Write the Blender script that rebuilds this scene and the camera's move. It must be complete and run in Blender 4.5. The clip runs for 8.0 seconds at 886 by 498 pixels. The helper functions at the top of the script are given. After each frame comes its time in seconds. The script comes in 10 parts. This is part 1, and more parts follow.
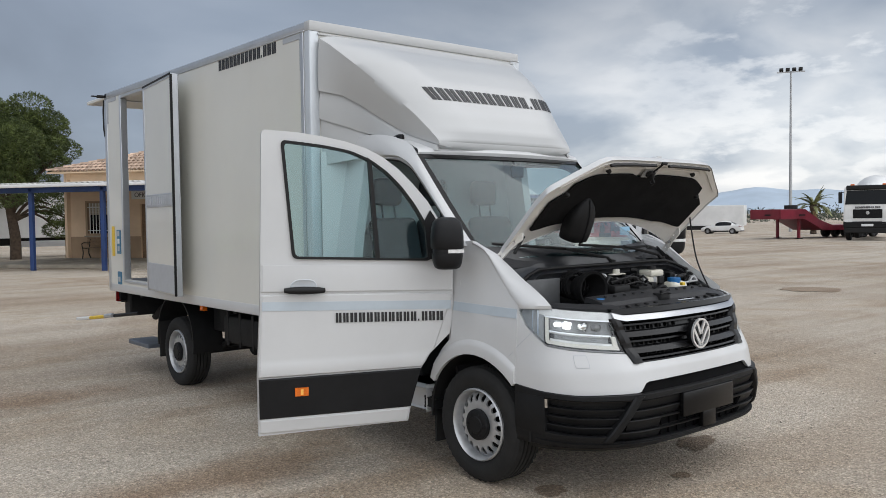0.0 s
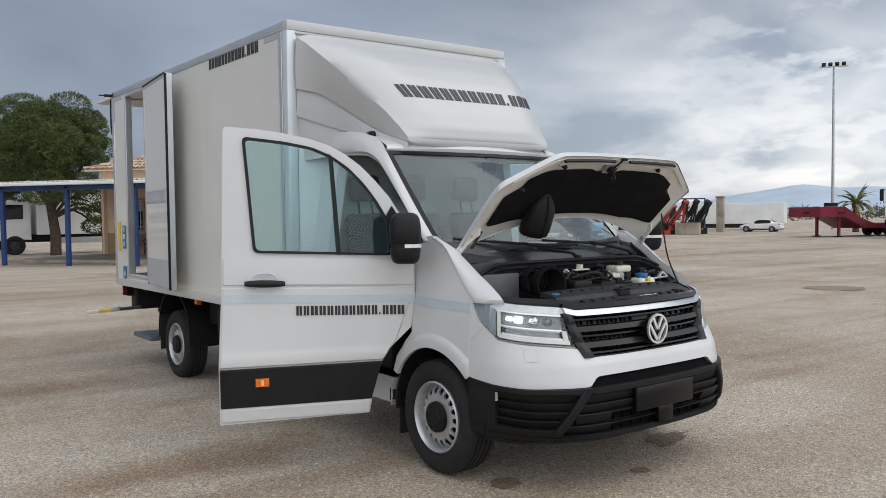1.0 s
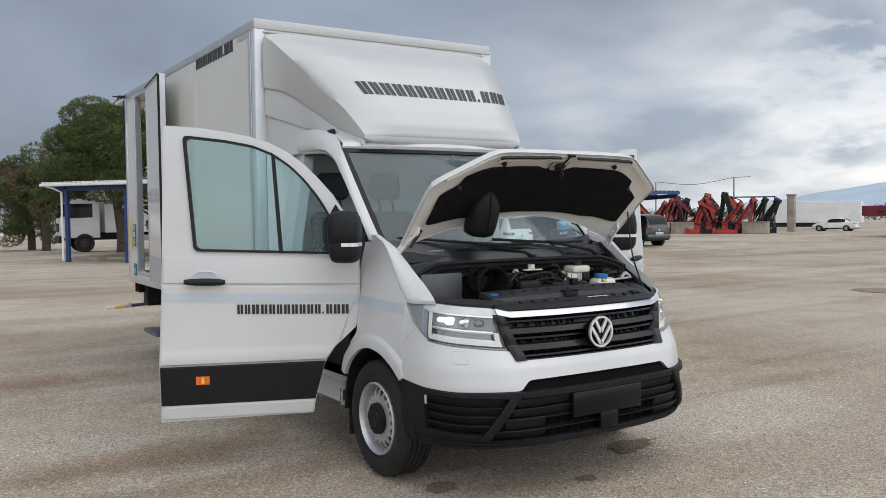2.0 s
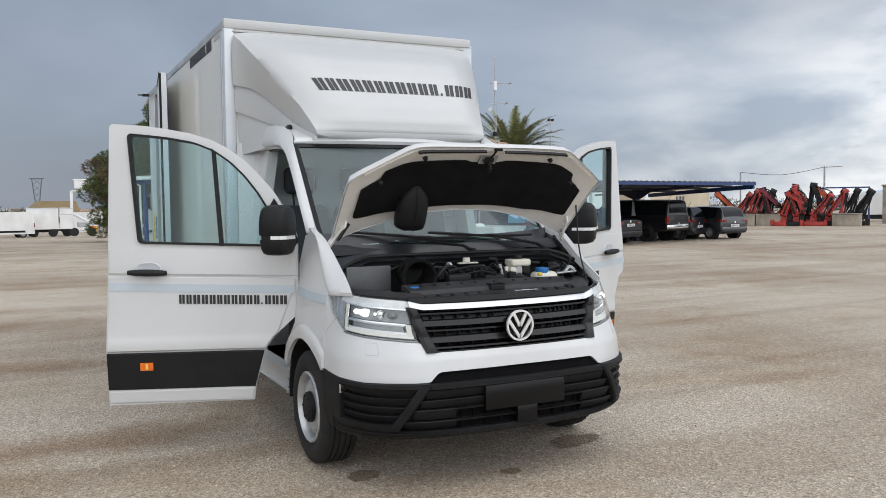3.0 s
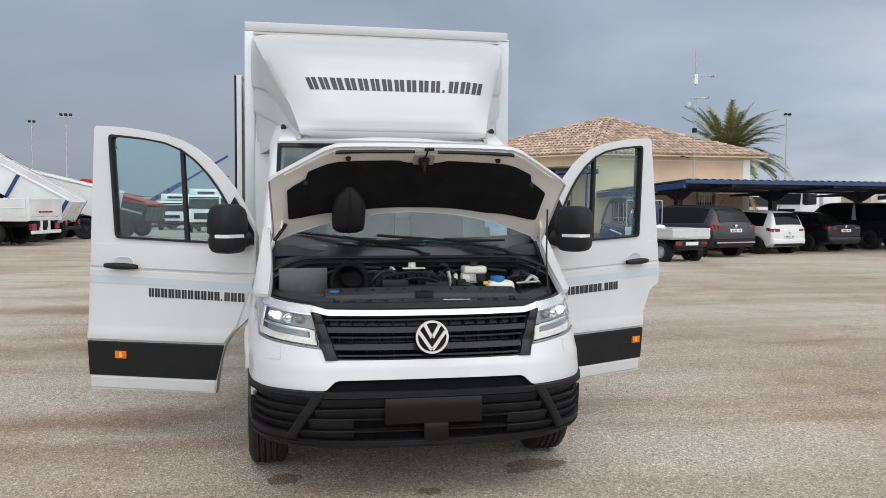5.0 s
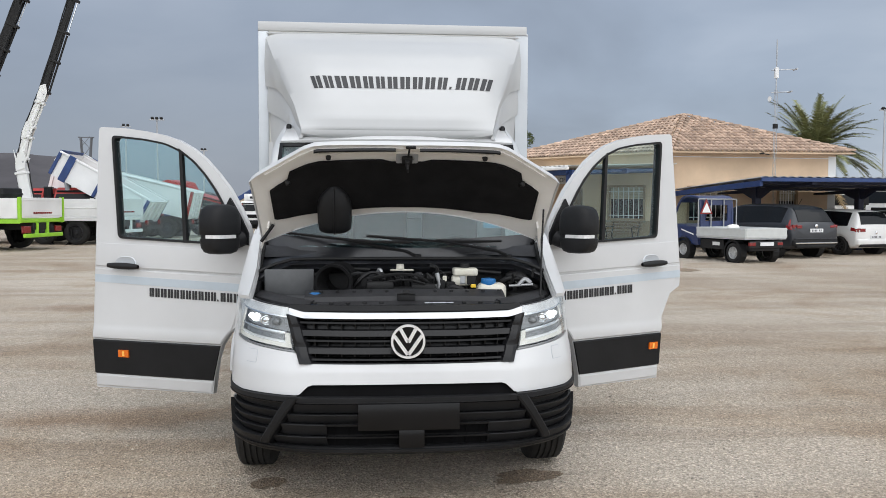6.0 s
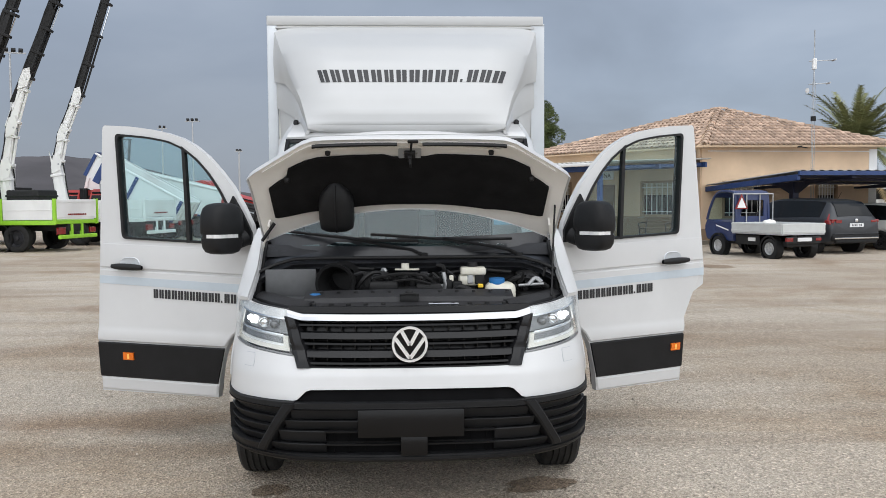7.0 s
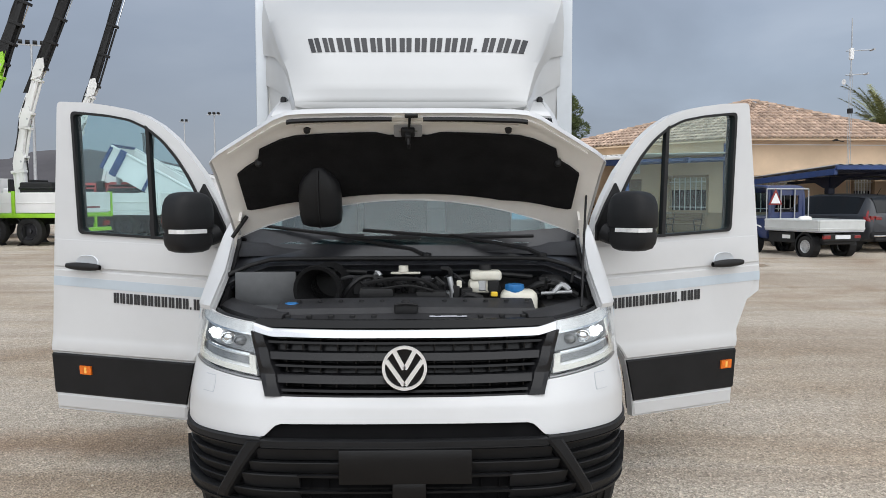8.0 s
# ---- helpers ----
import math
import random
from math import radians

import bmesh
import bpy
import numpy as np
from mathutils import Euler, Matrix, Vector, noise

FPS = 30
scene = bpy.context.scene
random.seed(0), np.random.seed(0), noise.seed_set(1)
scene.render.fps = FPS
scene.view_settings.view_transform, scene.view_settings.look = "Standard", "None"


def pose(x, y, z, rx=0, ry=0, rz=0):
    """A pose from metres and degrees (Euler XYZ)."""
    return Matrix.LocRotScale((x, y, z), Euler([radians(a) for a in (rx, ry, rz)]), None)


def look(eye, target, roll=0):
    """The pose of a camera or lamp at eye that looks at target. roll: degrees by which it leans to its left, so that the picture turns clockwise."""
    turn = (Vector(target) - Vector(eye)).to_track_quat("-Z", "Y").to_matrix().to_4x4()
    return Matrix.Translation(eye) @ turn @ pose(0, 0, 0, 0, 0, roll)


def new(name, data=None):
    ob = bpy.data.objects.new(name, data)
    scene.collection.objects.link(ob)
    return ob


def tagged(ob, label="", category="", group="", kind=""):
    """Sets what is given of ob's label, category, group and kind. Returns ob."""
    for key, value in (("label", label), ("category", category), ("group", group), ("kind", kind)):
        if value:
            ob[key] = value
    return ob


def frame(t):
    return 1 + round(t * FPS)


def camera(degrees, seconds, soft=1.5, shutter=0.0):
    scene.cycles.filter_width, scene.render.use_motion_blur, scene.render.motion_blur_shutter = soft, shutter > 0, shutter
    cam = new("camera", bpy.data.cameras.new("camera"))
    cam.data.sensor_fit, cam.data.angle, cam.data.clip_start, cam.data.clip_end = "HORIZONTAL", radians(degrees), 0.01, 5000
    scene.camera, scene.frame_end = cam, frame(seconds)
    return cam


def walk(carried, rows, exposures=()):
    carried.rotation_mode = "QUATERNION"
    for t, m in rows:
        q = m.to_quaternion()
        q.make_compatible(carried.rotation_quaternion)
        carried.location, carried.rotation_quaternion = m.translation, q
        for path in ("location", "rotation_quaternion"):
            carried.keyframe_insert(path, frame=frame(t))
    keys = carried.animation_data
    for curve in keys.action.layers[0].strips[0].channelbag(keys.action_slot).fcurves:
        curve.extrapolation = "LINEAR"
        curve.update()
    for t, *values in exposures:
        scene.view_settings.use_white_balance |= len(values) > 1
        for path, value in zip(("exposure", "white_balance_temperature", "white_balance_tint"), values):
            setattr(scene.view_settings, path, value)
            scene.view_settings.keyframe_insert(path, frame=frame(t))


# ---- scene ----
cam = camera(56.1, 8.0, soft=0.5)
METRES, EYE, TURN = 5.81, 1.618, -40.3
ROWS = [
    (0.0, 0.0, 0.0, 0.0, -0.03, -2.2, 0.74),
    (0.5, 0.0284, -0.0045, -0.0017, 0.98, -2.43, 0.85),
    (1.0, 0.086, -0.0104, -0.0033, 2.76, -2.34, 0.66),
    (1.5, 0.1479, 0.0041, -0.0048, 5.06, -2.25, 0.63),
    (3.0, 0.3878, 0.0383, -0.0051, 13.77, -2.87, 0.73),
    (3.5, 0.4696, 0.0582, -0.0027, 17.55, -2.97, 0.75),
    (4.0, 0.5343, 0.1009, -0.0017, 21.8, -3.04, 0.47),
    (4.5, 0.6012, 0.1417, -0.0011, 25.88, -3.03, -0.0),
    (6.0, 0.7202, 0.2661, 0.0005, 35.33, -3.08, -0.18),
    (6.5, 0.7318, 0.2843, -0.0, 36.93, -3.15, 0.17),
    (7.0, 0.7225, 0.3107, -0.0012, 37.7, -3.21, 0.37),
    (7.5, 0.6857, 0.3629, -0.0028, 38.29, -3.25, 0.29),
    (8.0, 0.6443, 0.4328, -0.0057, 39.25, -3.55, 0.13),
]
walk(cam, [(t, pose(-4.386, -2.803, EYE, 0, 0, TURN) @ pose(METRES * x, METRES * y, METRES * z, 90 + pitch, roll, yaw)) for t, x, y, z, yaw, pitch, roll in ROWS],
     exposures=[(0.0, 0.12), (1.5, 0.12), (3.0, 0.28), (4.5, 0.38), (8.0, 0.40)])

# ---- sky and sun: broken overcast, brightest towards the right of the truck ----
world = bpy.data.worlds.new("sky")
scene.world = world
world.use_nodes = True
wn, wl = world.node_tree.nodes, world.node_tree.links
wn.clear()
out = wn.new("ShaderNodeOutputWorld")
bg = wn.new("ShaderNodeBackground")
wl.new(bg.outputs[0], out.inputs[0])
sky = wn.new("ShaderNodeTexSky")
sky.sky_type, sky.sun_disc = "NISHITA", False
sky.sun_elevation, sky.sun_rotation = radians(48), radians(100)
tc = wn.new("ShaderNodeTexCoord")


def wmath(op, a, b=None, c=None):
    n = wn.new("ShaderNodeMath")
    n.operation = op
    for i, v in enumerate((a, b, c)):
        if v is None:
            continue
        if isinstance(v, (int, float)):
            n.inputs[i].default_value = v
        else:
            wl.new(v, n.inputs[i])
    return n.outputs[0]


def wramp(fac, stops):
    n = wn.new("ShaderNodeValToRGB")
    while len(n.color_ramp.elements) < len(stops):
        n.color_ramp.elements.new(0.5)
    for e, (p, c) in zip(n.color_ramp.elements, stops):
        e.position, e.color = p, (*c, 1)
    wl.new(fac, n.inputs[0])
    return n.outputs[0]


def wmix(fac, a, b, mode="MIX"):
    n = wn.new("ShaderNodeMix")
    n.data_type, n.blend_type = "RGBA", mode
    for i, v in ((0, fac), (6, a), (7, b)):
        if isinstance(v, (int, float)):
            n.inputs[i].default_value = v
        elif isinstance(v, tuple):
            n.inputs[i].default_value = (*v, 1)
        else:
            wl.new(v, n.inputs[i])
    return n.outputs[2]


sep = wn.new("ShaderNodeSeparateXYZ")
wl.new(tc.outputs["Generated"], sep.inputs[0])
dx, dy, dz = sep.outputs
# clouds lie on a flat deck: project the direction on it
deck = wmath("ADD", wmath("MAXIMUM", dz, 0.0), 0.30)
comb = wn.new("ShaderNodeCombineXYZ")
wl.new(wmath("DIVIDE", dx, deck), comb.inputs[0])
wl.new(wmath("DIVIDE", dy, deck), comb.inputs[1])


def wnoise(scale, detail, rough, lac=2.0, dist=0.0, offset=(0, 0, 0)):
    mp = wn.new("ShaderNodeMapping")
    mp.inputs["Location"].default_value = offset
    wl.new(comb.outputs[0], mp.inputs[0])
    n = wn.new("ShaderNodeTexNoise")
    n.inputs["Scale"].default_value, n.inputs["Detail"].default_value = scale, detail
    n.inputs["Roughness"].default_value, n.inputs["Distortion"].default_value = rough, dist
    wl.new(mp.outputs[0], n.inputs["Vector"])
    return n.outputs[0]


big = wnoise(1.1, 5, 0.5, dist=0.4, offset=(1.7, 0.4, 0))
fine = wnoise(2.6, 5, 0.5, dist=0.3, offset=(3, 5, 0))
# sun side: towards +x and a little +y
side = wmath("MULTIPLY_ADD", dx, 0.93, wmath("MULTIPLY", dy, 0.12))
mr = wn.new("ShaderNodeMapRange")
mr.interpolation_type = "SMOOTHSTEP"
wl.new(side, mr.inputs[0])
mr.inputs[1].default_value, mr.inputs[2].default_value = 0.54, 0.93
low = wn.new("ShaderNodeMapRange")
low.interpolation_type = "SMOOTHSTEP"
wl.new(dz, low.inputs[0])
low.inputs[1].default_value, low.inputs[2].default_value = 0.36, 0.03
near_sun = wmath("MULTIPLY", mr.outputs[0], wmath("MULTIPLY_ADD", low.outputs[0], 0.90, 0.10))
grey = wramp(wmath("ADD", wmath("MULTIPLY", big, 0.8), wmath("MULTIPLY", fine, 0.2)),
             [(0.32, (0.214, 0.25, 0.312)), (0.50, (0.276, 0.325, 0.405)), (0.68, (0.365, 0.415, 0.495))])
lit = wramp(wmath("ADD", wmath("MULTIPLY", big, 0.35), wmath("MULTIPLY", fine, 0.65)),
            [(0.38, (0.40, 0.46, 0.55)), (0.5, (0.68, 0.72, 0.77)), (0.62, (0.97, 0.97, 0.97))])
# the cloud's belly is darkest where it thins towards the sun
belly = wn.new("ShaderNodeMapRange")
belly.interpolation_type = "SMOOTHSTEP"
wl.new(dx, belly.inputs[0])
belly.inputs[1].default_value, belly.inputs[2].default_value = 0.42, 0.72
belly.inputs[3].default_value, belly.inputs[4].default_value = 1.0, 0.76
high = wn.new("ShaderNodeMapRange")
high.interpolation_type = "SMOOTHSTEP"
wl.new(dz, high.inputs[0])
high.inputs[1].default_value, high.inputs[2].default_value = 0.11, 0.24
grey = wmix(high.outputs[0], grey, wmix(1.0, grey, belly.outputs[0], "MULTIPLY"))
clouds = wmix(near_sun, grey, lit)
# heaped clouds with crisp tops low on the bright side
cmap = wn.new("ShaderNodeMapping")
cmap.inputs["Scale"].default_value = (1, 1, 2.6)
wl.new(tc.outputs["Generated"], cmap.inputs[0])
heap = wn.new("ShaderNodeTexNoise")
heap.inputs["Scale"].default_value, heap.inputs["Detail"].default_value, heap.inputs["Roughness"].default_value = 7.5, 9, 0.55
wl.new(cmap.outputs[0], heap.inputs["Vector"])
edge_ = wn.new("ShaderNodeMapRange")
edge_.interpolation_type = "SMOOTHSTEP"
wl.new(heap.outputs[0], edge_.inputs[0])
edge_.inputs[1].default_value, edge_.inputs[2].default_value = 0.49, 0.58
heap_col = wramp(heap.outputs[0], [(0.5, (1.0, 1.0, 1.0)), (0.62, (0.80, 0.82, 0.85)), (0.72, (0.42, 0.46, 0.53))])
far_side = wn.new("ShaderNodeMapRange")
far_side.interpolation_type = "SMOOTHSTEP"
wl.new(dx, far_side.inputs[0])
far_side.inputs[1].default_value, far_side.inputs[2].default_value = 0.70, 0.88
clouds = wmix(wmath("MULTIPLY", wmath("MULTIPLY", edge_.outputs[0], far_side.outputs[0]), wmath("MULTIPLY", near_sun, 0.85)), clouds, heap_col)
# a rain curtain darkens the low sky away from the sun
veil = wn.new("ShaderNodeMapRange")
veil.interpolation_type = "SMOOTHSTEP"
wl.new(dx, veil.inputs[0])
veil.inputs[1].default_value, veil.inputs[2].default_value = 0.40, -0.15
clouds = wmix(wmath("MULTIPLY", veil.outputs[0], wmath("MULTIPLY", low.outputs[0], 0.75)), clouds, (0.20, 0.222, 0.27))
# overhead and behind the camera the cloud is thinner and brighter
up = wn.new("ShaderNodeMapRange")
up.interpolation_type = "SMOOTHSTEP"
wl.new(wmath("SUBTRACT", wmath("MULTIPLY", dz, 0.6), wmath("MULTIPLY", dy, 1.15)), up.inputs[0])
up.inputs[1].default_value, up.inputs[2].default_value = -0.10, 0.90
clouds = wmix(up.outputs[0], clouds, (1.34, 1.38, 1.44))
skyc = wmix(1.0, sky.outputs[0], (0.10, 0.10, 0.10), "MULTIPLY")
final = wmix(0.90, skyc, clouds)
wl.new(final, bg.inputs[0])
bg.inputs[1].default_value = 1.0

sun = new("sun", bpy.data.lights.new("sun", "SUN"))
sun.data.energy, sun.data.angle, sun.data.color = 0.66, radians(80), (1.0, 0.975, 0.94)
sun.matrix_world = look((4.5, -5.5, 16), (0, 0, 0))

# ---- materials ----
def material(name, base, rough=0.5, metal=0.0, vary=0.0, scale=3.0, bump=0.0, bump_scale=40.0, second=None, coat=0.0, spec=None, per_piece=0.0, emit=None, emit_strength=0.0, stain=0.0, stain_scale=0.8):
    """Principled surface whose colour wanders at two scales, with fine relief."""
    m = bpy.data.materials.new(name)
    m.use_nodes = True
    n, l = m.node_tree.nodes, m.node_tree.links
    p = n["Principled BSDF"]
    p.inputs["Base Color"].default_value = (*base, 1)
    p.inputs["Roughness"].default_value = rough
    p.inputs["Metallic"].default_value = metal
    p.inputs["Coat Weight"].default_value = coat
    p.inputs["Coat Roughness"].default_value = 0.06
    if spec is not None:
        p.inputs["Specular IOR Level"].default_value = spec
    if emit:
        p.inputs["Emission Color"].default_value = (*emit, 1)
        p.inputs["Emission Strength"].default_value = emit_strength
    co = n.new("ShaderNodeTexCoord")
    col = None
    if vary or second or stain:
        a = n.new("ShaderNodeTexNoise")
        a.inputs["Scale"].default_value, a.inputs["Detail"].default_value, a.inputs["Roughness"].default_value = scale, 6, 0.62
        l.new(co.outputs["Object"], a.inputs["Vector"])
        r = n.new("ShaderNodeValToRGB")
        b2 = second or tuple(c * (1 - vary) for c in base)
        b1 = base if second else tuple(min(1, c * (1 + vary * 0.6)) for c in base)
        r.color_ramp.elements[0].position, r.color_ramp.elements[0].color = 0.34, (*b2, 1)
        r.color_ramp.elements[1].position, r.color_ramp.elements[1].color = 0.66, (*b1, 1)
        l.new(a.outputs[0], r.inputs[0])
        col = r.outputs[0]
        if stain:
            s = n.new("ShaderNodeTexNoise")
            s.inputs["Scale"].default_value, s.inputs["Detail"].default_value = stain_scale, 8
            l.new(co.outputs["Object"], s.inputs["Vector"])
            sr = n.new("ShaderNodeValToRGB")
            sr.color_ramp.elements[0].position, sr.color_ramp.elements[0].color = 0.35, (1 - stain,) * 3 + (1,)
            sr.color_ramp.elements[1].position, sr.color_ramp.elements[1].color = 0.6, (1, 1, 1, 1)
            l.new(s.outputs[0], sr.inputs[0])
            mx = n.new("ShaderNodeMix")
            mx.data_type, mx.blend_type = "RGBA", "MULTIPLY"
            mx.inputs[0].default_value = 1
            l.new(col, mx.inputs[6])
            l.new(sr.outputs[0], mx.inputs[7])
            col = mx.outputs[2]
    if per_piece:
        info = n.new("ShaderNodeObjectInfo")
        geo = n.new("ShaderNodeNewGeometry")
        ad = n.new("ShaderNodeMath")
        ad.operation = "ADD"
        l.new(info.outputs["Random"], ad.inputs[0])
        l.new(geo.outputs["Random Per Island"], ad.inputs[1])
        fr = n.new("ShaderNodeMath")
        fr.operation = "FRACT"
        l.new(ad.outputs[0], fr.inputs[0])
        mp = n.new("ShaderNodeMapRange")
        l.new(fr.outputs[0], mp.inputs[0])
        mp.inputs[3].default_value, mp.inputs[4].default_value = 1 - per_piece, 1 + per_piece * 0.7
        mx = n.new("ShaderNodeMix")
        mx.data_type, mx.blend_type = "RGBA", "MULTIPLY"
        mx.inputs[0].default_value = 1
        mx.inputs[6].default_value = (*base, 1)
        if col:
            l.new(col, mx.inputs[6])
        l.new(mp.outputs[0], mx.inputs[7])
        col = mx.outputs[2]
    if col:
        l.new(col, p.inputs["Base Color"])
    if bump:
        b = n.new("ShaderNodeTexNoise")
        b.inputs["Scale"].default_value, b.inputs["Detail"].default_value = bump_scale, 5
        l.new(co.outputs["Object"], b.inputs["Vector"])
        bp = n.new("ShaderNodeBump")
        bp.inputs["Strength"].default_value, bp.inputs["Distance"].default_value = bump, 0.01
        l.new(b.outputs[0], bp.inputs["Height"])
        l.new(bp.outputs[0], p.inputs["Normal"])
        rr = n.new("ShaderNodeMapRange")
        l.new(b.outputs[0], rr.inputs[0])
        rr.inputs[3].default_value, rr.inputs[4].default_value = max(0, rough - 0.06), min(1, rough + 0.08)
        l.new(rr.outputs[0], p.inputs["Roughness"])
    return m


def glass(name, tint, gloss_tint=(1, 1, 1), drops=False, mirror=0.05):
    """Thin automotive glass: sees through with a tint, mirrors by Fresnel."""
    m = bpy.data.materials.new(name)
    m.use_nodes = True
    n, l = m.node_tree.nodes, m.node_tree.links
    n.remove(n["Principled BSDF"])
    tr, gl, mx, fr = (n.new("ShaderNode" + k) for k in ("BsdfTransparent", "BsdfGlossy", "MixShader", "LayerWeight"))
    tr.inputs[0].default_value = (*tint, 1)
    gl.inputs[0].default_value = (*gloss_tint, 1)
    gl.inputs["Roughness"].default_value = 0.01
    fr.inputs[0].default_value = 0.5
    pw, ma = n.new("ShaderNodeMath"), n.new("ShaderNodeMath")
    pw.operation, ma.operation = "POWER", "MULTIPLY_ADD"
    pw.inputs[1].default_value = 4.0
    ma.inputs[1].default_value, ma.inputs[2].default_value = 0.9, mirror
    l.new(fr.outputs["Facing"], pw.inputs[0])
    l.new(pw.outputs[0], ma.inputs[0])
    l.new(ma.outputs[0], mx.inputs[0])
    l.new(tr.outputs[0], mx.inputs[1])
    l.new(gl.outputs[0], mx.inputs[2])
    l.new(mx.outputs[0], n["Material Output"].inputs[0])
    if drops:
        co = n.new("ShaderNodeTexCoord")
        v = n.new("ShaderNodeTexVoronoi")
        v.inputs["Scale"].default_value = 95
        l.new(co.outputs["Object"], v.inputs["Vector"])
        r = n.new("ShaderNodeValToRGB")
        r.color_ramp.elements[0].position, r.color_ramp.elements[0].color = 0.0, (1, 1, 1, 1)
        r.color_ramp.elements[1].position, r.color_ramp.elements[1].color = 0.30, (0, 0, 0, 1)
        l.new(v.outputs["Distance"], r.inputs[0])
        few = n.new("ShaderNodeMath")  # only some cells hold a drop
        few.operation = "GREATER_THAN"
        few.inputs[1].default_value = 0.72
        l.new(v.outputs["Color"], few.inputs[0])
        drop = n.new("ShaderNodeMath")
        drop.operation = "MULTIPLY"
        l.new(r.outputs[0], drop.inputs[0])
        l.new(few.outputs[0], drop.inputs[1])
        bp = n.new("ShaderNodeBump")
        bp.inputs["Strength"].default_value, bp.inputs["Distance"].default_value = 0.5, 0.004
        l.new(drop.outputs[0], bp.inputs["Height"])
        l.new(bp.outputs[0], gl.inputs["Normal"])
        l.new(bp.outputs[0], fr.inputs["Normal"])
    return m


WHITE = material("white_paint", (0.575, 0.58, 0.583), 0.30, vary=0.03, scale=1.2, coat=0.3, bump=0.012, bump_scale=6, stain=0.05, stain_scale=2.5)
FAIRING = material("white_gelcoat", (0.485, 0.49, 0.49), 0.33, vary=0.03, scale=1.5, coat=0.3, bump=0.02, bump_scale=4)
PANEL = material("white_box_panel", (0.68, 0.675, 0.63), 0.30, vary=0.04, scale=0.9, coat=0.4, bump=0.015, bump_scale=5)
HOODIN = material("hood_primer", (0.77, 0.755, 0.72), 0.42, vary=0.06, scale=4, bump=0.05, bump_scale=25)
BLACK = material("black_textured_plastic", (0.0105, 0.0108, 0.0118), 0.5, spec=0.22, vary=0.25, scale=6, bump=0.15, bump_scale=260)
GLOSSBLACK = material("black_gloss_plastic", (0.0055, 0.0055, 0.006), 0.22, spec=0.26, vary=0.2, scale=5, bump=0.03, bump_scale=90)
WETBLACK = material("wet_black_plastic", (0.016, 0.017, 0.020), 0.30, spec=0.6, vary=0.35, scale=11, bump=0.10, bump_scale=55)
SLOT = material("dull_black_slot", (0.004, 0.004, 0.0045), 0.8, spec=0.08, vary=0.3, scale=9)
MATTE = material("black_felt", (0.0105, 0.0105, 0.011), 0.95, spec=0.12, vary=0.3, scale=8, bump=0.4, bump_scale=150)
RUBBER = material("tyre_rubber", (0.013, 0.0128, 0.0125), 0.8, vary=0.35, scale=9, bump=0.2, bump_scale=120, stain=0.3, stain_scale=6)
SEAL = material("rubber_seal", (0.010, 0.010, 0.0105), 0.55, spec=0.3)
STEEL = material("silver_steel_wheel", (0.52, 0.53, 0.54), 0.36, 0.55, vary=0.08, scale=12, bump=0.04, bump_scale=90, stain=0.15, stain_scale=14)
CHROME = material("chrome", (0.80, 0.81, 0.82), 0.09, 1.0)
ALU = material("brushed_aluminium", (0.56, 0.58, 0.61), 0.38, 0.7, vary=0.08, scale=4, bump=0.05, bump_scale=80)
LIGHTALU = material("pale_anodised_profile", (0.60, 0.63, 0.66), 0.4, 0.25, vary=0.05, scale=3)
GREYTAPE = material("grey_reflective_tape", (0.42, 0.44, 0.47), 0.4, vary=0.06, scale=14)
STRIPE = material("pale_blue_grey_stripe", (0.46, 0.52, 0.57), 0.4, vary=0.05, scale=7, coat=0.3)
INK = material("black_vinyl_lettering", (0.016, 0.016, 0.018), 0.4)
AMBER = material("amber_lens", (0.75, 0.16, 0.01), 0.2, vary=0.15, scale=60, coat=0.5)
AMBERCORE = material("pale_amber_core", (0.95, 0.52, 0.10), 0.2, vary=0.1, scale=60, coat=0.5)
REDLENS = material("red_lens", (0.22, 0.010, 0.010), 0.2, vary=0.2, scale=30, coat=0.5)
WINDOW = glass("tinted_window_glass", (0.79, 0.92, 0.93), mirror=0.022)
SCREEN = glass("windscreen_glass", (0.72, 0.83, 0.84), drops=True, mirror=0.045)
LENS = glass("headlamp_lens", (0.94, 0.95, 0.95), mirror=0.03)
DARKGLASS = material("dark_vehicle_glass", (0.006, 0.0075, 0.009), 0.08, spec=0.2)
UNDER = material("chassis_black", (0.013, 0.013, 0.0135), 0.6, spec=0.3, vary=0.3, scale=9, bump=0.1, bump_scale=60)
SEATCLOTH = material("dark_seat_cloth", (0.035, 0.037, 0.042), 0.9, vary=0.12, scale=9)
GREYPLASTIC = material("grey_engine_plastic", (0.028, 0.028, 0.030), 0.5, spec=0.3, vary=0.2, scale=10, bump=0.1, bump_scale=150)
RESERVOIR = material("translucent_white_plastic", (0.66, 0.64, 0.55), 0.35, vary=0.08, scale=18)
BLUECAP = material("blue_plastic_cap", (0.02, 0.16, 0.42), 0.35, vary=0.1, scale=30)
YELLOW = material("yellow_plastic", (0.75, 0.50, 0.03), 0.4, vary=0.1, scale=20)
GALV = material("galvanised_metal", (0.42, 0.43, 0.44), 0.45, 0.6, vary=0.15, scale=7, bump=0.08, bump_scale=60)
REFLECTOR = material("silvered_reflector", (0.74, 0.74, 0.74), 0.28, 0.3, vary=0.15, scale=22)
LAMPON = material("lit_daytime_lamp", (0.9, 0.9, 0.9), 0.2, emit=(0.95, 0.98, 1.0), emit_strength=3.0)
BLUE = material("blue_painted_steel", (0.018, 0.050, 0.17), 0.45, vary=0.2, scale=3, bump=0.05, bump_scale=40, stain=0.2)
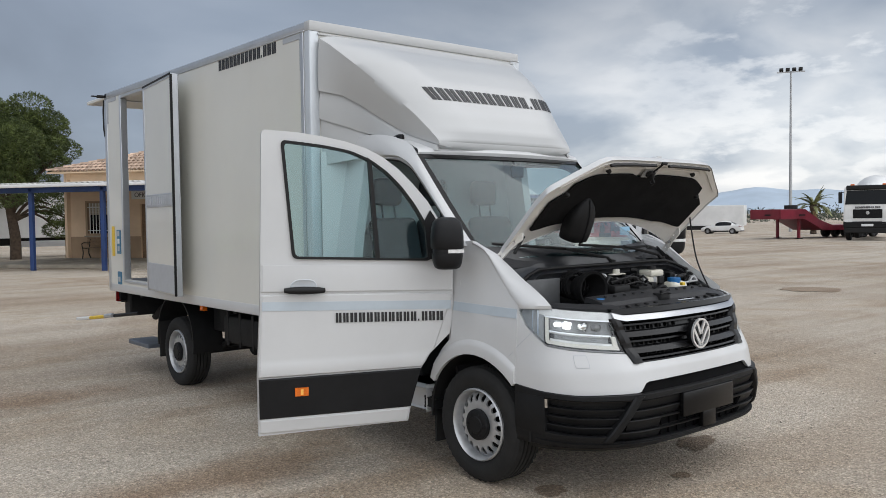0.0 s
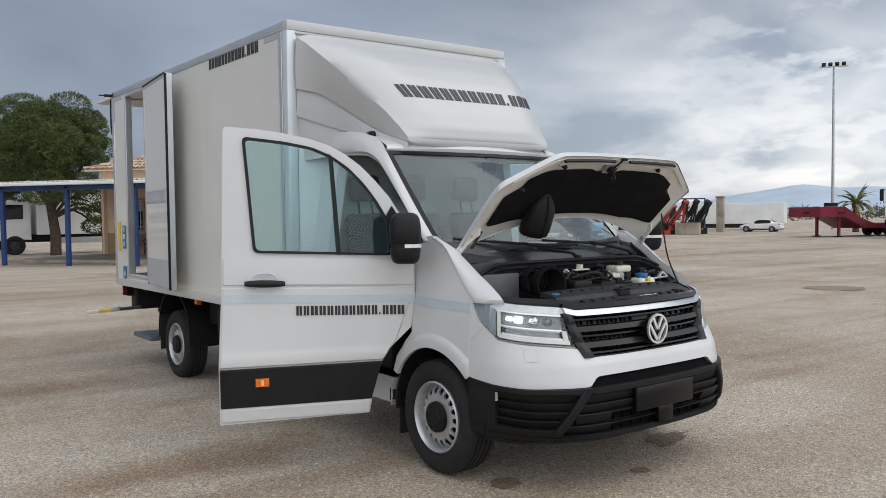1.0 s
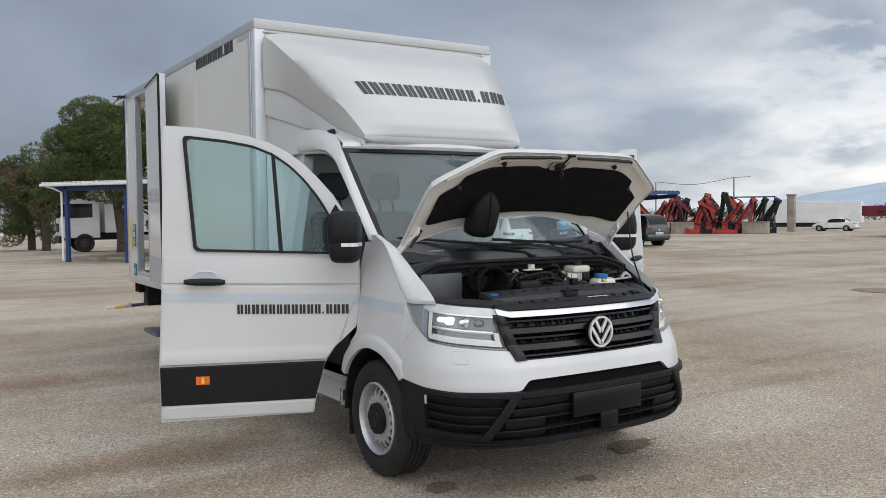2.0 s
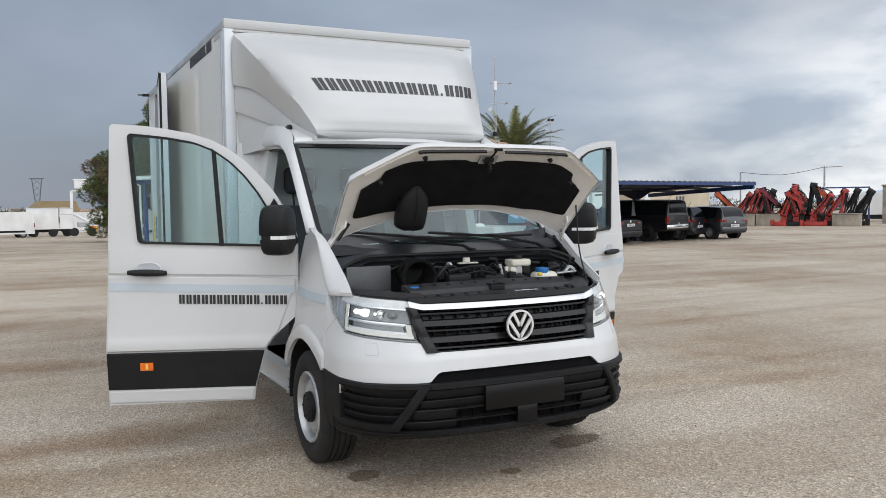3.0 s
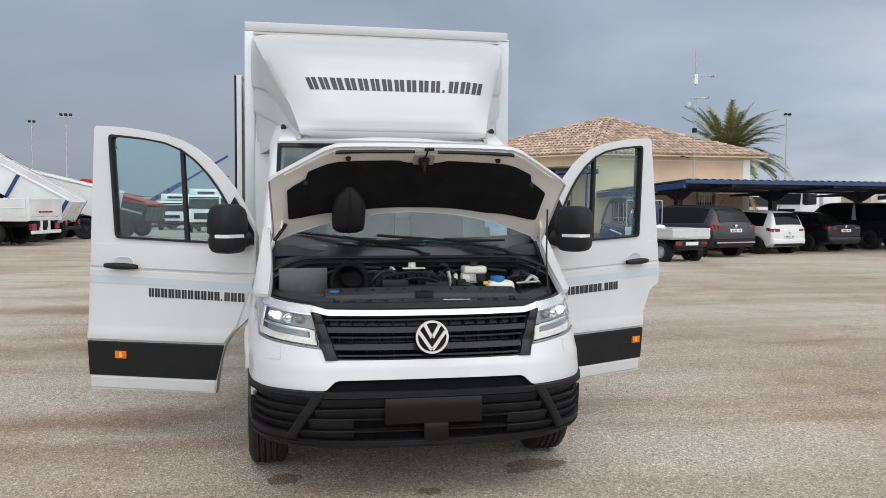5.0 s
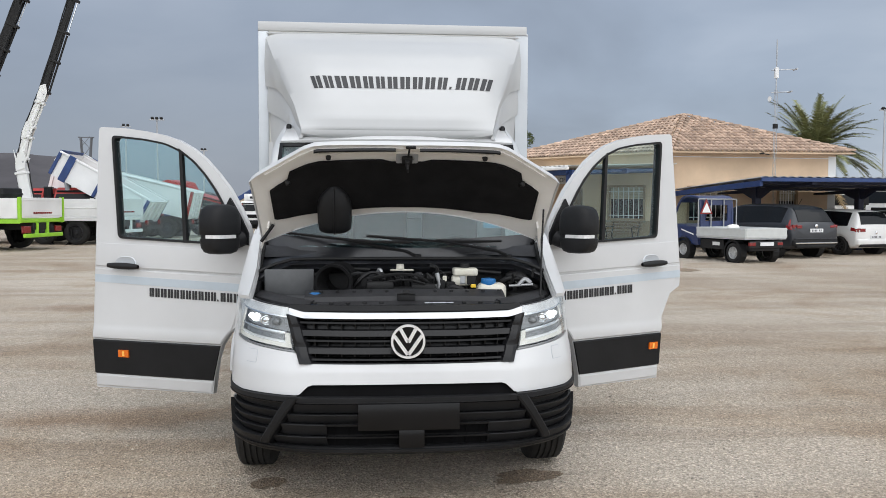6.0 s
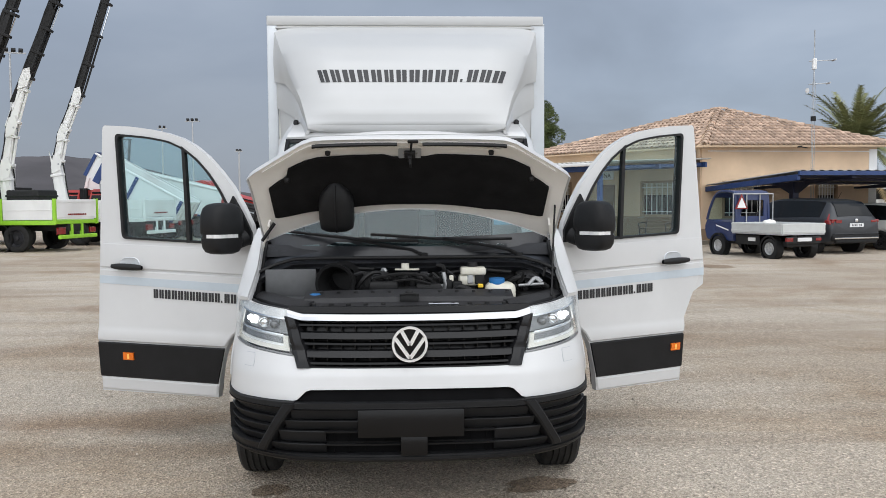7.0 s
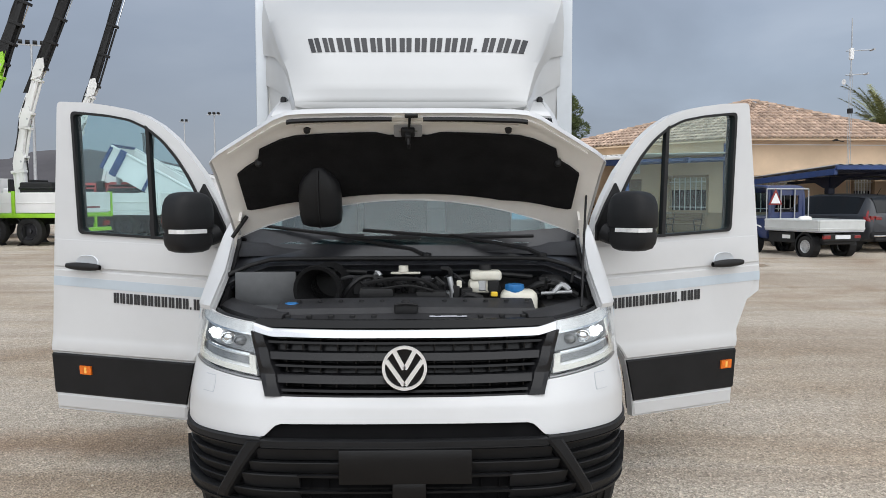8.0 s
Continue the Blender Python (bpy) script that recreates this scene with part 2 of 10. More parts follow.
WALL = material("peach_render", (0.72, 0.535, 0.365), 0.85, vary=0.06, scale=0.8, bump=0.25, bump_scale=30, stain=0.14, stain_scale=0.4)
PLINTH = material("brown_render_plinth", (0.36, 0.25, 0.16), 0.88, vary=0.1, scale=1.2, bump=0.3, bump_scale=30, stain=0.2)
CREAM = material("cream_render", (0.55, 0.48, 0.36), 0.85, vary=0.07, scale=0.7, bump=0.2, bump_scale=25, stain=0.15, stain_scale=0.35)
TILE = material("clay_roof_tile", (0.50, 0.36, 0.27), 0.85, vary=0.3, scale=5, bump=0.3, bump_scale=35, per_piece=0.35, stain=0.25, stain_scale=2)
CONCRETE = material("weathered_concrete", (0.36, 0.32, 0.26), 0.9, vary=0.14, scale=2, bump=0.35, bump_scale=30, stain=0.3, stain_scale=1)
WOOD = material("weathered_wood", (0.22, 0.14, 0.08), 0.7, vary=0.3, scale=9, bump=0.2, bump_scale=50)
BARK = material("pine_bark", (0.085, 0.06, 0.042), 0.95, vary=0.45, scale=6, bump=0.9, bump_scale=14)
PINE = material("pine_needles", (0.118, 0.150, 0.036), 0.75, second=(0.040, 0.062, 0.018), scale=1.1, per_piece=0.45)
PINEBROWN = material("brown_pine_needles", (0.13, 0.085, 0.045), 0.8, vary=0.4, scale=1.5, per_piece=0.3)
PALM = material("palm_frond", (0.25, 0.26, 0.115), 0.55, second=(0.13, 0.145, 0.058), scale=2, per_piece=0.35)
PALMDRY = material("dry_palm_frond", (0.23, 0.16, 0.075), 0.8, vary=0.3, scale=3, per_piece=0.3)
RED = material("red_crane_paint", (0.44, 0.032, 0.024), 0.42, vary=0.2, scale=2.5, bump=0.05, bump_scale=30, stain=0.25, stain_scale=2, per_piece=0.2)
MAROON = material("maroon_trailer_paint", (0.20, 0.014, 0.032), 0.42, vary=0.2, scale=1.5, stain=0.25, stain_scale=1)
LIME = material("lime_green_paint", (0.27, 0.56, 0.03), 0.4, vary=0.1, scale=4)
TRUCKWHITE = material("white_commercial_paint", (0.76, 0.76, 0.75), 0.4, vary=0.05, scale=1, stain=0.10, stain_scale=0.9, coat=0.2)
CARBLUE = material("dark_blue_car_paint", (0.004, 0.005, 0.010), 0.35, spec=0.3, vary=0.1, scale=3, coat=0.35)
CARBLACK = material("black_car_paint", (0.010, 0.010, 0.013), 0.35, spec=0.3, vary=0.2, scale=3, coat=0.35)
CARGREY = material("grey_car_paint", (0.030, 0.033, 0.039), 0.35, 0.25, vary=0.1, scale=3, coat=0.25)
CARTEAL = material("dark_green_black_car_paint", (0.012, 0.017, 0.022), 0.32, vary=0.1, scale=3, coat=0.8)
HILL = material("far_brown_hill", (0.075, 0.070, 0.076), 1.0, vary=0.25, scale=0.02)
# distance haze is painted into this pale blue, close to the sky's tone
MOUNTAIN = material("haze_tinted_mountain", (0.40, 0.475, 0.56), 1.0, vary=0.12, scale=0.006)
SCRUB = material("far_scrub", (0.07, 0.085, 0.06), 1.0, vary=0.4, scale=0.08)


def ground_material(name, wet=1.0):
    m = bpy.data.materials.new(name)
    m.use_nodes = True
    n, l = m.node_tree.nodes, m.node_tree.links
    p = n["Principled BSDF"]
    src = n.new("ShaderNodeTexCoord")
    shift = n.new("ShaderNodeMapping")
    shift.inputs["Location"].default_value = (14.3, 6.1, 0)
    l.new(src.outputs["Object"], shift.inputs[0])

    def noise_at(scale, detail, rough=0.6, dist=0.0):
        a = n.new("ShaderNodeTexNoise")
        a.inputs["Scale"].default_value, a.inputs["Detail"].default_value = scale, detail
        a.inputs["Roughness"].default_value, a.inputs["Distortion"].default_value = rough, dist
        l.new(shift.outputs[0], a.inputs["Vector"])
        return a.outputs[0]

    def ramp(f, stops):
        r = n.new("ShaderNodeValToRGB")
        while len(r.color_ramp.elements) < len(stops):
            r.color_ramp.elements.new(0.5)
        for e, (q, c) in zip(r.color_ramp.elements, stops):
            e.position, e.color = q, (*c, 1)
        l.new(f, r.inputs[0])
        return r.outputs[0]

    def mix(f, a, b, mode="MIX"):
        x = n.new("ShaderNodeMix")
        x.data_type, x.blend_type = "RGBA", mode
        for i, v in ((0, f), (6, a), (7, b)):
            if isinstance(v, (int, float)):
                x.inputs[i].default_value = v
            else:
                l.new(v, x.inputs[i])
        return x.outputs[2]

    broad = ramp(noise_at(0.16, 6, 0.6, 0.8), [(0.34, (0.36, 0.296, 0.226)), (0.48, (0.432, 0.374, 0.304)), (0.64, (0.495, 0.444, 0.375))])
    damp = ramp(noise_at(0.42, 7, 0.62, 1.2), [(0.33, (0.82, 0.75, 0.68)), (0.43, (0.95, 0.92, 0.88)), (0.52, (1, 1, 1))])
    # faint wheel tracks that sweep across the yard
    tm = n.new("ShaderNodeMapping")
    tm.inputs["Rotation"].default_value, tm.inputs["Scale"].default_value = (0, 0, radians(24)), (0.07, 0.9, 1)
    l.new(shift.outputs[0], tm.inputs[0])
    tn = n.new("ShaderNodeTexNoise")
    tn.inputs["Scale"].default_value, tn.inputs["Detail"].default_value, tn.inputs["Distortion"].default_value = 1.3, 5, 0.7
    l.new(tm.outputs[0], tn.inputs["Vector"])
    tracks = ramp(tn.outputs[0], [(0.36, (0.84, 0.80, 0.76)), (0.50, (1, 1, 1)), (0.66, (1.07, 1.07, 1.07))])
    vor = n.new("ShaderNodeTexVoronoi")
    vor.inputs["Scale"].default_value = 66
    l.new(shift.outputs[0], vor.inputs["Vector"])
    grit = ramp(vor.outputs["Color"], [(0.08, (0.48, 0.47, 0.46)), (0.32, (0.90, 0.89, 0.88)), (0.6, (1.02, 1.01, 1.0)), (0.92, (1.62, 1.63, 1.65))])
    vor2 = n.new("ShaderNodeTexVoronoi")
    vor2.inputs["Scale"].default_value = 135
    l.new(shift.outputs[0], vor2.inputs["Vector"])
    sand = ramp(vor2.outputs["Color"], [(0.1, (0.50, 0.49, 0.48)), (0.5, (1, 1, 1)), (0.9, (1.5, 1.5, 1.5))])
    speck = ramp(noise_at(34, 6, 0.78), [(0.36, (0.72, 0.70, 0.68)), (0.62, (1.10, 1.10, 1.10))])
    c = mix(1.0, broad, damp, "MULTIPLY")
    c = mix(0.9, c, tracks, "MULTIPLY")
    c = mix(0.68, c, grit, "MULTIPLY")
    c = mix(0.7, c, sand, "MULTIPLY")
    c = mix(0.85, c, speck, "MULTIPLY")
    # broad brown patches where water has soaked in
    for px, py, rx, ry in ((-2.1, 2.15, 1.15, 0.42), (-2.5, 5.8, 1.3, 0.55), (-3.8, 9.0, 1.8, 0.6)):
        pm = n.new("ShaderNodeMapping")
        pm.inputs["Scale"].default_value = (1 / rx, 1 / ry, 0)
        pm.inputs["Location"].default_value = (-px / rx, -py / ry, 0)
        l.new(src.outputs["Object"], pm.inputs[0])
        ln = n.new("ShaderNodeVectorMath")
        ln.operation = "LENGTH"
        l.new(pm.outputs[0], ln.inputs[0])
        rag = n.new("ShaderNodeMath")
        rag.operation = "MULTIPLY_ADD"
        rag.inputs[1].default_value = 1.6
        l.new(noise_at(1.7, 6, 0.6), rag.inputs[0])
        l.new(ln.outputs["Value"], rag.inputs[2])
        soak = n.new("ShaderNodeMapRange")
        soak.interpolation_type = "SMOOTHSTEP"
        l.new(rag.outputs[0], soak.inputs[0])
        soak.inputs[1].default_value, soak.inputs[2].default_value = 2.05, 1.1
        brown = n.new("ShaderNodeRGB")
        brown.outputs[0].default_value = (0.72, 0.62, 0.54, 1)
        c = mix(soak.outputs[0], c, mix(1.0, c, brown.outputs[0], "MULTIPLY"))
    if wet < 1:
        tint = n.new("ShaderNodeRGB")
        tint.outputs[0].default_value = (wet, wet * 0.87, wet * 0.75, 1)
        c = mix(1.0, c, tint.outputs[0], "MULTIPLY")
    l.new(c, p.inputs["Base Color"])
    p.inputs["Roughness"].default_value = 0.85
    bp = n.new("ShaderNodeBump")
    bp.inputs["Strength"].default_value, bp.inputs["Distance"].default_value = 0.75, 0.015
    ad = n.new("ShaderNodeMath")
    l.new(vor.outputs["Distance"], ad.inputs[0])
    l.new(noise_at(12, 6), ad.inputs[1])
    l.new(ad.outputs[0], bp.inputs["Height"])
    l.new(bp.outputs[0], p.inputs["Normal"])
    return m


GROUND = ground_material("compacted_gravel")
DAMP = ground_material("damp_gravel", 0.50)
PUDDLE = ground_material("wet_gravel", 0.62)

# ---- mesh tools ----
def part(name, bm, mat, parent=None, label="", smooth=None, m=None):
    """Links a bmesh as one mesh object under a thing or a part."""
    bmesh.ops.recalc_face_normals(bm, faces=bm.faces)
    if m is not None:
        bm.transform(m)
    me = bpy.data.meshes.new(name)
    if smooth is not None:
        lim = radians(smooth)
        for f in bm.faces:
            f.smooth = True
        for e in bm.edges:
            if len(e.link_faces) == 2 and e.calc_face_angle(0) > lim:
                e.smooth = False
    bm.to_mesh(me)
    bm.free()
    for one in mat if isinstance(mat, (list, tuple)) else [mat]:
        me.materials.append(one)
    ob = new(name, me)
    if parent is not None:
        ob.parent = parent
    return tagged(ob, label)


def fall(x, y):
    """How far the yard falls away: a shallow hollow under the truck's rear wheels, then a slope towards the far side."""
    hollow = -.082 * math.exp(-((y - 6.0) / 2.6) ** 2 - (x / 6.0) ** 2)
    side = min(1.0, max(0.0, (24 - x) / 10))
    return hollow - side * (.0195 * min(max(0, y - 35), 22) + .012 * min(max(0, y - 57), 60))


def thing(name, label, category, m=None, group="", kind=""):
    ob = new(name)
    if m is not None:
        ob.matrix_basis = Matrix.Translation((0, 0, fall(*m.translation.xy))) @ m
    return tagged(ob, label, category, group, kind)


def B():
    return bmesh.new()


def box(bm, x0, x1, y0, y1, z0, z1, bev=0.0, seg=2, m=None):
    """A box between two corners, its edges rounded by bev."""
    r = bmesh.ops.create_cube(bm, size=1)
    vs = r["verts"]
    for v in vs:
        v.co = Vector((x0 + (v.co.x + 0.5) * (x1 - x0), y0 + (v.co.y + 0.5) * (y1 - y0), z0 + (v.co.z + 0.5) * (z1 - z0)))
    if bev:
        es = list({e for v in vs for e in v.link_edges})
        r2 = bmesh.ops.bevel(bm, geom=es, offset=bev, segments=seg, affect="EDGES", profile=0.5)
        vs = list({v for v in r2["verts"]} | {v for v in vs if v.is_valid})
    if m is not None:
        bmesh.ops.transform(bm, matrix=m, verts=[v for v in vs if v.is_valid])
    return bm


def catmull(pts, n):
    """n + 1 points along a smooth curve through pts."""
    p = [Vector(q) for q in pts]
    out = []
    for i in range(n + 1):
        f = i / n * (len(p) - 1)
        k = min(int(f), len(p) - 2)
        t = f - k
        a, b, c, d = p[max(k - 1, 0)], p[k], p[k + 1], p[min(k + 2, len(p) - 1)]
        out.append(0.5 * (2 * b + (c - a) * t + (2 * a - 5 * b + 4 * c - d) * t * t + (3 * b - a - 3 * c + d) * t ** 3))
    return out


def sheet(bm, rows, thick=0.0, close=False):
    """Quads through rows of points; thickened on the side away from the normals when thick is set."""
    vs = [[bm.verts.new(p) for p in r] for r in rows]
    fs = []
    for a, b in zip(vs, vs[1:]):
        for i in range(len(a) - (0 if close else 1)):
            j = (i + 1) % len(a)
            fs.append(bm.faces.new((a[i], a[j], b[j], b[i])))
    if thick:
        bmesh.ops.recalc_face_normals(bm, faces=fs)
        bmesh.ops.solidify(bm, geom=fs, thickness=thick)
    return bm


def shell(bm, outer, inner):
    """A closed body between two equal grids of points."""
    o = [[bm.verts.new(p) for p in r] for r in outer]
    n = [[bm.verts.new(p) for p in r] for r in inner]
    R, C = len(o), len(o[0])
    for i in range(R - 1):
        for j in range(C - 1):
            bm.faces.new((o[i][j], o[i][j + 1], o[i + 1][j + 1], o[i + 1][j]))
            bm.faces.new((n[i + 1][j], n[i + 1][j + 1], n[i][j + 1], n[i][j]))
    for i in range(R - 1):
        for j in (0, C - 1):
            bm.faces.new((o[i][j], o[i + 1][j], n[i + 1][j], n[i][j]))
    for j in range(C - 1):
        for i in (0, R - 1):
            bm.faces.new((o[i][j + 1], o[i][j], n[i][j], n[i][j + 1]))
    return bm


def slab(bm, outer, holes, put, thick):
    """A plate with holes: loops of (u, v), put(u, v, d) gives the place at depth d."""
    made = []
    for loop in [outer, *holes]:
        vs = [bm.verts.new((u, v, 0)) for u, v in loop]
        made += [bm.edges.new((a, b)) for a, b in zip(vs, vs[1:] + vs[:1])]
    r = bmesh.ops.triangle_fill(bm, edges=made, use_beauty=True)
    fs = [g for g in r["geom"] if isinstance(g, bmesh.types.BMFace)]
    e = bmesh.ops.extrude_face_region(bm, geom=fs)
    top = [g for g in e["geom"] if isinstance(g, bmesh.types.BMVert)]
    base = list({v for f in fs if f.is_valid for v in f.verts} | {v for ed in made if ed.is_valid for v in ed.verts})
    for v in top:
        v.co.z = thick
    for v in set(base) | set(top):
        v.co = put(v.co.x, v.co.y, v.co.z)
    return bm


def prism(bm, loop, put, thick):
    return slab(bm, loop, [], put, thick)


def tube(bm, pts, r, seg=8, r2=None):
    """A round bar along points, tapering from r to r2, with closed ends."""
    pts = [Vector(p) for p in pts]
    rings = []
    n = None
    for i, p in enumerate(pts):
        d = (pts[min(i + 1, len(pts) - 1)] - pts[max(i - 1, 0)]).normalized()
        if n is None:
            n = d.orthogonal().normalized()
        n = (n - d * n.dot(d)).normalized()
        s = d.cross(n)
        f = i / max(1, len(pts) - 1)
        rr = r + ((r2 if r2 is not None else r) - r) * f
        rings.append([bm.verts.new(p + rr * (math.cos(a) * n + math.sin(a) * s)) for a in [k * math.tau / seg for k in range(seg)]])
    for a, b in zip(rings, rings[1:]):
        for k in range(seg):
            bm.faces.new((a[k], a[(k + 1) % seg], b[(k + 1) % seg], b[k]))
    bm.faces.new(rings[0][::-1])
    bm.faces.new(rings[-1])
    return bm


def lathe(bm, prof, m, seg=32, caps=True):
    """Turns a profile of (along, radius) about the local x axis of m."""
    rings = []
    for a, r in prof:
        rings.append([bm.verts.new(m @ Vector((a, r * math.cos(k * math.tau / seg), r * math.sin(k * math.tau / seg)))) for k in range(seg)])
    for a, b in zip(rings, rings[1:]):
        for k in range(seg):
            bm.faces.new((a[k], a[(k + 1) % seg], b[(k + 1) % seg], b[k]))
    if caps:
        if prof[0][1] > 1e-6:
            bm.faces.new(rings[0][::-1])
        if prof[-1][1] > 1e-6:
            bm.faces.new(rings[-1])
    return bm


def circle(cx, cy, r, n=24, rx=None, turn=0.0):
    """A loop round (cx, cy); rx makes an oval turned by an angle."""
    out = []
    for k in range(n):
        a = k * math.tau / n
        p, q = (rx or r) * math.cos(a), r * math.sin(a)
        out.append((cx + p * math.cos(turn) - q * math.sin(turn), cy + p * math.sin(turn) + q * math.cos(turn)))
    return out


def rounded_rect(hw, hh, r, n=4):
    """A loop round a rectangle of those half sizes with rounded corners."""
    out = []
    for cx, cy, a0 in ((hw - r, hh - r, 0), (r - hw, hh - r, 90), (r - hw, r - hh, 180), (hw - r, r - hh, 270)):
        out += [(cx + r * math.cos(radians(a0 + 90 * k / n)), cy + r * math.sin(radians(a0 + 90 * k / n))) for k in range(n + 1)]
    return out


def lerp_table(table, v):
    """Linear look-up in rows of (key, value)."""
    if v <= table[0][0]:
        return table[0][1]
    for (a, p), (b, q) in zip(table, table[1:]):
        if v <= b:
            return p + (q - p) * (v - a) / (b - a)
    return table[-1][1]

# ---- ground ----
def make_ground():
    bm = B()
    rings = [0.0, 1.2, 2.4, 3.4, 4.4, 5.2, 6, 7, 8, 9, 10.5, 13, 18, 25, 30] + [35 + 5 * k for k in range(20)] + [145, 170, 260, 450, 900, 2600]
    seg = 144
    prev = None
    for r in rings:
        ring = []
        for k in range(seg if r else 1):
            a = k * math.tau / seg
            x, y = r * math.cos(a), r * math.sin(a)
            z = 0.012 * noise.noise(Vector((x * 0.35, y * 0.35, 0))) if 4 < r < 60 else 0
            ring.append(bm.verts.new((x, y, z + fall(x, y))))
        if prev:
            for k in range(seg):
                a, b = ring[k], ring[(k + 1) % seg]
                if len(prev) == 1:
                    bm.faces.new((prev[0], a, b))
                else:
                    bm.faces.new((prev[k], a, b, prev[(k + 1) % seg]))
        prev = ring
    return tagged(part("ground", bm, GROUND, smooth=60), "pale beige compacted gravel yard with damp patches", "ground", kind="structure")


make_ground()


def stain(x, y, rx, ry, seed, mat):
    """A thin damp film on the gravel with a ragged outline."""
    bm = B()
    ring = []
    for k in range(40):
        a = k * math.tau / 40
        r = 1 + .35 * noise.noise(Vector((math.cos(a) * 1.6, math.sin(a) * 1.6, seed))) + .18 * noise.noise(Vector((math.cos(a) * 5, math.sin(a) * 5, seed)))
        ring.append((x + rx * r * math.cos(a), y + ry * r * math.sin(a)))
    slab(bm, ring, [], lambda u, v, d: Vector((u, v, .003 + .0012 * (seed % 6) + d)), .001)
    return tagged(part("damp_stain", bm, mat), "small dark damp stain on the gravel", "stain", kind="structure")


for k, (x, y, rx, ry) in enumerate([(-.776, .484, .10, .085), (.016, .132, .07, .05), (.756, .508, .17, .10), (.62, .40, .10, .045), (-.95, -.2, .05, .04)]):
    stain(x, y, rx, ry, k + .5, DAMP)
stain(12.7, 5.45, .55, .60, 9.5, PUDDLE)
stain(7.5, 15.84, .40, .55, 11.5, PUDDLE)

# ---- office building with a clay tile roof and a blue porch ----
OC = Vector((11.06, 26.75, 0))
OF = Matrix(((.8, -.6, 0, OC.x), (.6, .8, 0, OC.y), (0, 0, 1, 0), (0, 0, 0, 1)))  # local x along the long wall, y along the porch wall
OL, OW, OH = 7.25, 8.5, 3.62
LONG = OF.inverted() @ Matrix(((.995, -.10, 0, OC.x), (.10, .995, 0, OC.y), (0, 0, 1, 0), (0, 0, 0, 1)))  # the long wall runs along the carport

office = thing("office_building", "peach rendered single-storey office with clay tile roof", "building", OF)


def wall_with_holes(length, height, holes, put, thick):
    return slab(B(), [(0, 0), (length, 0), (length, height), (0, height)], [[(a, c), (b, c), (b, d), (a, d)] for a, b, c, d in holes], put, thick)


PORCH_HOLES = [(.95, 2.65, 1.05, 2.35), (4.0, 5.0, .12, 2.3), (6.45, 7.45, 1.1, 2.4)]
SIDE_HOLES = [(.9, 2.5, 1.0, 2.3), (4.7, 5.5, 1.0, 2.3)]


def long_put(u, v, d):
    return LONG @ Vector((u + .06, d, v))


part("porch_wall", wall_with_holes(OW, OH, PORCH_HOLES, lambda u, v, d: Vector((d, u, v)), .25), WALL, office)
part("long_wall", wall_with_holes(OL - .06, OH, SIDE_HOLES, long_put, .25), WALL, office)
far_a, far_b, far_c = LONG @ Vector((OL, 0, 0)), LONG @ Vector((OL, 0, 0)) + Vector((0, OW, 0)), Vector((0, OW, 0))
for nm, p, q in (("rear_wall", far_a + Vector((0, .35, 0)), far_b), ("far_wall", far_b, far_c)):
    inw = Vector((-(q - p).y, (q - p).x, 0)).normalized() * .25
    part(nm, prism(B(), [(p.x, p.y), (q.x, q.y), (q.x + inw.x, q.y + inw.y), (p.x + inw.x, p.y + inw.y)], lambda u, v, d: Vector((u, v, d)), OH), WALL, office)
part("plinth", wall_with_holes(OW, 1.0, [(4.0, 5.0, .12, .99)], lambda u, v, d: Vector((-.02 + d, u, v)), .018), PLINTH, office)
part("long_plinth", box(B(), .06, OL, -.02, -.002, 0, .55), PLINTH, office, m=LONG)
part("corner_trim", box(B(), OL - .32, OL + .01, -.012, -.001, 0, OH - .06), TRUCKWHITE, office, "white corner pilaster", m=LONG)
part("downpipe", tube(B(), [(-.09, .18, .1), (-.09, .18, OH - .1)], .045, 8), BLUE, office, "blue downpipe")
part("wall_cable", box(B(), .3, OL - .2, -.03, -.004, OH - .16, OH - .13), TRUCKWHITE, office, m=LONG)


def barred_window(holes, put, n=7):
    for a, b, c, d in holes:
        if d - c > 2:
            continue
        bm = slab(B(), [(a - .06, c - .06), (b + .06, c - .06), (b + .06, d + .06), (a - .06, d + .06)], [[(a + .03, c + .03), (b - .03, c + .03), (b - .03, d - .03), (a + .03, d - .03)]], lambda u, v, t: put(u, v, -.03 + t), .10)
        win = part("window", bm, PLINTH, office, "barred window with roller shutter")
        part("pane", slab(B(), [(a, c), (b, c), (b, d), (a, d)], [], lambda u, v, t: put(u, v, .16 + t), .01), DARKGLASS, win)
        bm = B()
        for k in range(n + 1):
            u = a + (b - a) * k / n
            prism(bm, [(u - .014, c), (u + .014, c), (u + .014, d), (u - .014, d)], lambda p, q, t: put(p, q, -.02 + t), .02)
        for v in (c + .15, d - .2):
            prism(bm, [(a, v - .014), (b, v - .014), (b, v + .014), (a, v + .014)], lambda p, q, t: put(p, q, -.02 + t), .02)
        part("window_grille", bm, TRUCKWHITE, win, "white steel bars")
        bm = B()
        for k in range(8):
            v = d - .5 + k * .0625
            prism(bm, [(a, v), (b, v), (b, v + .055), (a, v + .055)], lambda p, q, t: put(p, q, .10 + t), .02)
        part("shutter", bm, CREAM, win)
        part("sill", slab(B(), [(a - .1, c - .12), (b + .1, c - .12), (b + .1, c - .06), (a - .1, c - .06)], [], lambda u, v, t: put(u, v, -.08 + t), .2), CONCRETE, win)


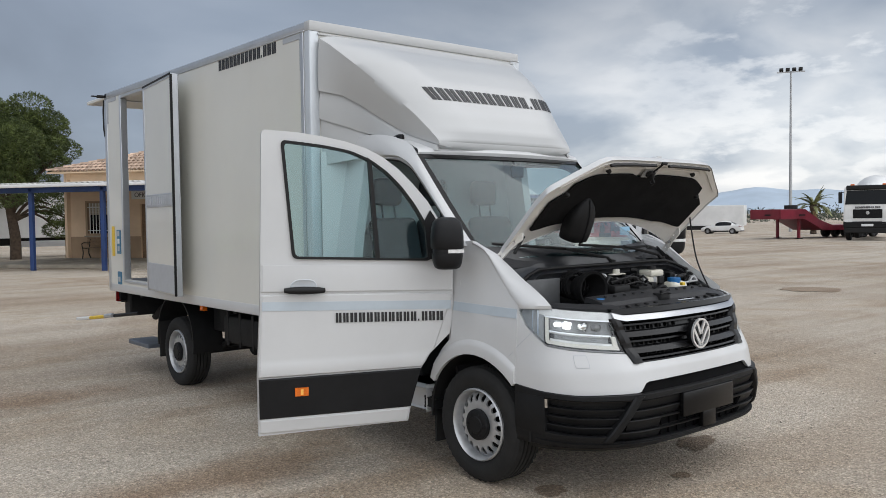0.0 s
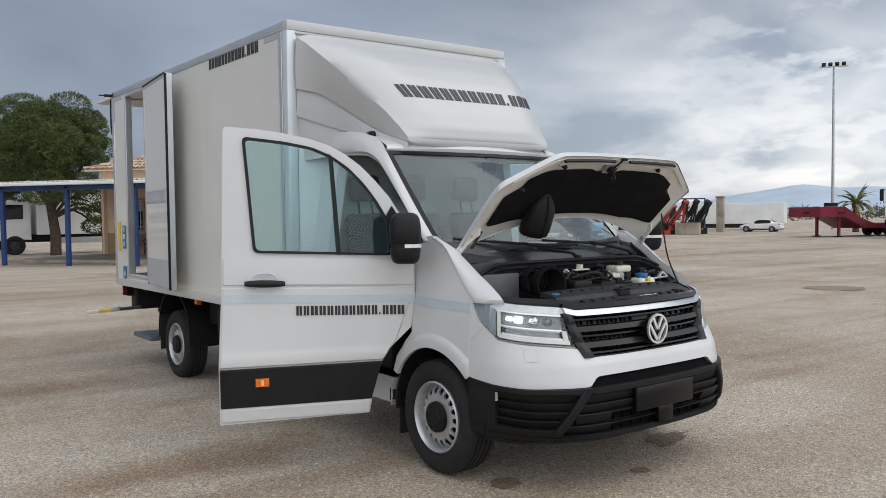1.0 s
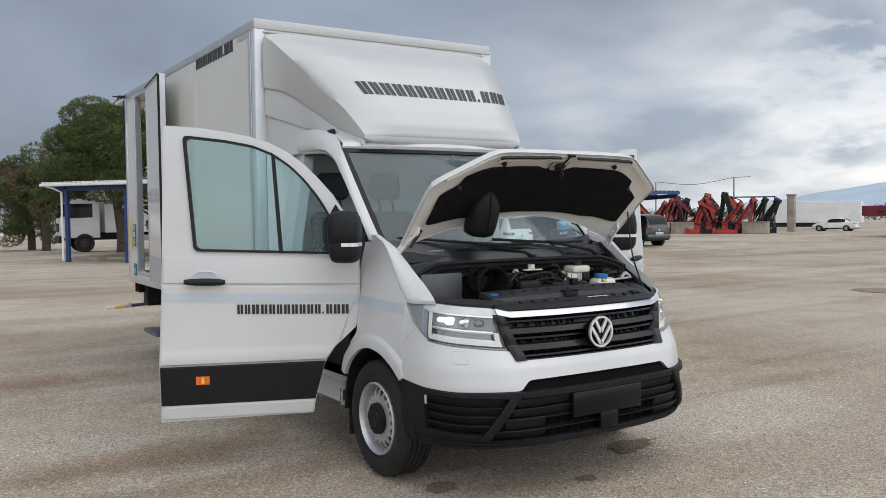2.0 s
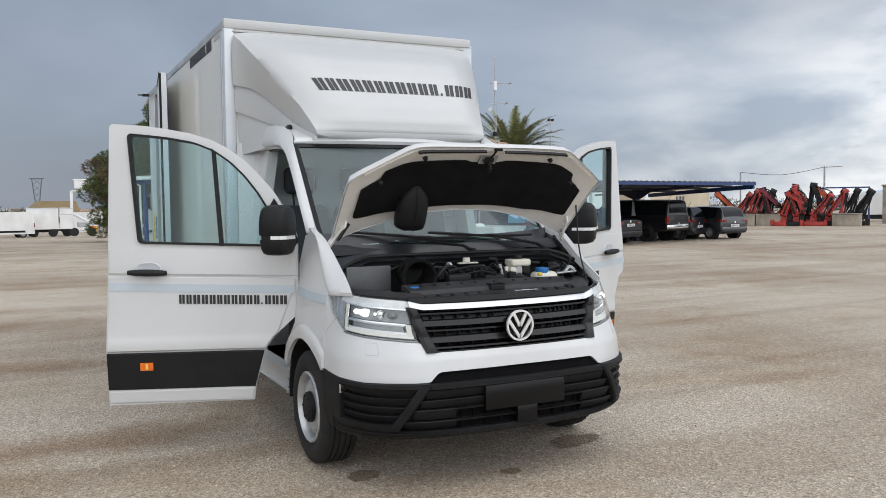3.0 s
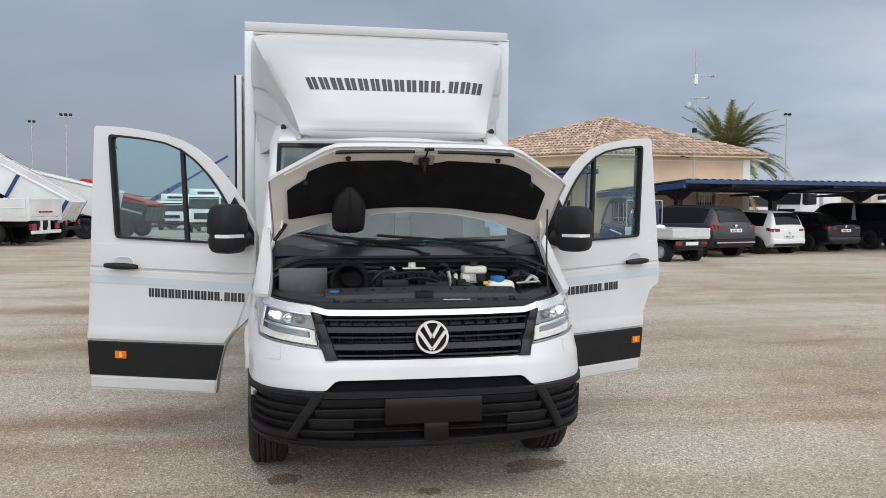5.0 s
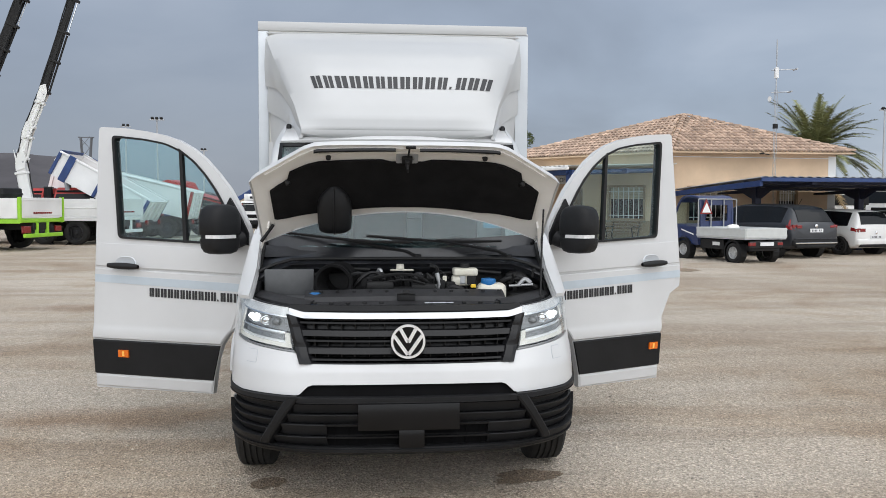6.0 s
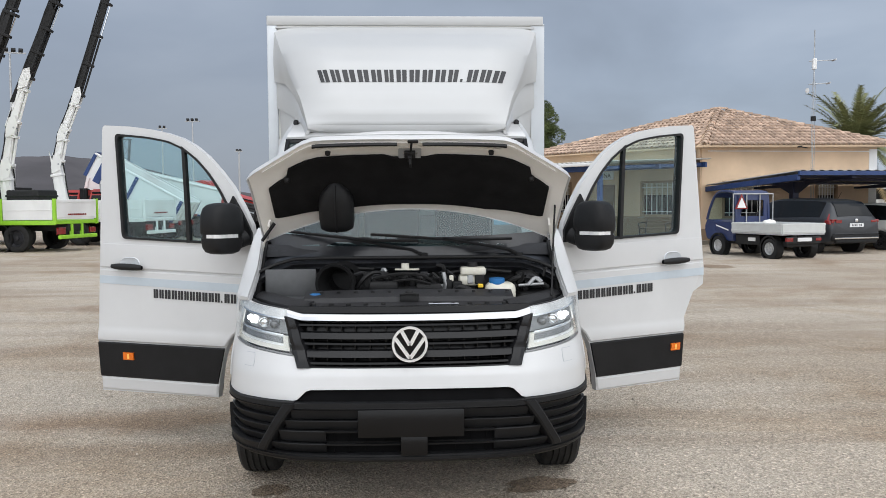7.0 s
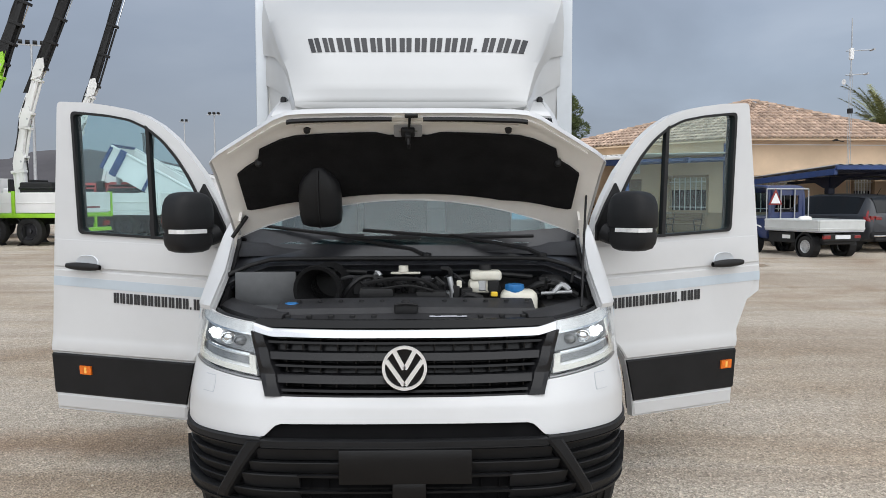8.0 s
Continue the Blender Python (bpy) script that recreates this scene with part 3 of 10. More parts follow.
barred_window(PORCH_HOLES, lambda u, v, d: Vector((d, u, v)))
barred_window(SIDE_HOLES, long_put)
bm = box(B(), .10, .15, 4.0, 5.0, .12, 2.3)
box(bm, .08, .11, 4.08, 4.92, .3, 1.1, .01, 1)
box(bm, .08, .11, 4.08, 4.92, 1.25, 2.2, .01, 1)
part("door", bm, WOOD, office, "brown wooden door")

# hipped roof: timber deck under rows of clay tiles
EAVE, ZE, ZP = .45, OH + .02, 5.42
apex = OF.inverted() @ Vector((13.15, 30.4, ZP))
cor = [Vector((-EAVE, -EAVE, ZE))] + [OF.inverted() @ Vector(p) for p in ((18.75, 26.9, ZE + .04), (13.1, 34.4, ZE))] + [Vector((-EAVE, OW + EAVE, ZE))]
bm = B()
lowv = [bm.verts.new(c) for c in cor]
topv = bm.verts.new(apex)
undv = [bm.verts.new(c - Vector((0, 0, .05))) for c in cor]
for k in range(4):
    bm.faces.new((lowv[k], lowv[(k + 1) % 4], topv))
    bm.faces.new((undv[k], undv[(k + 1) % 4], lowv[(k + 1) % 4], lowv[k]))
bm.faces.new(undv)
roof = part("roof", bm, WALL, office, "hipped roof of weathered clay barrel tiles")


def tile_mesh(name, w, l, r):
    """One barrel tile: an arched cap that tapers, lying along local y."""
    bm = B()
    n = 5
    rows = []
    for y, rr, up in ((0, r, .022), (l, r * .82, 0)):
        rows.append([Vector((rr * math.cos(math.pi * (1 - k / n)), y, up + rr * .8 * math.sin(math.pi * k / n))) for k in range(n + 1)])
    sheet(bm, rows)
    for row in rows[:1]:
        vs = [bm.verts.new(p) for p in row]
        vt = [bm.verts.new(p - Vector((p.x * .16, 0, .03))) for p in row]
        for k in range(n):
            bm.faces.new((vs[k], vs[k + 1], vt[k + 1], vt[k]))
    me = bpy.data.meshes.new(name)
    bm.to_mesh(me)
    bm.free()
    me.materials.append(TILE)
    for p in me.polygons:
        p.use_smooth = True
    return me


tile_me = tile_mesh("roof_tile", .19, .40, .094)
TILES = []  # poses of all tiles, in the office's frame
rng = random.Random(4)
for k in (0, 3):
    a, b = cor[k], cor[(k + 1) % 4]
    if k == 3:
        a, b = cor[3], cor[0]
    along = (b - a).normalized()
    mid = (a + b) / 2
    inward = Vector((-along.y, along.x, 0))
    if (apex - mid).dot(inward) < 0:
        inward = -inward
    h = (apex - mid)
    up = (inward * h.dot(inward) + Vector((0, 0, h.z))).normalized()
    nrm = along.cross(up).normalized()
    if nrm.z < 0:
        nrm = -nrm
    L, S = (b - a).length, h.dot(up)
    rows_n = int(S / .345)
    for j in range(rows_n):
        s = j * .345 - .03
        half = L / 2 * (1 - (s + .2) / S) - .05
        u0 = (apex - mid).dot(along) * (s / S)
        cnt = int(half * 2 / .205)
        for q in range(cnt):
            u = (q - (cnt - 1) / 2) * .205 + u0
            p = mid + along * u + up * s + nrm * (.02 + rng.uniform(-.004, .006))
            m = Matrix((along.to_4d(), up.to_4d(), nrm.to_4d(), (0, 0, 0, 1))).transposed()
            m.col[3] = (*p, 1)
            m.col[0][3] = m.col[1][3] = m.col[2][3] = 0
            TILES.append((j, m @ pose(0, 0, 0, rng.uniform(-1, 1), 0, rng.uniform(-1.5, 1.5))))
# hip caps
for c in (cor[0], cor[1], cor[3]):
    d = (apex - c)
    n = int(d.length / .33)
    for j in range(n):
        p = c + d * (j / n) + Vector((0, 0, .035))
        m = Matrix.Translation(p) @ d.to_track_quat("Y", "Z").to_matrix().to_4x4() @ Matrix.Diagonal((1.25, 1, 1.25, 1))
        TILES.append((1 if j % 2 else 99, m))

# porch: concrete slab, blue posts and beams, pale sheet roof
porch = thing("porch", "blue steel porch with pale sheet roof", "porch", OF)
part("slab", box(B(), -4.75, -.02, -.6, 9.0, 0, .13, .02, 2), CONCRETE, porch, "low concrete porch step")
bm = B()
PX0, PX1, PY0, PY1 = -6.35, -.02, -.5, 8.75
o, i = [], []
for k in range(91):
    y = PY0 + (PY1 - PY0) * k / 90
    dz = .02 * math.cos(k * math.pi)
    o.append([Vector((PX0, y, 2.90 + dz)), Vector((PX1, y, 3.18 + dz))])
    i.append([Vector((PX0, y, 2.88 + dz)), Vector((PX1, y, 3.16 + dz))])
part("sheet_roof", shell(bm, o, i), material("pale_roof_sheet", (0.62, 0.61, 0.57), 0.5, 0.2, vary=0.1, scale=2, stain=0.15), porch)
part("gutter", box(B(), PX0 - .10, PX0 + .02, PY0, PY1, 2.76, 2.87, .03, 2), TRUCKWHITE, porch, "white gutter")
for x in (-6.0, -3.0, -.2):
    part("beam", box(B(), x - .06, x + .06, PY0 + .1, PY1 - .1, 2.60 + (x + 6) * .045, 2.78 + (x + 6) * .045, .008, 1), BLUE, porch)
for y in (-.2, 2.5, 5.2, 7.9):
    part("post", box(B(), -6.07, -5.93, y - .07, y + .07, 0, 2.62, .01, 1), BLUE, porch, "blue square post")
    part("rafter", box(B(), -6.2, -.05, y - .04, y + .04, 2.66, 2.76, .006, 1, Matrix.Translation((-6, 0, 2.7)) @ pose(0, 0, 0, 0, -2.5, 0) @ Matrix.Translation((6, 0, -2.7))), BLUE, porch)
part("downpipe", tube(B(), [(-6.35, 8.55, 2.78), (-6.25, 8.3, 2.70), (-6.1, 8.05, 2.55), (-6.1, 8.05, .05)], .04, 8), TRUCKWHITE, porch)
sign = part("sign", box(B(), -.062, -.03, 4.05, 5.35, 2.50, 2.85, .006, 1), TRUCKWHITE, porch, "white sign lettered OFICINA")
cu = bpy.data.curves.new("sign_text", "FONT")
cu.body, cu.size, cu.extrude, cu.align_x = "OFICINA", .26, .002, "CENTER"
tx = new("sign_text", cu)
tx.parent = sign
tx.matrix_basis = Matrix.Translation((-.066, 4.70, 2.585)) @ pose(0, 0, 0, 90, 0, -90)
cu.materials.append(INK)


def bench(m):
    t = thing("bench", "wooden slatted bench with black iron legs", "bench", m)
    for k in range(4):
        part("seat_slat", box(B(), -.75, .75, .02 + k * .11, .11 + k * .11, .42, .45, .008, 1), WOOD, t)
    for k in range(3):
        part("back_slat", box(B(), -.75, .75, .47 + k * .02, .50 + k * .02, .52 + k * .12, .61 + k * .12, .008, 1), WOOD, t)
    for x in (-.62, .62):
        bm = tube(B(), [(x, .0, 0), (x, .06, .25), (x, .02, .42), (x, .25, .41), (x, .45, .42), (x, .54, .85)], .022, 6)
        tube(bm, [(x, .52, 0), (x, .40, .22), (x, .42, .42)], .022, 6)
        tube(bm, [(x, .02, .42), (x, -.03, .60), (x, .10, .64), (x, .48, .62)], .018, 6)
        part("leg", bm, SEAL, t)
    return t


bench(OF @ pose(-.75, 6.55, .13, 0, 0, -90))
bench(OF @ pose(-.75, 1.6, .13, 0, 0, -90))

# radio mast on the carport side
mast = thing("radio_mast", "slim grey lattice mast with antennas", "mast", pose(15.2, 26.4, 0))
bm = B()
for a in (0, 120, 240):
    x, y = .06 * math.cos(radians(a)), .06 * math.sin(radians(a))
    tube(bm, [(x, y, 0), (x, y, 6.0)], .010, 5)
for k in range(22):
    z = .2 + k * .245
    p = [(.06 * math.cos(radians(a)), .06 * math.sin(radians(a)), z + dz) for a, dz in ((0, 0), (120, .08), (240, .16), (360, .245))]
    tube(bm, p, .005, 4)
tube(bm, [(0, 0, 5.8), (0, 0, 7.9)], .022, 6)
part("lattice", bm, GALV, mast)
part("panel_antenna", box(B(), -.07, .07, -.07, .07, 6.45, 6.85, .02, 2), TRUCKWHITE, mast)
part("dish", lathe(B(), [(0, .01), (.03, .07), (.06, .10)], pose(-.25, -.1, 5.65, 0, 0, 200), 16), TRUCKWHITE, mast)
for z, x in ((6.75, .75), (5.9, .55), (3.55, -.5)):
    bm = tube(B(), [(-.2, 0, z), (x, 0, z + .05)], .018, 5)
    tube(bm, [(x, -.15, z + .05), (x, .15, z + .05)], .035, 5)
    part("arm", bm, GALV if z > 4 else UNDER, mast)
part("clamp", tube(B(), [(0, 0, 4.55), (0, 0, 4.72)], .10, 8), UNDER, mast)

# ---- carport ----
carport = thing("carport", "blue steel carport with ribbed metal roof", "carport", pose(11.9, 20.55, 0, 0, 0, 5.8))
CL, CD = 13.7, 6.2
o, i = [], []
for k in range(181):
    x = CL * k / 180
    dz = .03 if k % 4 in (1, 2) else 0
    o.append([Vector((x, 0, 2.50 + dz)), Vector((x, CD, 2.20 + dz))])
    i.append([Vector((x, 0, 2.488 + dz)), Vector((x, CD, 2.188 + dz))])
part("sheet_roof", shell(B(), o, i), material("grey_roof_sheet", (0.30, 0.31, 0.33), 0.5, 0.4, vary=0.1, scale=2), carport)
part("front_beam", box(B(), 0, CL, .0, .10, 2.36, 2.485, .008, 1), BLUE, carport)
part("side_beam", box(B(), -.02, .08, .1, CD, 2.22, 2.40, .008, 1, Matrix.Translation((0, 0, 2.4)) @ pose(0, 0, 0, -2.5) @ Matrix.Translation((0, 0, -2.4))), BLUE, carport)
part("side_beam", box(B(), CL - .08, CL + .02, .1, CD, 2.22, 2.40, .008, 1, Matrix.Translation((0, 0, 2.4)) @ pose(0, 0, 0, -2.5) @ Matrix.Translation((0, 0, -2.4))), BLUE, carport)
DKBLUE = material("dark_blue_steel", (0.012, 0.018, 0.05), 0.5, vary=0.2, scale=4)
for x in (1.9, 6.0, 10.0):
    part("column", box(B(), x - .11, x + .11, 3.3, 3.55, 0, 2.25, .01, 1), DKBLUE, carport)
    bm = slab(B(), [(.15, 2.36), (CD - .2, 2.10), (CD - .2, 2.03), (4.2, 2.05), (3.65, 1.86), (3.2, 1.86), (2.6, 2.14), (.15, 2.28)], [], lambda u, v, d: Vector((x - .07 + d, u, v)), .14)
    part("cantilever", bm, DKBLUE, carport)
for y in (1.2, 2.6, 4.4):
    part("purlin", box(B(), .1, CL - .1, y - .04, y + .04, 2.36 - y * .044, 2.44 - y * .044, .004, 1), DKBLUE, carport)

# ---- low cream store ----
store = thing("store_building", "low cream rendered store with flat roof", "building", pose(39.0, 38.5, 0, 0, 0, 18))
bm = wall_with_holes(9.0, 2.75, [(3.3, 4.4, .9, 2.1)], lambda u, v, d: Vector((-u, d, v)), .25)
part("front_wall", bm, CREAM, store)
part("side_wall", box(B(), -.25, 0, .25, 1.8, 0, 2.75), CREAM, store)
part("side_wall", box(B(), -9.0, -8.75, .25, 1.8, 0, 2.75), CREAM, store)
part("rear_wall", box(B(), -8.75, -.25, 1.55, 1.8, 0, 2.75), CREAM, store)
part("roof_slab", box(B(), -9.1, .1, -.1, 1.9, 2.75, 2.85, .02, 1), CREAM, store)
win = part("window", box(B(), -4.4, -3.3, .10, .13, .9, 2.1), DARKGLASS, store)
bm = B()
for k in range(7):
    box(bm, -4.4 + k * .18, -4.37 + k * .18, .02, .05, .9, 2.1)
part("window_bars", bm, TRUCKWHITE, win)
bm = box(B(), -8.5, -7.9, .0, -.25, 1.9, 2.3, .03, 2)
part("air_unit", bm, TRUCKWHITE, store)
# low block wall by the scrapped cranes
for s in (.10, .30, .86):
    m = pose(43.0 + 3.9 * s, 40.4 - 8.0 * s, 0, 0, 0, -64)
    t = thing("concrete_block", "beige concrete retaining block", "block", m, group="row of concrete blocks")
    part("block", box(B(), -.85, .85, -.4, .4, 0, .78, .03, 2), CONCRETE, t)
    part("cap", box(B(), -.88, .88, -.43, .43, .78, .84, .015, 1), CONCRETE, t)
t = thing("gate_pillar", "weathered concrete gate pillar", "pillar", pose(52.8, 35.2, 0, 0, 0, 20))
part("shaft", box(B(), -.26, .26, -.26, .26, 0, 2.7, .03, 2), CONCRETE, t)
part("capstone", box(B(), -.32, .32, -.32, .32, 2.7, 2.82, .03, 2), CONCRETE, t)
t = thing("sliding_gate", "blue steel sliding gate", "gate", pose(50.6, 36.9, 0, 0, 0, -40))
part("gate_frame", slab(B(), [(-1.6, .1), (1.6, .1), (1.6, 2.7), (-1.6, 2.7)], [[(-1.5, .2), (1.5, .2), (1.5, 1.3), (-1.5, 1.3)], [(-1.5, 1.4), (1.5, 1.4), (1.5, 2.6), (-1.5, 2.6)]], lambda u, v, d: Vector((u, d, v)), .08), BLUE, t)

# ---- trees ----
def leaf_cloud(bm, centre, radii, count, size, rng, flat=.5):
    """Needle tufts on an ellipsoid's shell: thin blades that fan outwards and up."""
    for _ in range(count):
        d = Vector((rng.gauss(0, 1), rng.gauss(0, 1), rng.gauss(0, 1))).normalized()
        r = rng.uniform(.5, 1.0) ** .35
        c = centre + Vector((d.x * radii[0], d.y * radii[1], d.z * radii[2])) * r
        for _k in range(2):
            a = (d * .9 + Vector((rng.gauss(0, .8), rng.gauss(0, .8), rng.gauss(.25, flat)))).normalized() * size * rng.uniform(.6, 1.3)
            b = a.cross(Vector((rng.gauss(0, 1), rng.gauss(0, 1), rng.gauss(0, 1)))).normalized() * size * rng.uniform(.22, .42)
            p = [bm.verts.new(c - a * .4 - b * .6), bm.verts.new(c - a * .3 + b * .6), bm.verts.new(c + a)]
            bm.faces.new(p)


def pine(m, height, spread, seed, label, brown=0.08, low=.42, tufts=95, lean=0.0, tuft=.14, more=0, skirt=()):
    """Umbrella-crowned pine: leaning trunk, forking limbs, crown of many uneven needle clumps."""
    rng = random.Random(seed)
    t = thing("pine_tree", label, "tree", m)
    fork = Vector((lean, .1, height * .29))
    bm = tube(B(), catmull([(0, 0, -.1), (.05 + lean * .2, .02, height * .12), (lean * .6, .06, height * .24), fork], 8), .26, 10, .19)
    tips = []
    for k in range(9):
        a = k * math.tau / 9 + rng.uniform(-.3, .3)
        r = spread * rng.uniform(.35, .75)
        z = height * rng.uniform(.52, .84)
        tip = Vector((lean + r * math.cos(a), r * math.sin(a), z))
        mid = fork.lerp(tip, .5) + Vector((rng.uniform(-.3, .3), rng.uniform(-.3, .3), -.25))
        tube(bm, catmull([fork + Vector((0, 0, -.15 * (k % 3))), mid, tip], 7), .13, 7, .035)
        tips.append(tip)
        for _ in range(2):
            q = mid.lerp(tip, rng.uniform(.2, .8))
            e = q + Vector((rng.uniform(-1, 1), rng.uniform(-1, 1), rng.uniform(.1, .9)))
            tube(bm, [q, q.lerp(e, .5) + Vector((0, 0, .1)), e], .05, 5, .015)
            tips.append(e)
    for c, r in skirt:  # low boughs
        tube(bm, catmull([fork * .75, fork.lerp(Vector(c), .5) + Vector((0, 0, .3)), Vector(c)], 6), .09, 6, .03)
    part("trunk", bm, BARK, t, smooth=60)
    green, dry = B(), B()
    clumps = [(p, rng.uniform(.55, .95)) for p in tips]
    for _ in range(34 + more):
        a, rr = rng.uniform(0, math.tau), spread * math.sqrt(rng.uniform(.05, 1)) * .95
        z = height * (low + (1 - low) * rng.uniform(.12, 1) * math.sqrt(max(.05, 1 - (rr / spread) ** 2 * .85)))
        clumps.append((Vector((lean + rr * math.cos(a), rr * math.sin(a), z - .3)), rng.uniform(.5, 1.0)))
    clumps += [(Vector(c), r) for c, r in skirt]
    for c, r in clumps:
        leaf_cloud(dry if rng.random() < brown else green, c, (r * 1.15, r * 1.15, r * .72), int(tufts * r * r * 2.2) + 60, tuft, rng)
    tagged(part("crown", green, PINE, t), "dense green needle crown", kind="stuff")
    if len(dry.verts):
        tagged(part("dry_crown", dry, PINEBROWN, t), "browned dry needles", kind="stuff")
    else:
        dry.free()
    return t


pine(pose(5.3, 38.9, 0), 7.85, 2.85, 11, "tall green pine with a broad dense crown", 0, .36, lean=-.15, tufts=760, tuft=.10, more=16, skirt=(((1.5, -.3, 2.5), .7), ((2.1, -.4, 2.0), .75), ((1.8, -.2, 1.35), .6), ((2.6, -.5, 1.6), .6)))
pine(pose(3.4, 50.5, 0), 6.8, 2.4, 23, "pine with partly browned crown", .1, .25, tufts=190)
pine(pose(3.15, 55.0, 0, 0, 0, 70), 6.8, 1.75, 37, "dark pine with low spreading branches", .05, .06, tufts=230)


def palm(m, trunk_h, frond, count, seed, label, dry=8):
    rng = random.Random(seed)
    t = thing("palm_tree", label, "tree", m)
    bm = B()
    prof = []
    n = int(trunk_h / .12)
    for k in range(n + 1):
        z = trunk_h * k / n
        prof += [(z, .20 + .02 * (k % 2)), (z + .05, .24 - .02 * (k % 2))]
    prof += [(trunk_h + .35, .30), (trunk_h + .6, .12)]
    lathe(bm, prof, pose(0, 0, 0, 0, -90, 0), 12)
    part("trunk", bm, BARK, t)
    green, brown = B(), B()
    for k in range(count + dry):
        bm = green if k < count else brown
        az = rng.uniform(0, math.tau)
        el = radians(rng.uniform(5, 80)) if k < count else radians(rng.uniform(-70, -20))
        L = frond * rng.uniform(.8, 1.1)
        droop = rng.uniform(.6, 1.25) if k < count else .3
        p = Vector((0, 0, trunk_h + .35))
        d = Vector((math.cos(az) * math.cos(el), math.sin(az) * math.cos(el), math.sin(el)))
        pts = [p.copy()]
        for s in range(12):
            p = p + d * (L / 12)
            d = (d + Vector((0, 0, -droop * .11))).normalized()
            pts.append(p.copy())
        tube(bm, pts, .022, 4, .005)
        for s in range(1, 12):
            dirn = (pts[s + 1] - pts[s]).normalized() if s < 12 else d
            sd = dirn.cross(Vector((0, 0, 1))).normalized()
            for half in range(6):
                q = pts[s].lerp(pts[s + 1], half / 6)
                wl_ = frond * .135 * math.sin(math.pi * (.12 + .8 * s / 12))
                for g in (-1, 1):
                    e = q + (sd * g * .8 + dirn * .65 + Vector((0, 0, rng.uniform(-.25, .15)))).normalized() * wl_
                    w = dirn * .032
                    bm.faces.new((bm.verts.new(q - w), bm.verts.new(q + w), bm.verts.new(e)))
    tagged(part("fronds", green, PALM, t), "arching green fronds", kind="stuff")
    tagged(part("dry_fronds", brown, PALMDRY, t), "hanging dry fronds", kind="stuff")
    return t


palm(pose(24.6, 40.6, 0), 4.0, 3.9, 92, 3, "date palm with a full crown behind the office", 26)
palm(pose(57.0, 26.7, 0), 1.7, 1.75, 34, 9, "small young palm behind the trailer", 3)

# ---- hills, far scrub and mountains ----
def ridge(name, mat, yaw0, yaw1, dist, base, amp, seed, label, n=90, f=6.0):
    """A far ridge on an arc about the yard; angles turn left from ahead."""
    bm = B()
    rows = [[], [], []]
    for k in range(n + 1):
        a = radians(yaw0 + (yaw1 - yaw0) * k / n)
        fade = min(1, 5 * k / n, 5 * (n - k) / n)
        h = (base + amp * (.5 + .5 * noise.noise(Vector((k / n * f, seed, 0))) + .25 * noise.noise(Vector((k / n * f * 4, seed, 3))))) * fade
        for j, (dd, zz) in enumerate(((1.0, -1), (1.06, h * .6), (1.16, h))):
            rows[j].append(Vector((-math.sin(a) * dist * dd, math.cos(a) * dist * dd, zz * (1 + .1 * noise.noise(Vector((k * .3, j, seed)))))))
    sheet(bm, rows)
    return tagged(part(name, bm, mat, smooth=60), label, "hills", kind="structure")


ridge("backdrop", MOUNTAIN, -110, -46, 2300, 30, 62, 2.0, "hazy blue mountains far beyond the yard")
def brown_hills():
    """Brown hills beyond the yard: a main summit and a lower shoulder, on an arc about the yard."""
    bm = B()
    rows = [[], [], [], []]
    for k in range(181):
        a = -14 + 82 * k / 180
        up = .45 + 2.9 * math.exp(-((a - 22) / 9) ** 2) + 1.5 * math.exp(-((a - 47) / 14) ** 2)
        up *= 1 + .10 * noise.noise(Vector((a * .35, 1, 0))) + .05 * noise.noise(Vector((a * 1.3, 4, 0)))
        h = 640 * math.tan(radians(up)) * min(1, (a + 14) / 8)
        for j, (d, f) in enumerate(((480, -.05), (540, .35), (590, .72), (640, 1))):
            d *= 1 + .02 * noise.noise(Vector((a * .5, j, 7)))
            rows[j].append(Vector((-math.sin(radians(a)) * d, math.cos(radians(a)) * d, h * f * (1 + .12 * (f < 1) * noise.noise(Vector((a * .8, j, 2)))) - 2)))
    sheet(bm, rows)
    return tagged(part("backdrop_hill", bm, HILL, smooth=60), "dark brown hills beyond the yard", "hills", kind="structure")


brown_hills()


def far_scrub():
    rng = random.Random(8)
    bm = B()
    for _ in range(900):
        a = radians(rng.uniform(-85, 70))
        d = rng.uniform(130, 330)
        c = Vector((-math.sin(a) * d, math.cos(a) * d, 0))
        r, h = rng.uniform(1.5, 5), rng.uniform(1.2, 4.2)
        leaf_cloud(bm, c + Vector((0, 0, h * .45 - 1)), (r, r, h * .55), 60, .5, rng)
    return tagged(part("far_scrub", bm, SCRUB), "far dark trees and scrub on the horizon", "trees", kind="stuff")


far_scrub()


def far_houses():
    rng = random.Random(21)
    for k in range(26):
        a = radians(rng.uniform(-38, 34))
        d = rng.uniform(170, 320)
        w, l, h = rng.uniform(6, 16), rng.uniform(6, 12), rng.uniform(2.5, 5)
        t = thing("far_building", "small pale building far beyond the yard", "building", pose(-math.sin(a) * d, math.cos(a) * d, 0, 0, 0, rng.uniform(0, 90)), group="far buildings")
        part("wall", box(B(), -w / 2, w / 2, -l / 2, l / 2, 0, h), (TRUCKWHITE, CREAM, CONCRETE)[k % 3], t)
        part("roof", box(B(), -w / 2 - .3, w / 2 + .3, -l / 2 - .3, l / 2 + .3, h, h + .4), (CONCRETE, TILE, GALV)[k % 3], t)
        bm = B()
        for q in range(3):
            box(bm, -w / 2 + (q + .4) * w / 3.2, -w / 2 + (q + .75) * w / 3.2, -l / 2 - .02, -l / 2 + .02, h * .35, h * .75)
        part("window_row", bm, DARKGLASS, t)


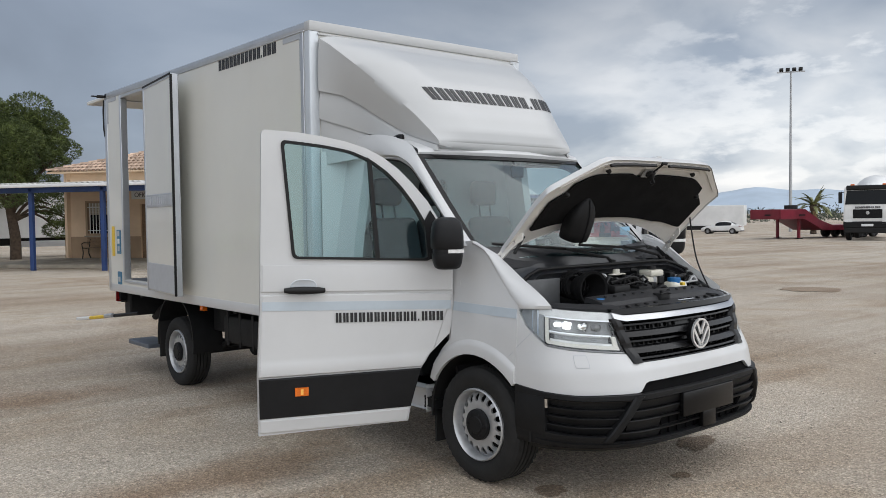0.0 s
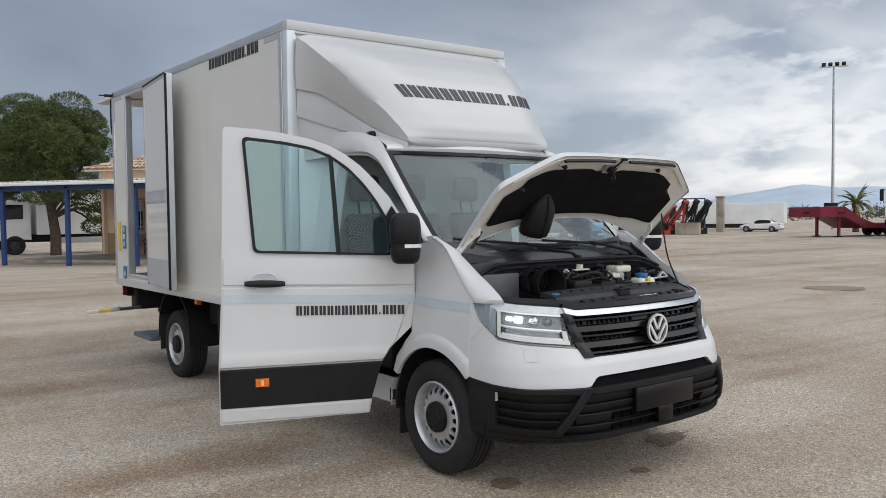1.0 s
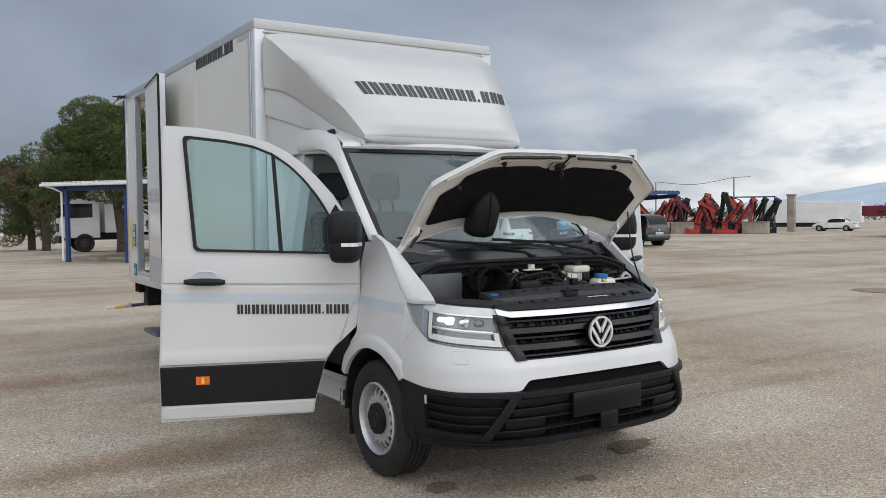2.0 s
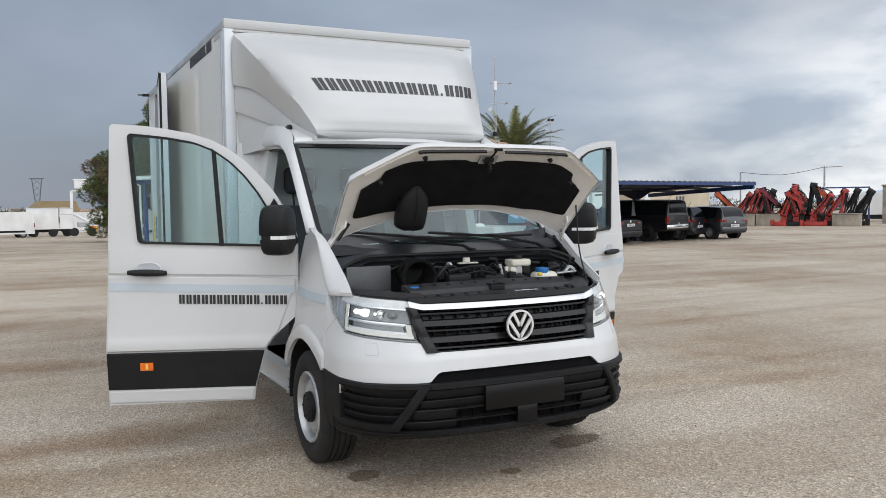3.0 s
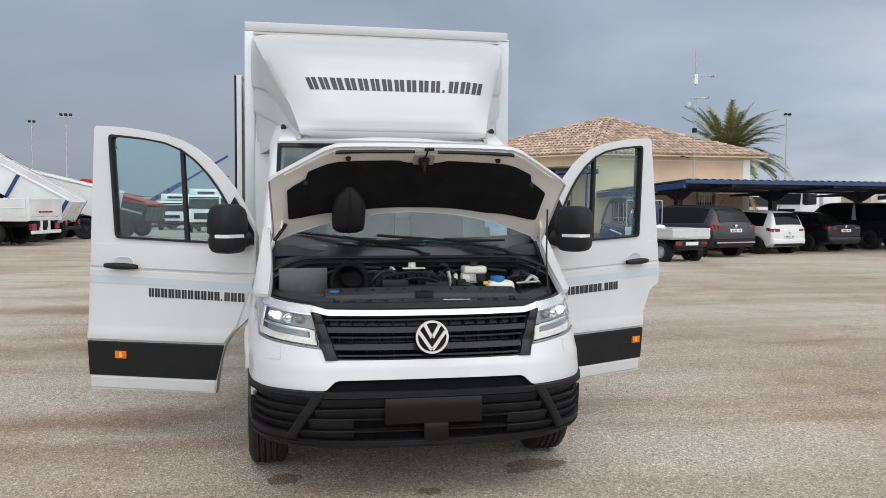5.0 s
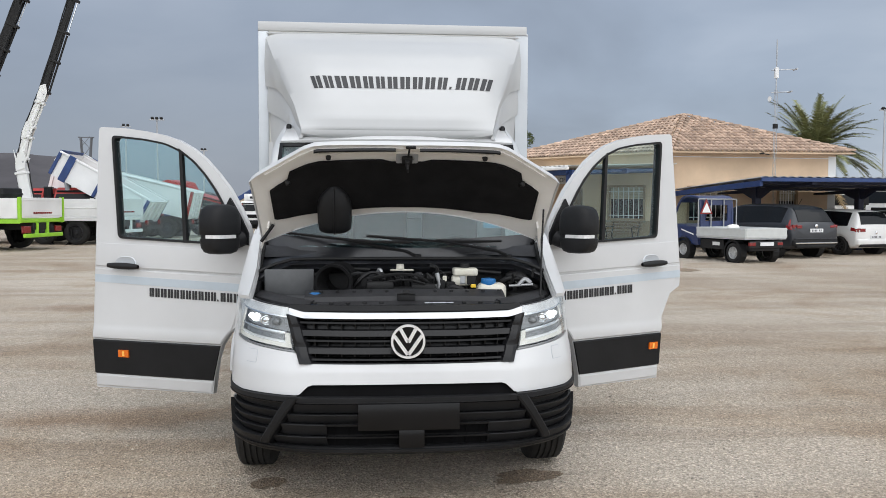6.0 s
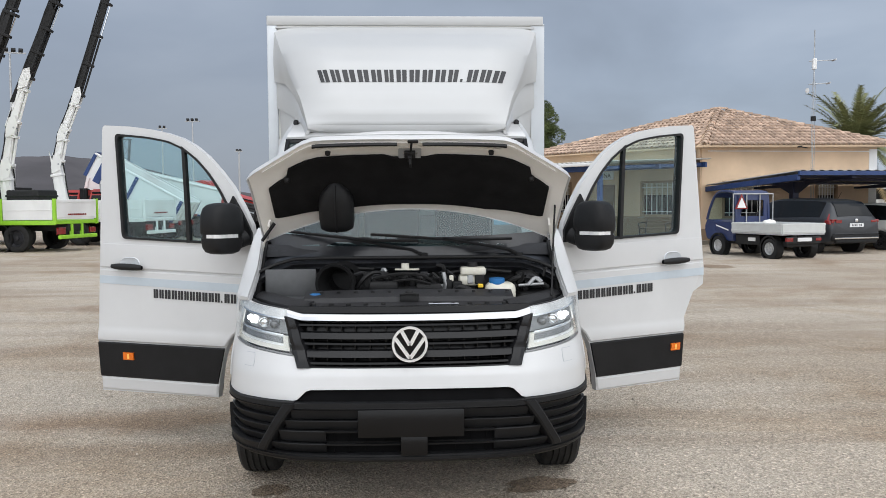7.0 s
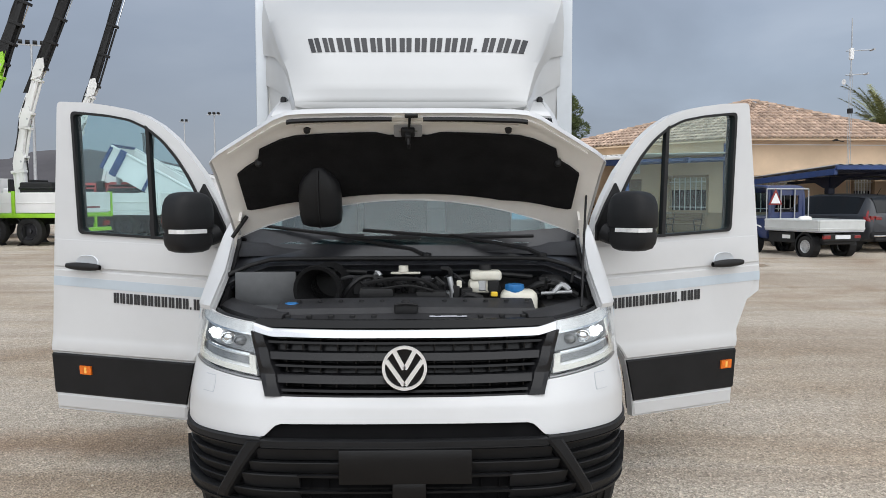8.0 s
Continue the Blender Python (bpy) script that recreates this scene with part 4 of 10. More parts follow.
far_houses()


# ---- lamp posts and pylons ----
def lamp_post(x, y, h, heads, rz, label):
    t = thing("lamp_post", label, "lamp post", pose(x, y, 0, 0, 0, rz), group="yard lamp posts")
    part("pole", tube(B(), [(0, 0, 0), (0, 0, h)], .14, 8, .07), GALV, t, smooth=60)
    part("cross_arm", box(B(), -.5 * heads / 2 - .1, .5 * heads / 2 + .1, -.05, .05, h - .1, h, .01, 1), GALV, t)
    for k in range(heads):
        x0 = (k - (heads - 1) / 2) * .50
        part("floodlight", box(B(), x0 - .16, x0 + .16, -.28, .05, h - .02, h + .20, .03, 1, Matrix.Translation((0, 0, h)) @ pose(0, 0, 0, -25) @ Matrix.Translation((0, 0, -h))), UNDER, t)


lamp_post(63.7, 31.9, 13.5, 4, -60, "tall galvanised lamp post with four floodlights")
lamp_post(-24.8, 95, 12.2, 3, 0, "tall galvanised lamp post with floodlights")
lamp_post(-30.6, 103, 12.2, 2, 20, "tall galvanised lamp post with floodlights")
lamp_post(-29.8, 148, 12.2, 2, 0, "tall galvanised lamp post with floodlights")
lamp_post(-25.6, 126, 10.9, 2, 0, "tall galvanised lamp post with floodlights")
lamp_post(55.3, 81.9, 12.0, 2, 0, "tall galvanised lamp post with floodlights")
lamp_post(-12, 163, 8, 2, 0, "tall galvanised lamp post with floodlights")
lamp_post(-29.4, 60, 13.5, 4, 25, "tall galvanised lamp post with floodlights")


def pylon(x, y, h):
    t = thing("pylon", "far steel lattice power pylon", "pylon", pose(x, y, 0))
    bm = B()
    for sx in (-1, 1):
        for sy in (-1, 1):
            tube(bm, [(sx * .9, sy * .9, 0), (sx * .45, sy * .45, h * .45), (sx * 1.1, sy * .4, h)], .15, 4)
    for k in range(7):
        z0, z1 = h * k / 7, h * (k + 1) / 7
        w0, w1 = (lerp_table([(0, .9), (.45, .45), (1, 1.1)], z / h) for z in (z0, z1))
        tube(bm, [(-w0, -w0, z0), (w1, -w1, z1)], .06, 4)
        tube(bm, [(w0, -w0, z0), (-w1, -w1, z1)], .06, 4)
    tube(bm, [(-1.6, 0, h - .1), (1.6, 0, h - .1)], .14, 4)
    part("lattice", bm, material("far_weathered_steel", (0.11, 0.115, 0.125), 0.7, vary=0.1), t)


pylon(-.3, 219, 11.0)
pylon(-59, 175, 16.5)

# ---- the box truck: front at y = 0, rear at y = 7.1, cab doors and hood open ----
truck = thing("box_truck", "white box truck with open hood and cab doors", "truck")

# half outlines of the front, from the middle to the wheel arch, by height
FRONT = [
    (0.295, [(0, .02), (.30, .025), (.54, .06), (.70, .13), (.83, .23), (.91, .345), (.945, .455), (.955, .57)]),
    (0.322, [(0, -.042), (.30, -.034), (.555, .002), (.72, .085), (.85, .19), (.93, .315), (.965, .44), (.978, .57)]),
    (0.39, [(0, -.045), (.30, -.04), (.565, -.015), (.735, .06), (.875, .175), (.95, .305), (.98, .44), (.99, .57)]),
    (0.50, [(0, -.06), (.30, -.05), (.57, -.025), (.74, .05), (.88, .17), (.955, .30), (.985, .44), (.995, .57)]),
    (0.63, [(0, -.055), (.30, -.045), (.576, -.02), (.745, .06), (.88, .175), (.955, .305), (.985, .44), (.995, .57)]),
    (0.74, [(0, -.015), (.30, -.005), (.58, .03), (.745, .105), (.875, .215), (.95, .335), (.98, .45), (.995, .57)]),
    (0.86, [(0, .035), (.30, .045), (.592, .105), (.745, .17), (.86, .265), (.93, .37), (.965, .48), (.985, .58)]),
    (1.00, [(0, .07), (.30, .08), (.605, .14), (.74, .205), (.845, .30), (.91, .395), (.95, .49), (.97, .585)]),
    (1.12, [(0, .11), (.30, .12), (.62, .18), (.73, .24), (.82, .33), (.88, .42), (.925, .50), (.945, .585)]),
]
_front = [(z, catmull([(x, y, 0) for x, y in pts], 70)) for z, pts in FRONT]


def front(s, z):
    """A place on the skin of the front: s from -7 to 7 across, z up."""
    q = abs(s) * 10
    k = min(int(q), 69)

    def at(row):
        return row[k].lerp(row[k + 1], q - k)
    if z <= _front[0][0]:
        p = at(_front[0][1])
    elif z >= _front[-1][0]:
        p = at(_front[-1][1])
    else:
        for (a, r), (b, t) in zip(_front, _front[1:]):
            if z <= b:
                p = at(r).lerp(at(t), (z - a) / (b - a))
                break
    return Vector((p.x if s >= 0 else -p.x, p.y, z))


def front_out(s, z, off):
    """The same, moved outward by off."""
    a, b = front(s - 0.06, z), front(s + 0.06, z)
    t = (b - a)
    n = Vector((t.y, -t.x, 0)).normalized()
    return front(s, z) + n * off


def front_patch(bm, s0, s1, lo, hi, off, depth, ns=40, nz=4):
    """A panel of the front between two heights, standing off from the skin, with real thickness."""
    lo_f = lo if callable(lo) else (lambda s: lo)
    hi_f = hi if callable(hi) else (lambda s: hi)
    o, i = [], []
    for j in range(nz + 1):
        ro, ri = [], []
        for k in range(ns + 1):
            s = s0 + (s1 - s0) * k / ns
            z = lo_f(s) + (hi_f(s) - lo_f(s)) * j / nz
            ro.append(front_out(s, z, off))
            ri.append(front_out(s, z, off - depth))
        o.append(ro)
        i.append(ri)
    return shell(bm, o, i)


def tab(*rows):
    return lambda s: lerp_table(rows, abs(s))


# --- white nose band with the headlight and grille cut-outs ---
band_low = tab((0, .680), (1.74, .677), (1.98, .624), (4.0, .622), (5.4, .634), (6.2, .646), (7, .658))
band_high = tab((0, .780), (1.72, .780), (1.98, .832), (2.6, .842), (4.0, .862), (5.1, .882), (5.3, .90), (6.2, .98), (6.95, 1.10), (7, 1.105))
bm = front_patch(B(), -7, 7, band_low, band_high, 0.0, 0.03, 150, 12)
for v in bm.verts:  # pressed crease: the lower half falls back to the bumper
    v.co.y += .20 * max(0, .742 - v.co.z) * max(0, min(1, (.9 - v.co.y) / .5))
nose = part("nose_panel", bm, WHITE, truck, smooth=35)
for s in (-1, 1):
    # washer cover: a lid with rounded corners, set in a narrow dark joint
    for nm, half, up, off, mat in (("washer_joint", .255, .034, .0012, GREYTAPE), ("washer_cover", .240, .031, .0030, WHITE)):
        rows = [[], []]
        for q in range(7):
            e = 2 * q / 6 - 1
            for g, d in ((0, off), (1, off - .006)):
                wide = half * (1 - .10 * max(0, abs(e) - .6) / .4)
                rows[g].append([front_out(s * (3.70 + wide * (2 * k / 8 - 1)), .803 + up * e, d) for k in range(9)])
        part(nm, shell(B(), rows[0], rows[1]), mat, nose, smooth=30)

# --- black bumper: backing, slotted middle, stepped boards, side pockets behind slanting struts ---
bm = front_patch(B(), -7, 7, .325, tab((0, .69), (1.8, .69), (2, .63), (5.4, .640), (7, .662)), -0.050, 0.02, 90, 5)
bumper = part("bumper", bm, BLACK, truck, "black textured plastic front bumper", smooth=40)


def board(bm, s0, s1, lo, hi, off_lo, off_hi, depth, ns=40):
    """A strip of the bumper whose lower and upper edges stand off from the skin by different amounts."""
    lo_f = lo if callable(lo) else (lambda q: lo)
    hi_f = hi if callable(hi) else (lambda q: hi)
    o, i = [], []
    for f in (0, .06, .5, .94, 1):
        ro, ri = [], []
        for k in range(ns + 1):
            q = s0 + (s1 - s0) * k / ns
            z = lo_f(q) + (hi_f(q) - lo_f(q)) * f
            off = off_lo + (off_hi - off_lo) * f - (.004 if f in (0, 1) else 0)
            ro.append(front_out(q, z, off))
            ri.append(front_out(q, z, off_lo - depth))
        o.append(ro)
        i.append(ri)
    return shell(bm, o, i)


part("upper_intake", front_patch(B(), -1.92, 1.92, .612, tab((0, .684), (1.72, .682), (1.95, .628)), -0.036, 0.012, 50, 2), SLOT, bumper, smooth=40)
part("bumper_rail", board(B(), -2.02, 2.02, tab((0, .583), (2.02, .588)), tab((0, .617), (1.6, .618), (2.02, .618)), .004, .006, .05, 60), BLACK, bumper, smooth=30)
part("rail_groove", front_patch(B(), -1.98, 1.98, .590, .593, 0.0075, 0.006, 60, 1), SEAL, bumper, smooth=40)
# three stepped boards; the lower two are open in the middle, with fins behind
ENDS = ((.530, .583, 2.14, 2.30), (.478, .527, 2.32, 2.52), (.412, .475, 2.54, 2.84), (.356, .409, 2.86, 3.06))
for k, (z0, z1, e1, e0) in enumerate(ENDS):
    if k < 2:
        part("intake_board", board(B(), -e1, e1, z0, z1, -.030, -.006, .012, 70), BLACK, bumper, smooth=30)
    else:
        for sg in (-1, 1):
            part("intake_board", board(B(), sg * 1.44, sg * e1, z0, z1, -.030, -.006, .012, 24), BLACK, bumper, smooth=30)
        part("intake_slat", board(B(), -1.46, 1.46, z1 - .011, z1, -.010, -.006, .02, 40), BLACK, bumper, smooth=30)
        part("intake_void", front_patch(B(), -1.44, 1.44, z0, z1 - .008, -.046, .004, 40, 1), SLOT, bumper, smooth=40)
        for q in range(-5, 6):
            p = front_out(q * .26, (z0 + z1) / 2, -.034)
            part("intake_fin", box(B(), p.x - .003, p.x + .003, p.y + .004, p.y + .014, z0, z1 - .01), SLOT, bumper)
part("bumper_chin", board(B(), -7, 7, tab((0, .324), (3.4, .326), (7, .326)), tab((0, .353), (3.0, .356), (4.2, .372), (6.4, .395), (7, .40)), .004, .0, .05, 110), BLACK, bumper, smooth=40)
part("chin_lip", board(B(), -5.9, 5.9, tab((0, .334), (3.4, .338), (5.9, .350)), tab((0, .343), (3.4, .347), (5.9, .360)), .010, .010, .02, 100), BLACK, bumper, smooth=30)
part("chin_tray", front_patch(B(), -6.2, 6.2, .297, .322, -.004, .03, 80, 2), UNDER, bumper, smooth=40)
POCKET_LOW, POCKET_TOP = tab((2.6, .392), (4.0, .395), (5.9, .412)), tab((2.3, .592), (4.0, .594), (5.9, .604))


def strut_s(z):
    """Where the slanting strut's middle lies at that height."""
    return 2.18 + (.600 - z) / .245 * 1.02


for sg in (-1, 1):
    # frame round the pocket: top, outer end, bottom
    part("pod_frame", board(B(), sg * 2.02, sg * 6.98, POCKET_TOP, tab((2.0, .622), (4.0, .619), (5.4, .630), (7, .655)), .004, .004, .05, 60), BLACK, bumper, smooth=30)
    part("bumper_corner", board(B(), sg * 5.42, sg * 6.98, tab((5.4, .385), (7, .395)), tab((5.4, .603), (7, .640)), .004, .003, .05, 20), BLACK, bumper, smooth=40)
    part("pod_sill", board(B(), sg * 3.0, sg * 5.5, tab((3.0, .352), (4.2, .368), (5.5, .380)), POCKET_LOW, .003, .002, .05, 40), BLACK, bumper, smooth=30)
    part("pod_edge", board(B(), sg * 2.30, sg * 5.44, tab((2.3, .586), (4.0, .588), (5.9, .597)), POCKET_TOP, .006, .007, .03, 40), GLOSSBLACK, bumper, smooth=30)
    for k in range(4):
        f0, f1 = k / 4, (k + 1) / 4

        def row(f):
            return lambda q: POCKET_LOW(q) + (POCKET_TOP(q) - POCKET_LOW(q)) * f
        part("pod_slat", board(B(), sg * strut_s(.392 + .2 * f0), sg * 5.44, row(f0 + .03), row(f1 - .01), -.034, -.010 if k < 3 else -.022, .012, 30), BLACK, bumper, smooth=30)
    # strut: flat face with bevelled flanks
    o, i = [], []
    for j in range(13):
        z = .612 - j / 12 * .252
        c = strut_s(z)
        o.append([front_out(sg * (c + w), z, d) for w, d in ((-.20, -.035), (-.165, .006), (-.10, .014), (.10, .016), (.165, .008), (.20, -.035))])
        i.append([front_out(sg * (c + w), z, -.045) for w in (-.20, -.165, -.10, .10, .165, .20)])
    part("bumper_strut", shell(B(), o, i), BLACK, bumper, smooth=30)
    part("fog_lamp", front_patch(B(), sg * 5.28, sg * 5.40, .545, .594, 0.004, 0.03, 4, 3), CHROME, bumper, "small clear lamp in the bumper corner", smooth=40)
# number plate carrier: plain plate with a tongue below it
bm = box(B(), -.262, .268, -.070, -.040, .447, .587, .005)
box(bm, -.05, .085, -.062, -.030, .352, .449, .005)
part("plate_carrier", bm, GLOSSBLACK, bumper, "blank black number plate carrier", smooth=40)

# --- grille ---
bm = front_patch(B(), -2.02, 2.02, .780, 1.045, -0.06, 0.02, 50, 3)
grille = part("grille", bm, GLOSSBLACK, truck, "black slatted radiator grille with chrome bar", smooth=40)
SLAT = material("satin_grey_slat", (0.008, 0.008, 0.009), 0.24, spec=0.3, vary=0.1, scale=8)
for z, h, d in ((.780, .008, .0), (.797, .011, -.004), (.830, .034, .008), (.890, .011, -.004), (.920, .032, .010), (.983, .011, -.004)):
    wide = 1.72 + (z - .78) * 1.05
    part("grille_slat", board(B(), -wide, wide, z, z + h, d, d - (.012 if h > .03 else 0), .05, 60), SLAT if h > .03 else GLOSSBLACK, grille, smooth=30)
for sg in (-1, 1):
    # end pieces, folded into a ridge between the bars
    o, i = [], []
    for j in range(13):
        z = .780 + j * .0208
        s = 1.73 + (z - .78) * 1.0
        ridge_ = .012 * abs(math.sin((z - .78) / .0895 * math.pi))
        o.append([front_out(sg * (s + w), z, d) for w, d in ((-.10, -.02), (-.05, .004 + ridge_), (.10, .010 + ridge_), (.20, .010), (.25, -.02))])
        i.append([front_out(sg * (s + w), z, -.06) for w in (-.10, -.05, .10, .20, .25)])
    part("grille_end", shell(B(), o, i), SLAT, grille, smooth=20)
for k in range(-7, 8):
    if abs(k) > 1:
        for z, h in ((.788, .010), (.813, .016), (.868, .020), (.904, .014), (.956, .026), (.998, .014)):
            p = front_out(k * .235, z, -.040)
            part("grille_fin", box(B(), p.x - .003, p.x + .003, p.y - .012, p.y + .012, z - .001, z + h), GLOSSBLACK, grille)
bm = board(B(), -2.08, 2.08, tab((0, 1.011), (1.78, 1.011), (2.08, 1.030)), tab((0, 1.044), (1.78, 1.046), (2.08, 1.066)), .018, .008, .05, 80)
part("chrome_bar", bm, material("satin_chrome", (0.50, 0.51, 0.53), 0.16, 1.0), grille, "polished chrome bar along the top of the grille", smooth=40)
bm = front_patch(B(), -2.05, 2.05, 1.050, 1.080, 0.004, 0.04, 50, 2)
part("grille_cap", bm, GLOSSBLACK, grille, smooth=40)

# --- round badge ---
def badge_put(u, v, d):
    return Vector((u, -0.004 - d, .903 + v))


bm = lathe(B(), [(0, .0), (0.0, .080), (.012, .082), (.03, .080)], pose(0, .004, .903, 0, 0, 90), 40)
BADGECHROME = material("bright_chrome", (0.92, 0.93, 0.94), 0.28, 0.75)
badge = part("badge", bm, GLOSSBLACK, truck, "round chrome badge on the grille", smooth=40)
bm = slab(B(), circle(0, 0, .090, 48), [circle(0, 0, .078, 48)], badge_put, .014)
part("badge_ring", bm, BADGECHROME, badge, smooth=40)
bm = B()


def stroke(bm, a, b, w):
    a, b = Vector(a), Vector(b)
    n = Vector((-(b - a).y, (b - a).x)).normalized() * w / 2
    prism(bm, [tuple(a - n), tuple(b - n), tuple(b + n), tuple(a + n)], badge_put, .012)


for sg in (-1, 1):
    stroke(bm, (sg * .040, .066), (sg * .002, -.004), .018)
    stroke(bm, (sg * .072, .030), (sg * .002, -.070), .018)
part("chevron", bm, BADGECHROME, badge, smooth=40)

# --- headlights ---
head_low = tab((2.0, .838), (2.6, .848), (4.0, .868), (5.05, .886), (5.3, .905), (6.2, .985), (6.85, 1.085))
head_high = tab((2.0, 1.052), (2.2, 1.064), (3.5, 1.075), (5.0, 1.090), (6.85, 1.102))
POCKET = material("grey_lamp_housing", (0.24, 0.245, 0.25), 0.28, 0.45, vary=0.2, scale=20)
LAMPDARK = material("dark_lamp_housing", (0.022, 0.023, 0.025), 0.3, vary=0.1, scale=20)
SIDELAMP = material("grey_silvered_reflector", (0.36, 0.37, 0.38), 0.3, 0.3, vary=0.15, scale=30)
GUIDE = material("frosted_light_guide", (0.74, 0.72, 0.66), 0.25, vary=0.05, scale=40, coat=0.5)


def level(f):
    """A line across the headlight at that share of its height."""
    return lambda q: head_low(q) + (head_high(q) - head_low(q)) * f


for sg in (-1, 1):
    bm = front_patch(B(), sg * 2.06, sg * 6.60, head_low, head_high, -0.040, 0.010, 40, 5)
    lamp = part("headlight", bm, LAMPDARK, truck, "clear headlight with lit daytime lamp", smooth=40)
    # brow, chrome divider, frosted guide bent round the lower corner, side reflector behind the wing
    for nm, s0, s1, f0, f1, off, mat in (
            ("brow", 2.06, 5.50, .80, 1.0, -.010, REFLECTOR), ("brow_edge", 2.20, 5.20, .765, .80, -.006, CHROME),
            ("lamp_pocket", 2.16, 5.00, .42, .78, -.034, POCKET), ("divider", 2.30, 4.96, .385, .425, -.008, CHROME), ("divider_shelf", 2.34, 4.96, .345, .385, -.020, REFLECTOR),
            ("guide_gap", 2.40, 4.70, .19, .345, -.026, POCKET), ("light_guide", 2.12, 5.06, .06, .155, -.006, GUIDE), ("guide_step", 2.20, 4.90, .155, .205, -.012, REFLECTOR),
            ("guide_end", 2.14, 2.30, .12, .40, -.006, GUIDE), ("guide_rise", 4.94, 5.12, .08, .78, -.006, GUIDE), ("guide_seam", 5.12, 5.20, .08, .84, -.010, LAMPDARK),
            ("side_reflector", 5.22, 6.66, .03, .97, -.012, SIDELAMP), ("side_rib", 5.50, 5.60, .10, .90, -.008, CHROME), ("side_rib", 5.86, 5.92, .12, .90, -.008, CHROME)):
        part(nm, front_patch(B(), sg * s0, sg * s1, level(f0), level(f1), off, .008, max(4, int((s1 - s0) * 8)), 2), mat, lamp, smooth=30)
    for q, r, mat, nm in ((2.78, .020, POCKET, "small_lamp"), (3.30, .024, CHROME, "main_lamp"), (3.98, .019, LAMPON, "daytime_lamp"), (4.44, .012, LAMPON, "daytime_lamp")):
        c = front_out(sg * q, level(.60)(q), -0.026)
        rows = [[c + Vector((r * 1.25 * e * math.cos(w), -h, r * e * math.sin(w))) for w in [k * math.tau / 20 for k in range(21)]] for e, h in ((1.15, -.02), (1.1, .008), (.95, .010), (.90, .002), (.6, .012), (.001, .016))]
        part(nm, sheet(B(), rows), mat, lamp, smooth=40)
    bm = front_patch(B(), sg * 2.05, sg * 6.75, head_low, head_high, 0.002, 0.006, 50, 5)
    lens = part("lens", bm, LENS, lamp, smooth=40)
    lens.visible_shadow = False
    part("lens_rim", front_patch(B(), sg * 2.04, sg * 5.10, level(-.004), level(.020), .003, .010, 40, 1), POCKET, lamp, smooth=40)

# --- fenders with wheel arches ---
AX, AZ, AR = 0.90, 0.36, 0.425
FEN = [(.565, .44), (.565, .60), (.57, 1.105), (.66, 1.18), (.78, 1.30), (.90, 1.42), (1.02, 1.47), (1.115, 1.46), (1.125, 1.36), (1.125, .86), (1.20, .79), (1.265, .70), (1.31, .56), (1.335, .42)]


def fen_out(th):
    """Where a ray from the axle at angle th leaves the fender's outline."""
    d = Vector((-math.cos(th), math.sin(th)))
    best = None
    for a, b in zip(FEN, FEN[1:]):
        p, e = Vector(a) - Vector((AX, AZ)), Vector(b) - Vector(a)
        den = d.x * e.y - d.y * e.x
        if abs(den) < 1e-9:
            continue
        t = (p.x * e.y - p.y * e.x) / den
        u = (p.x * d.y - p.y * d.x) / den
        if t > 0 and -1e-6 <= u <= 1 + 1e-6 and (best is None or t < best):
            best = t
    return best


def fender_x(y, z):
    """Half width of the cab's side at that place."""
    base = lerp_table([(.3, .992), (.65, .997), (.74, .995), (.82, .990), (.90, .984), (1.00, .974), (1.10, .960), (1.25, .935), (1.42, .905)], z)
    swell = .024 * (1 - ((y - .88) / .31) ** 2) if y < .88 else .024 - .010 * min(1, (y - .88) / .24)
    return base + max(0, swell) * lerp_table([(.3, 1), (.95, 1), (1.15, .7), (1.42, .3)], z)


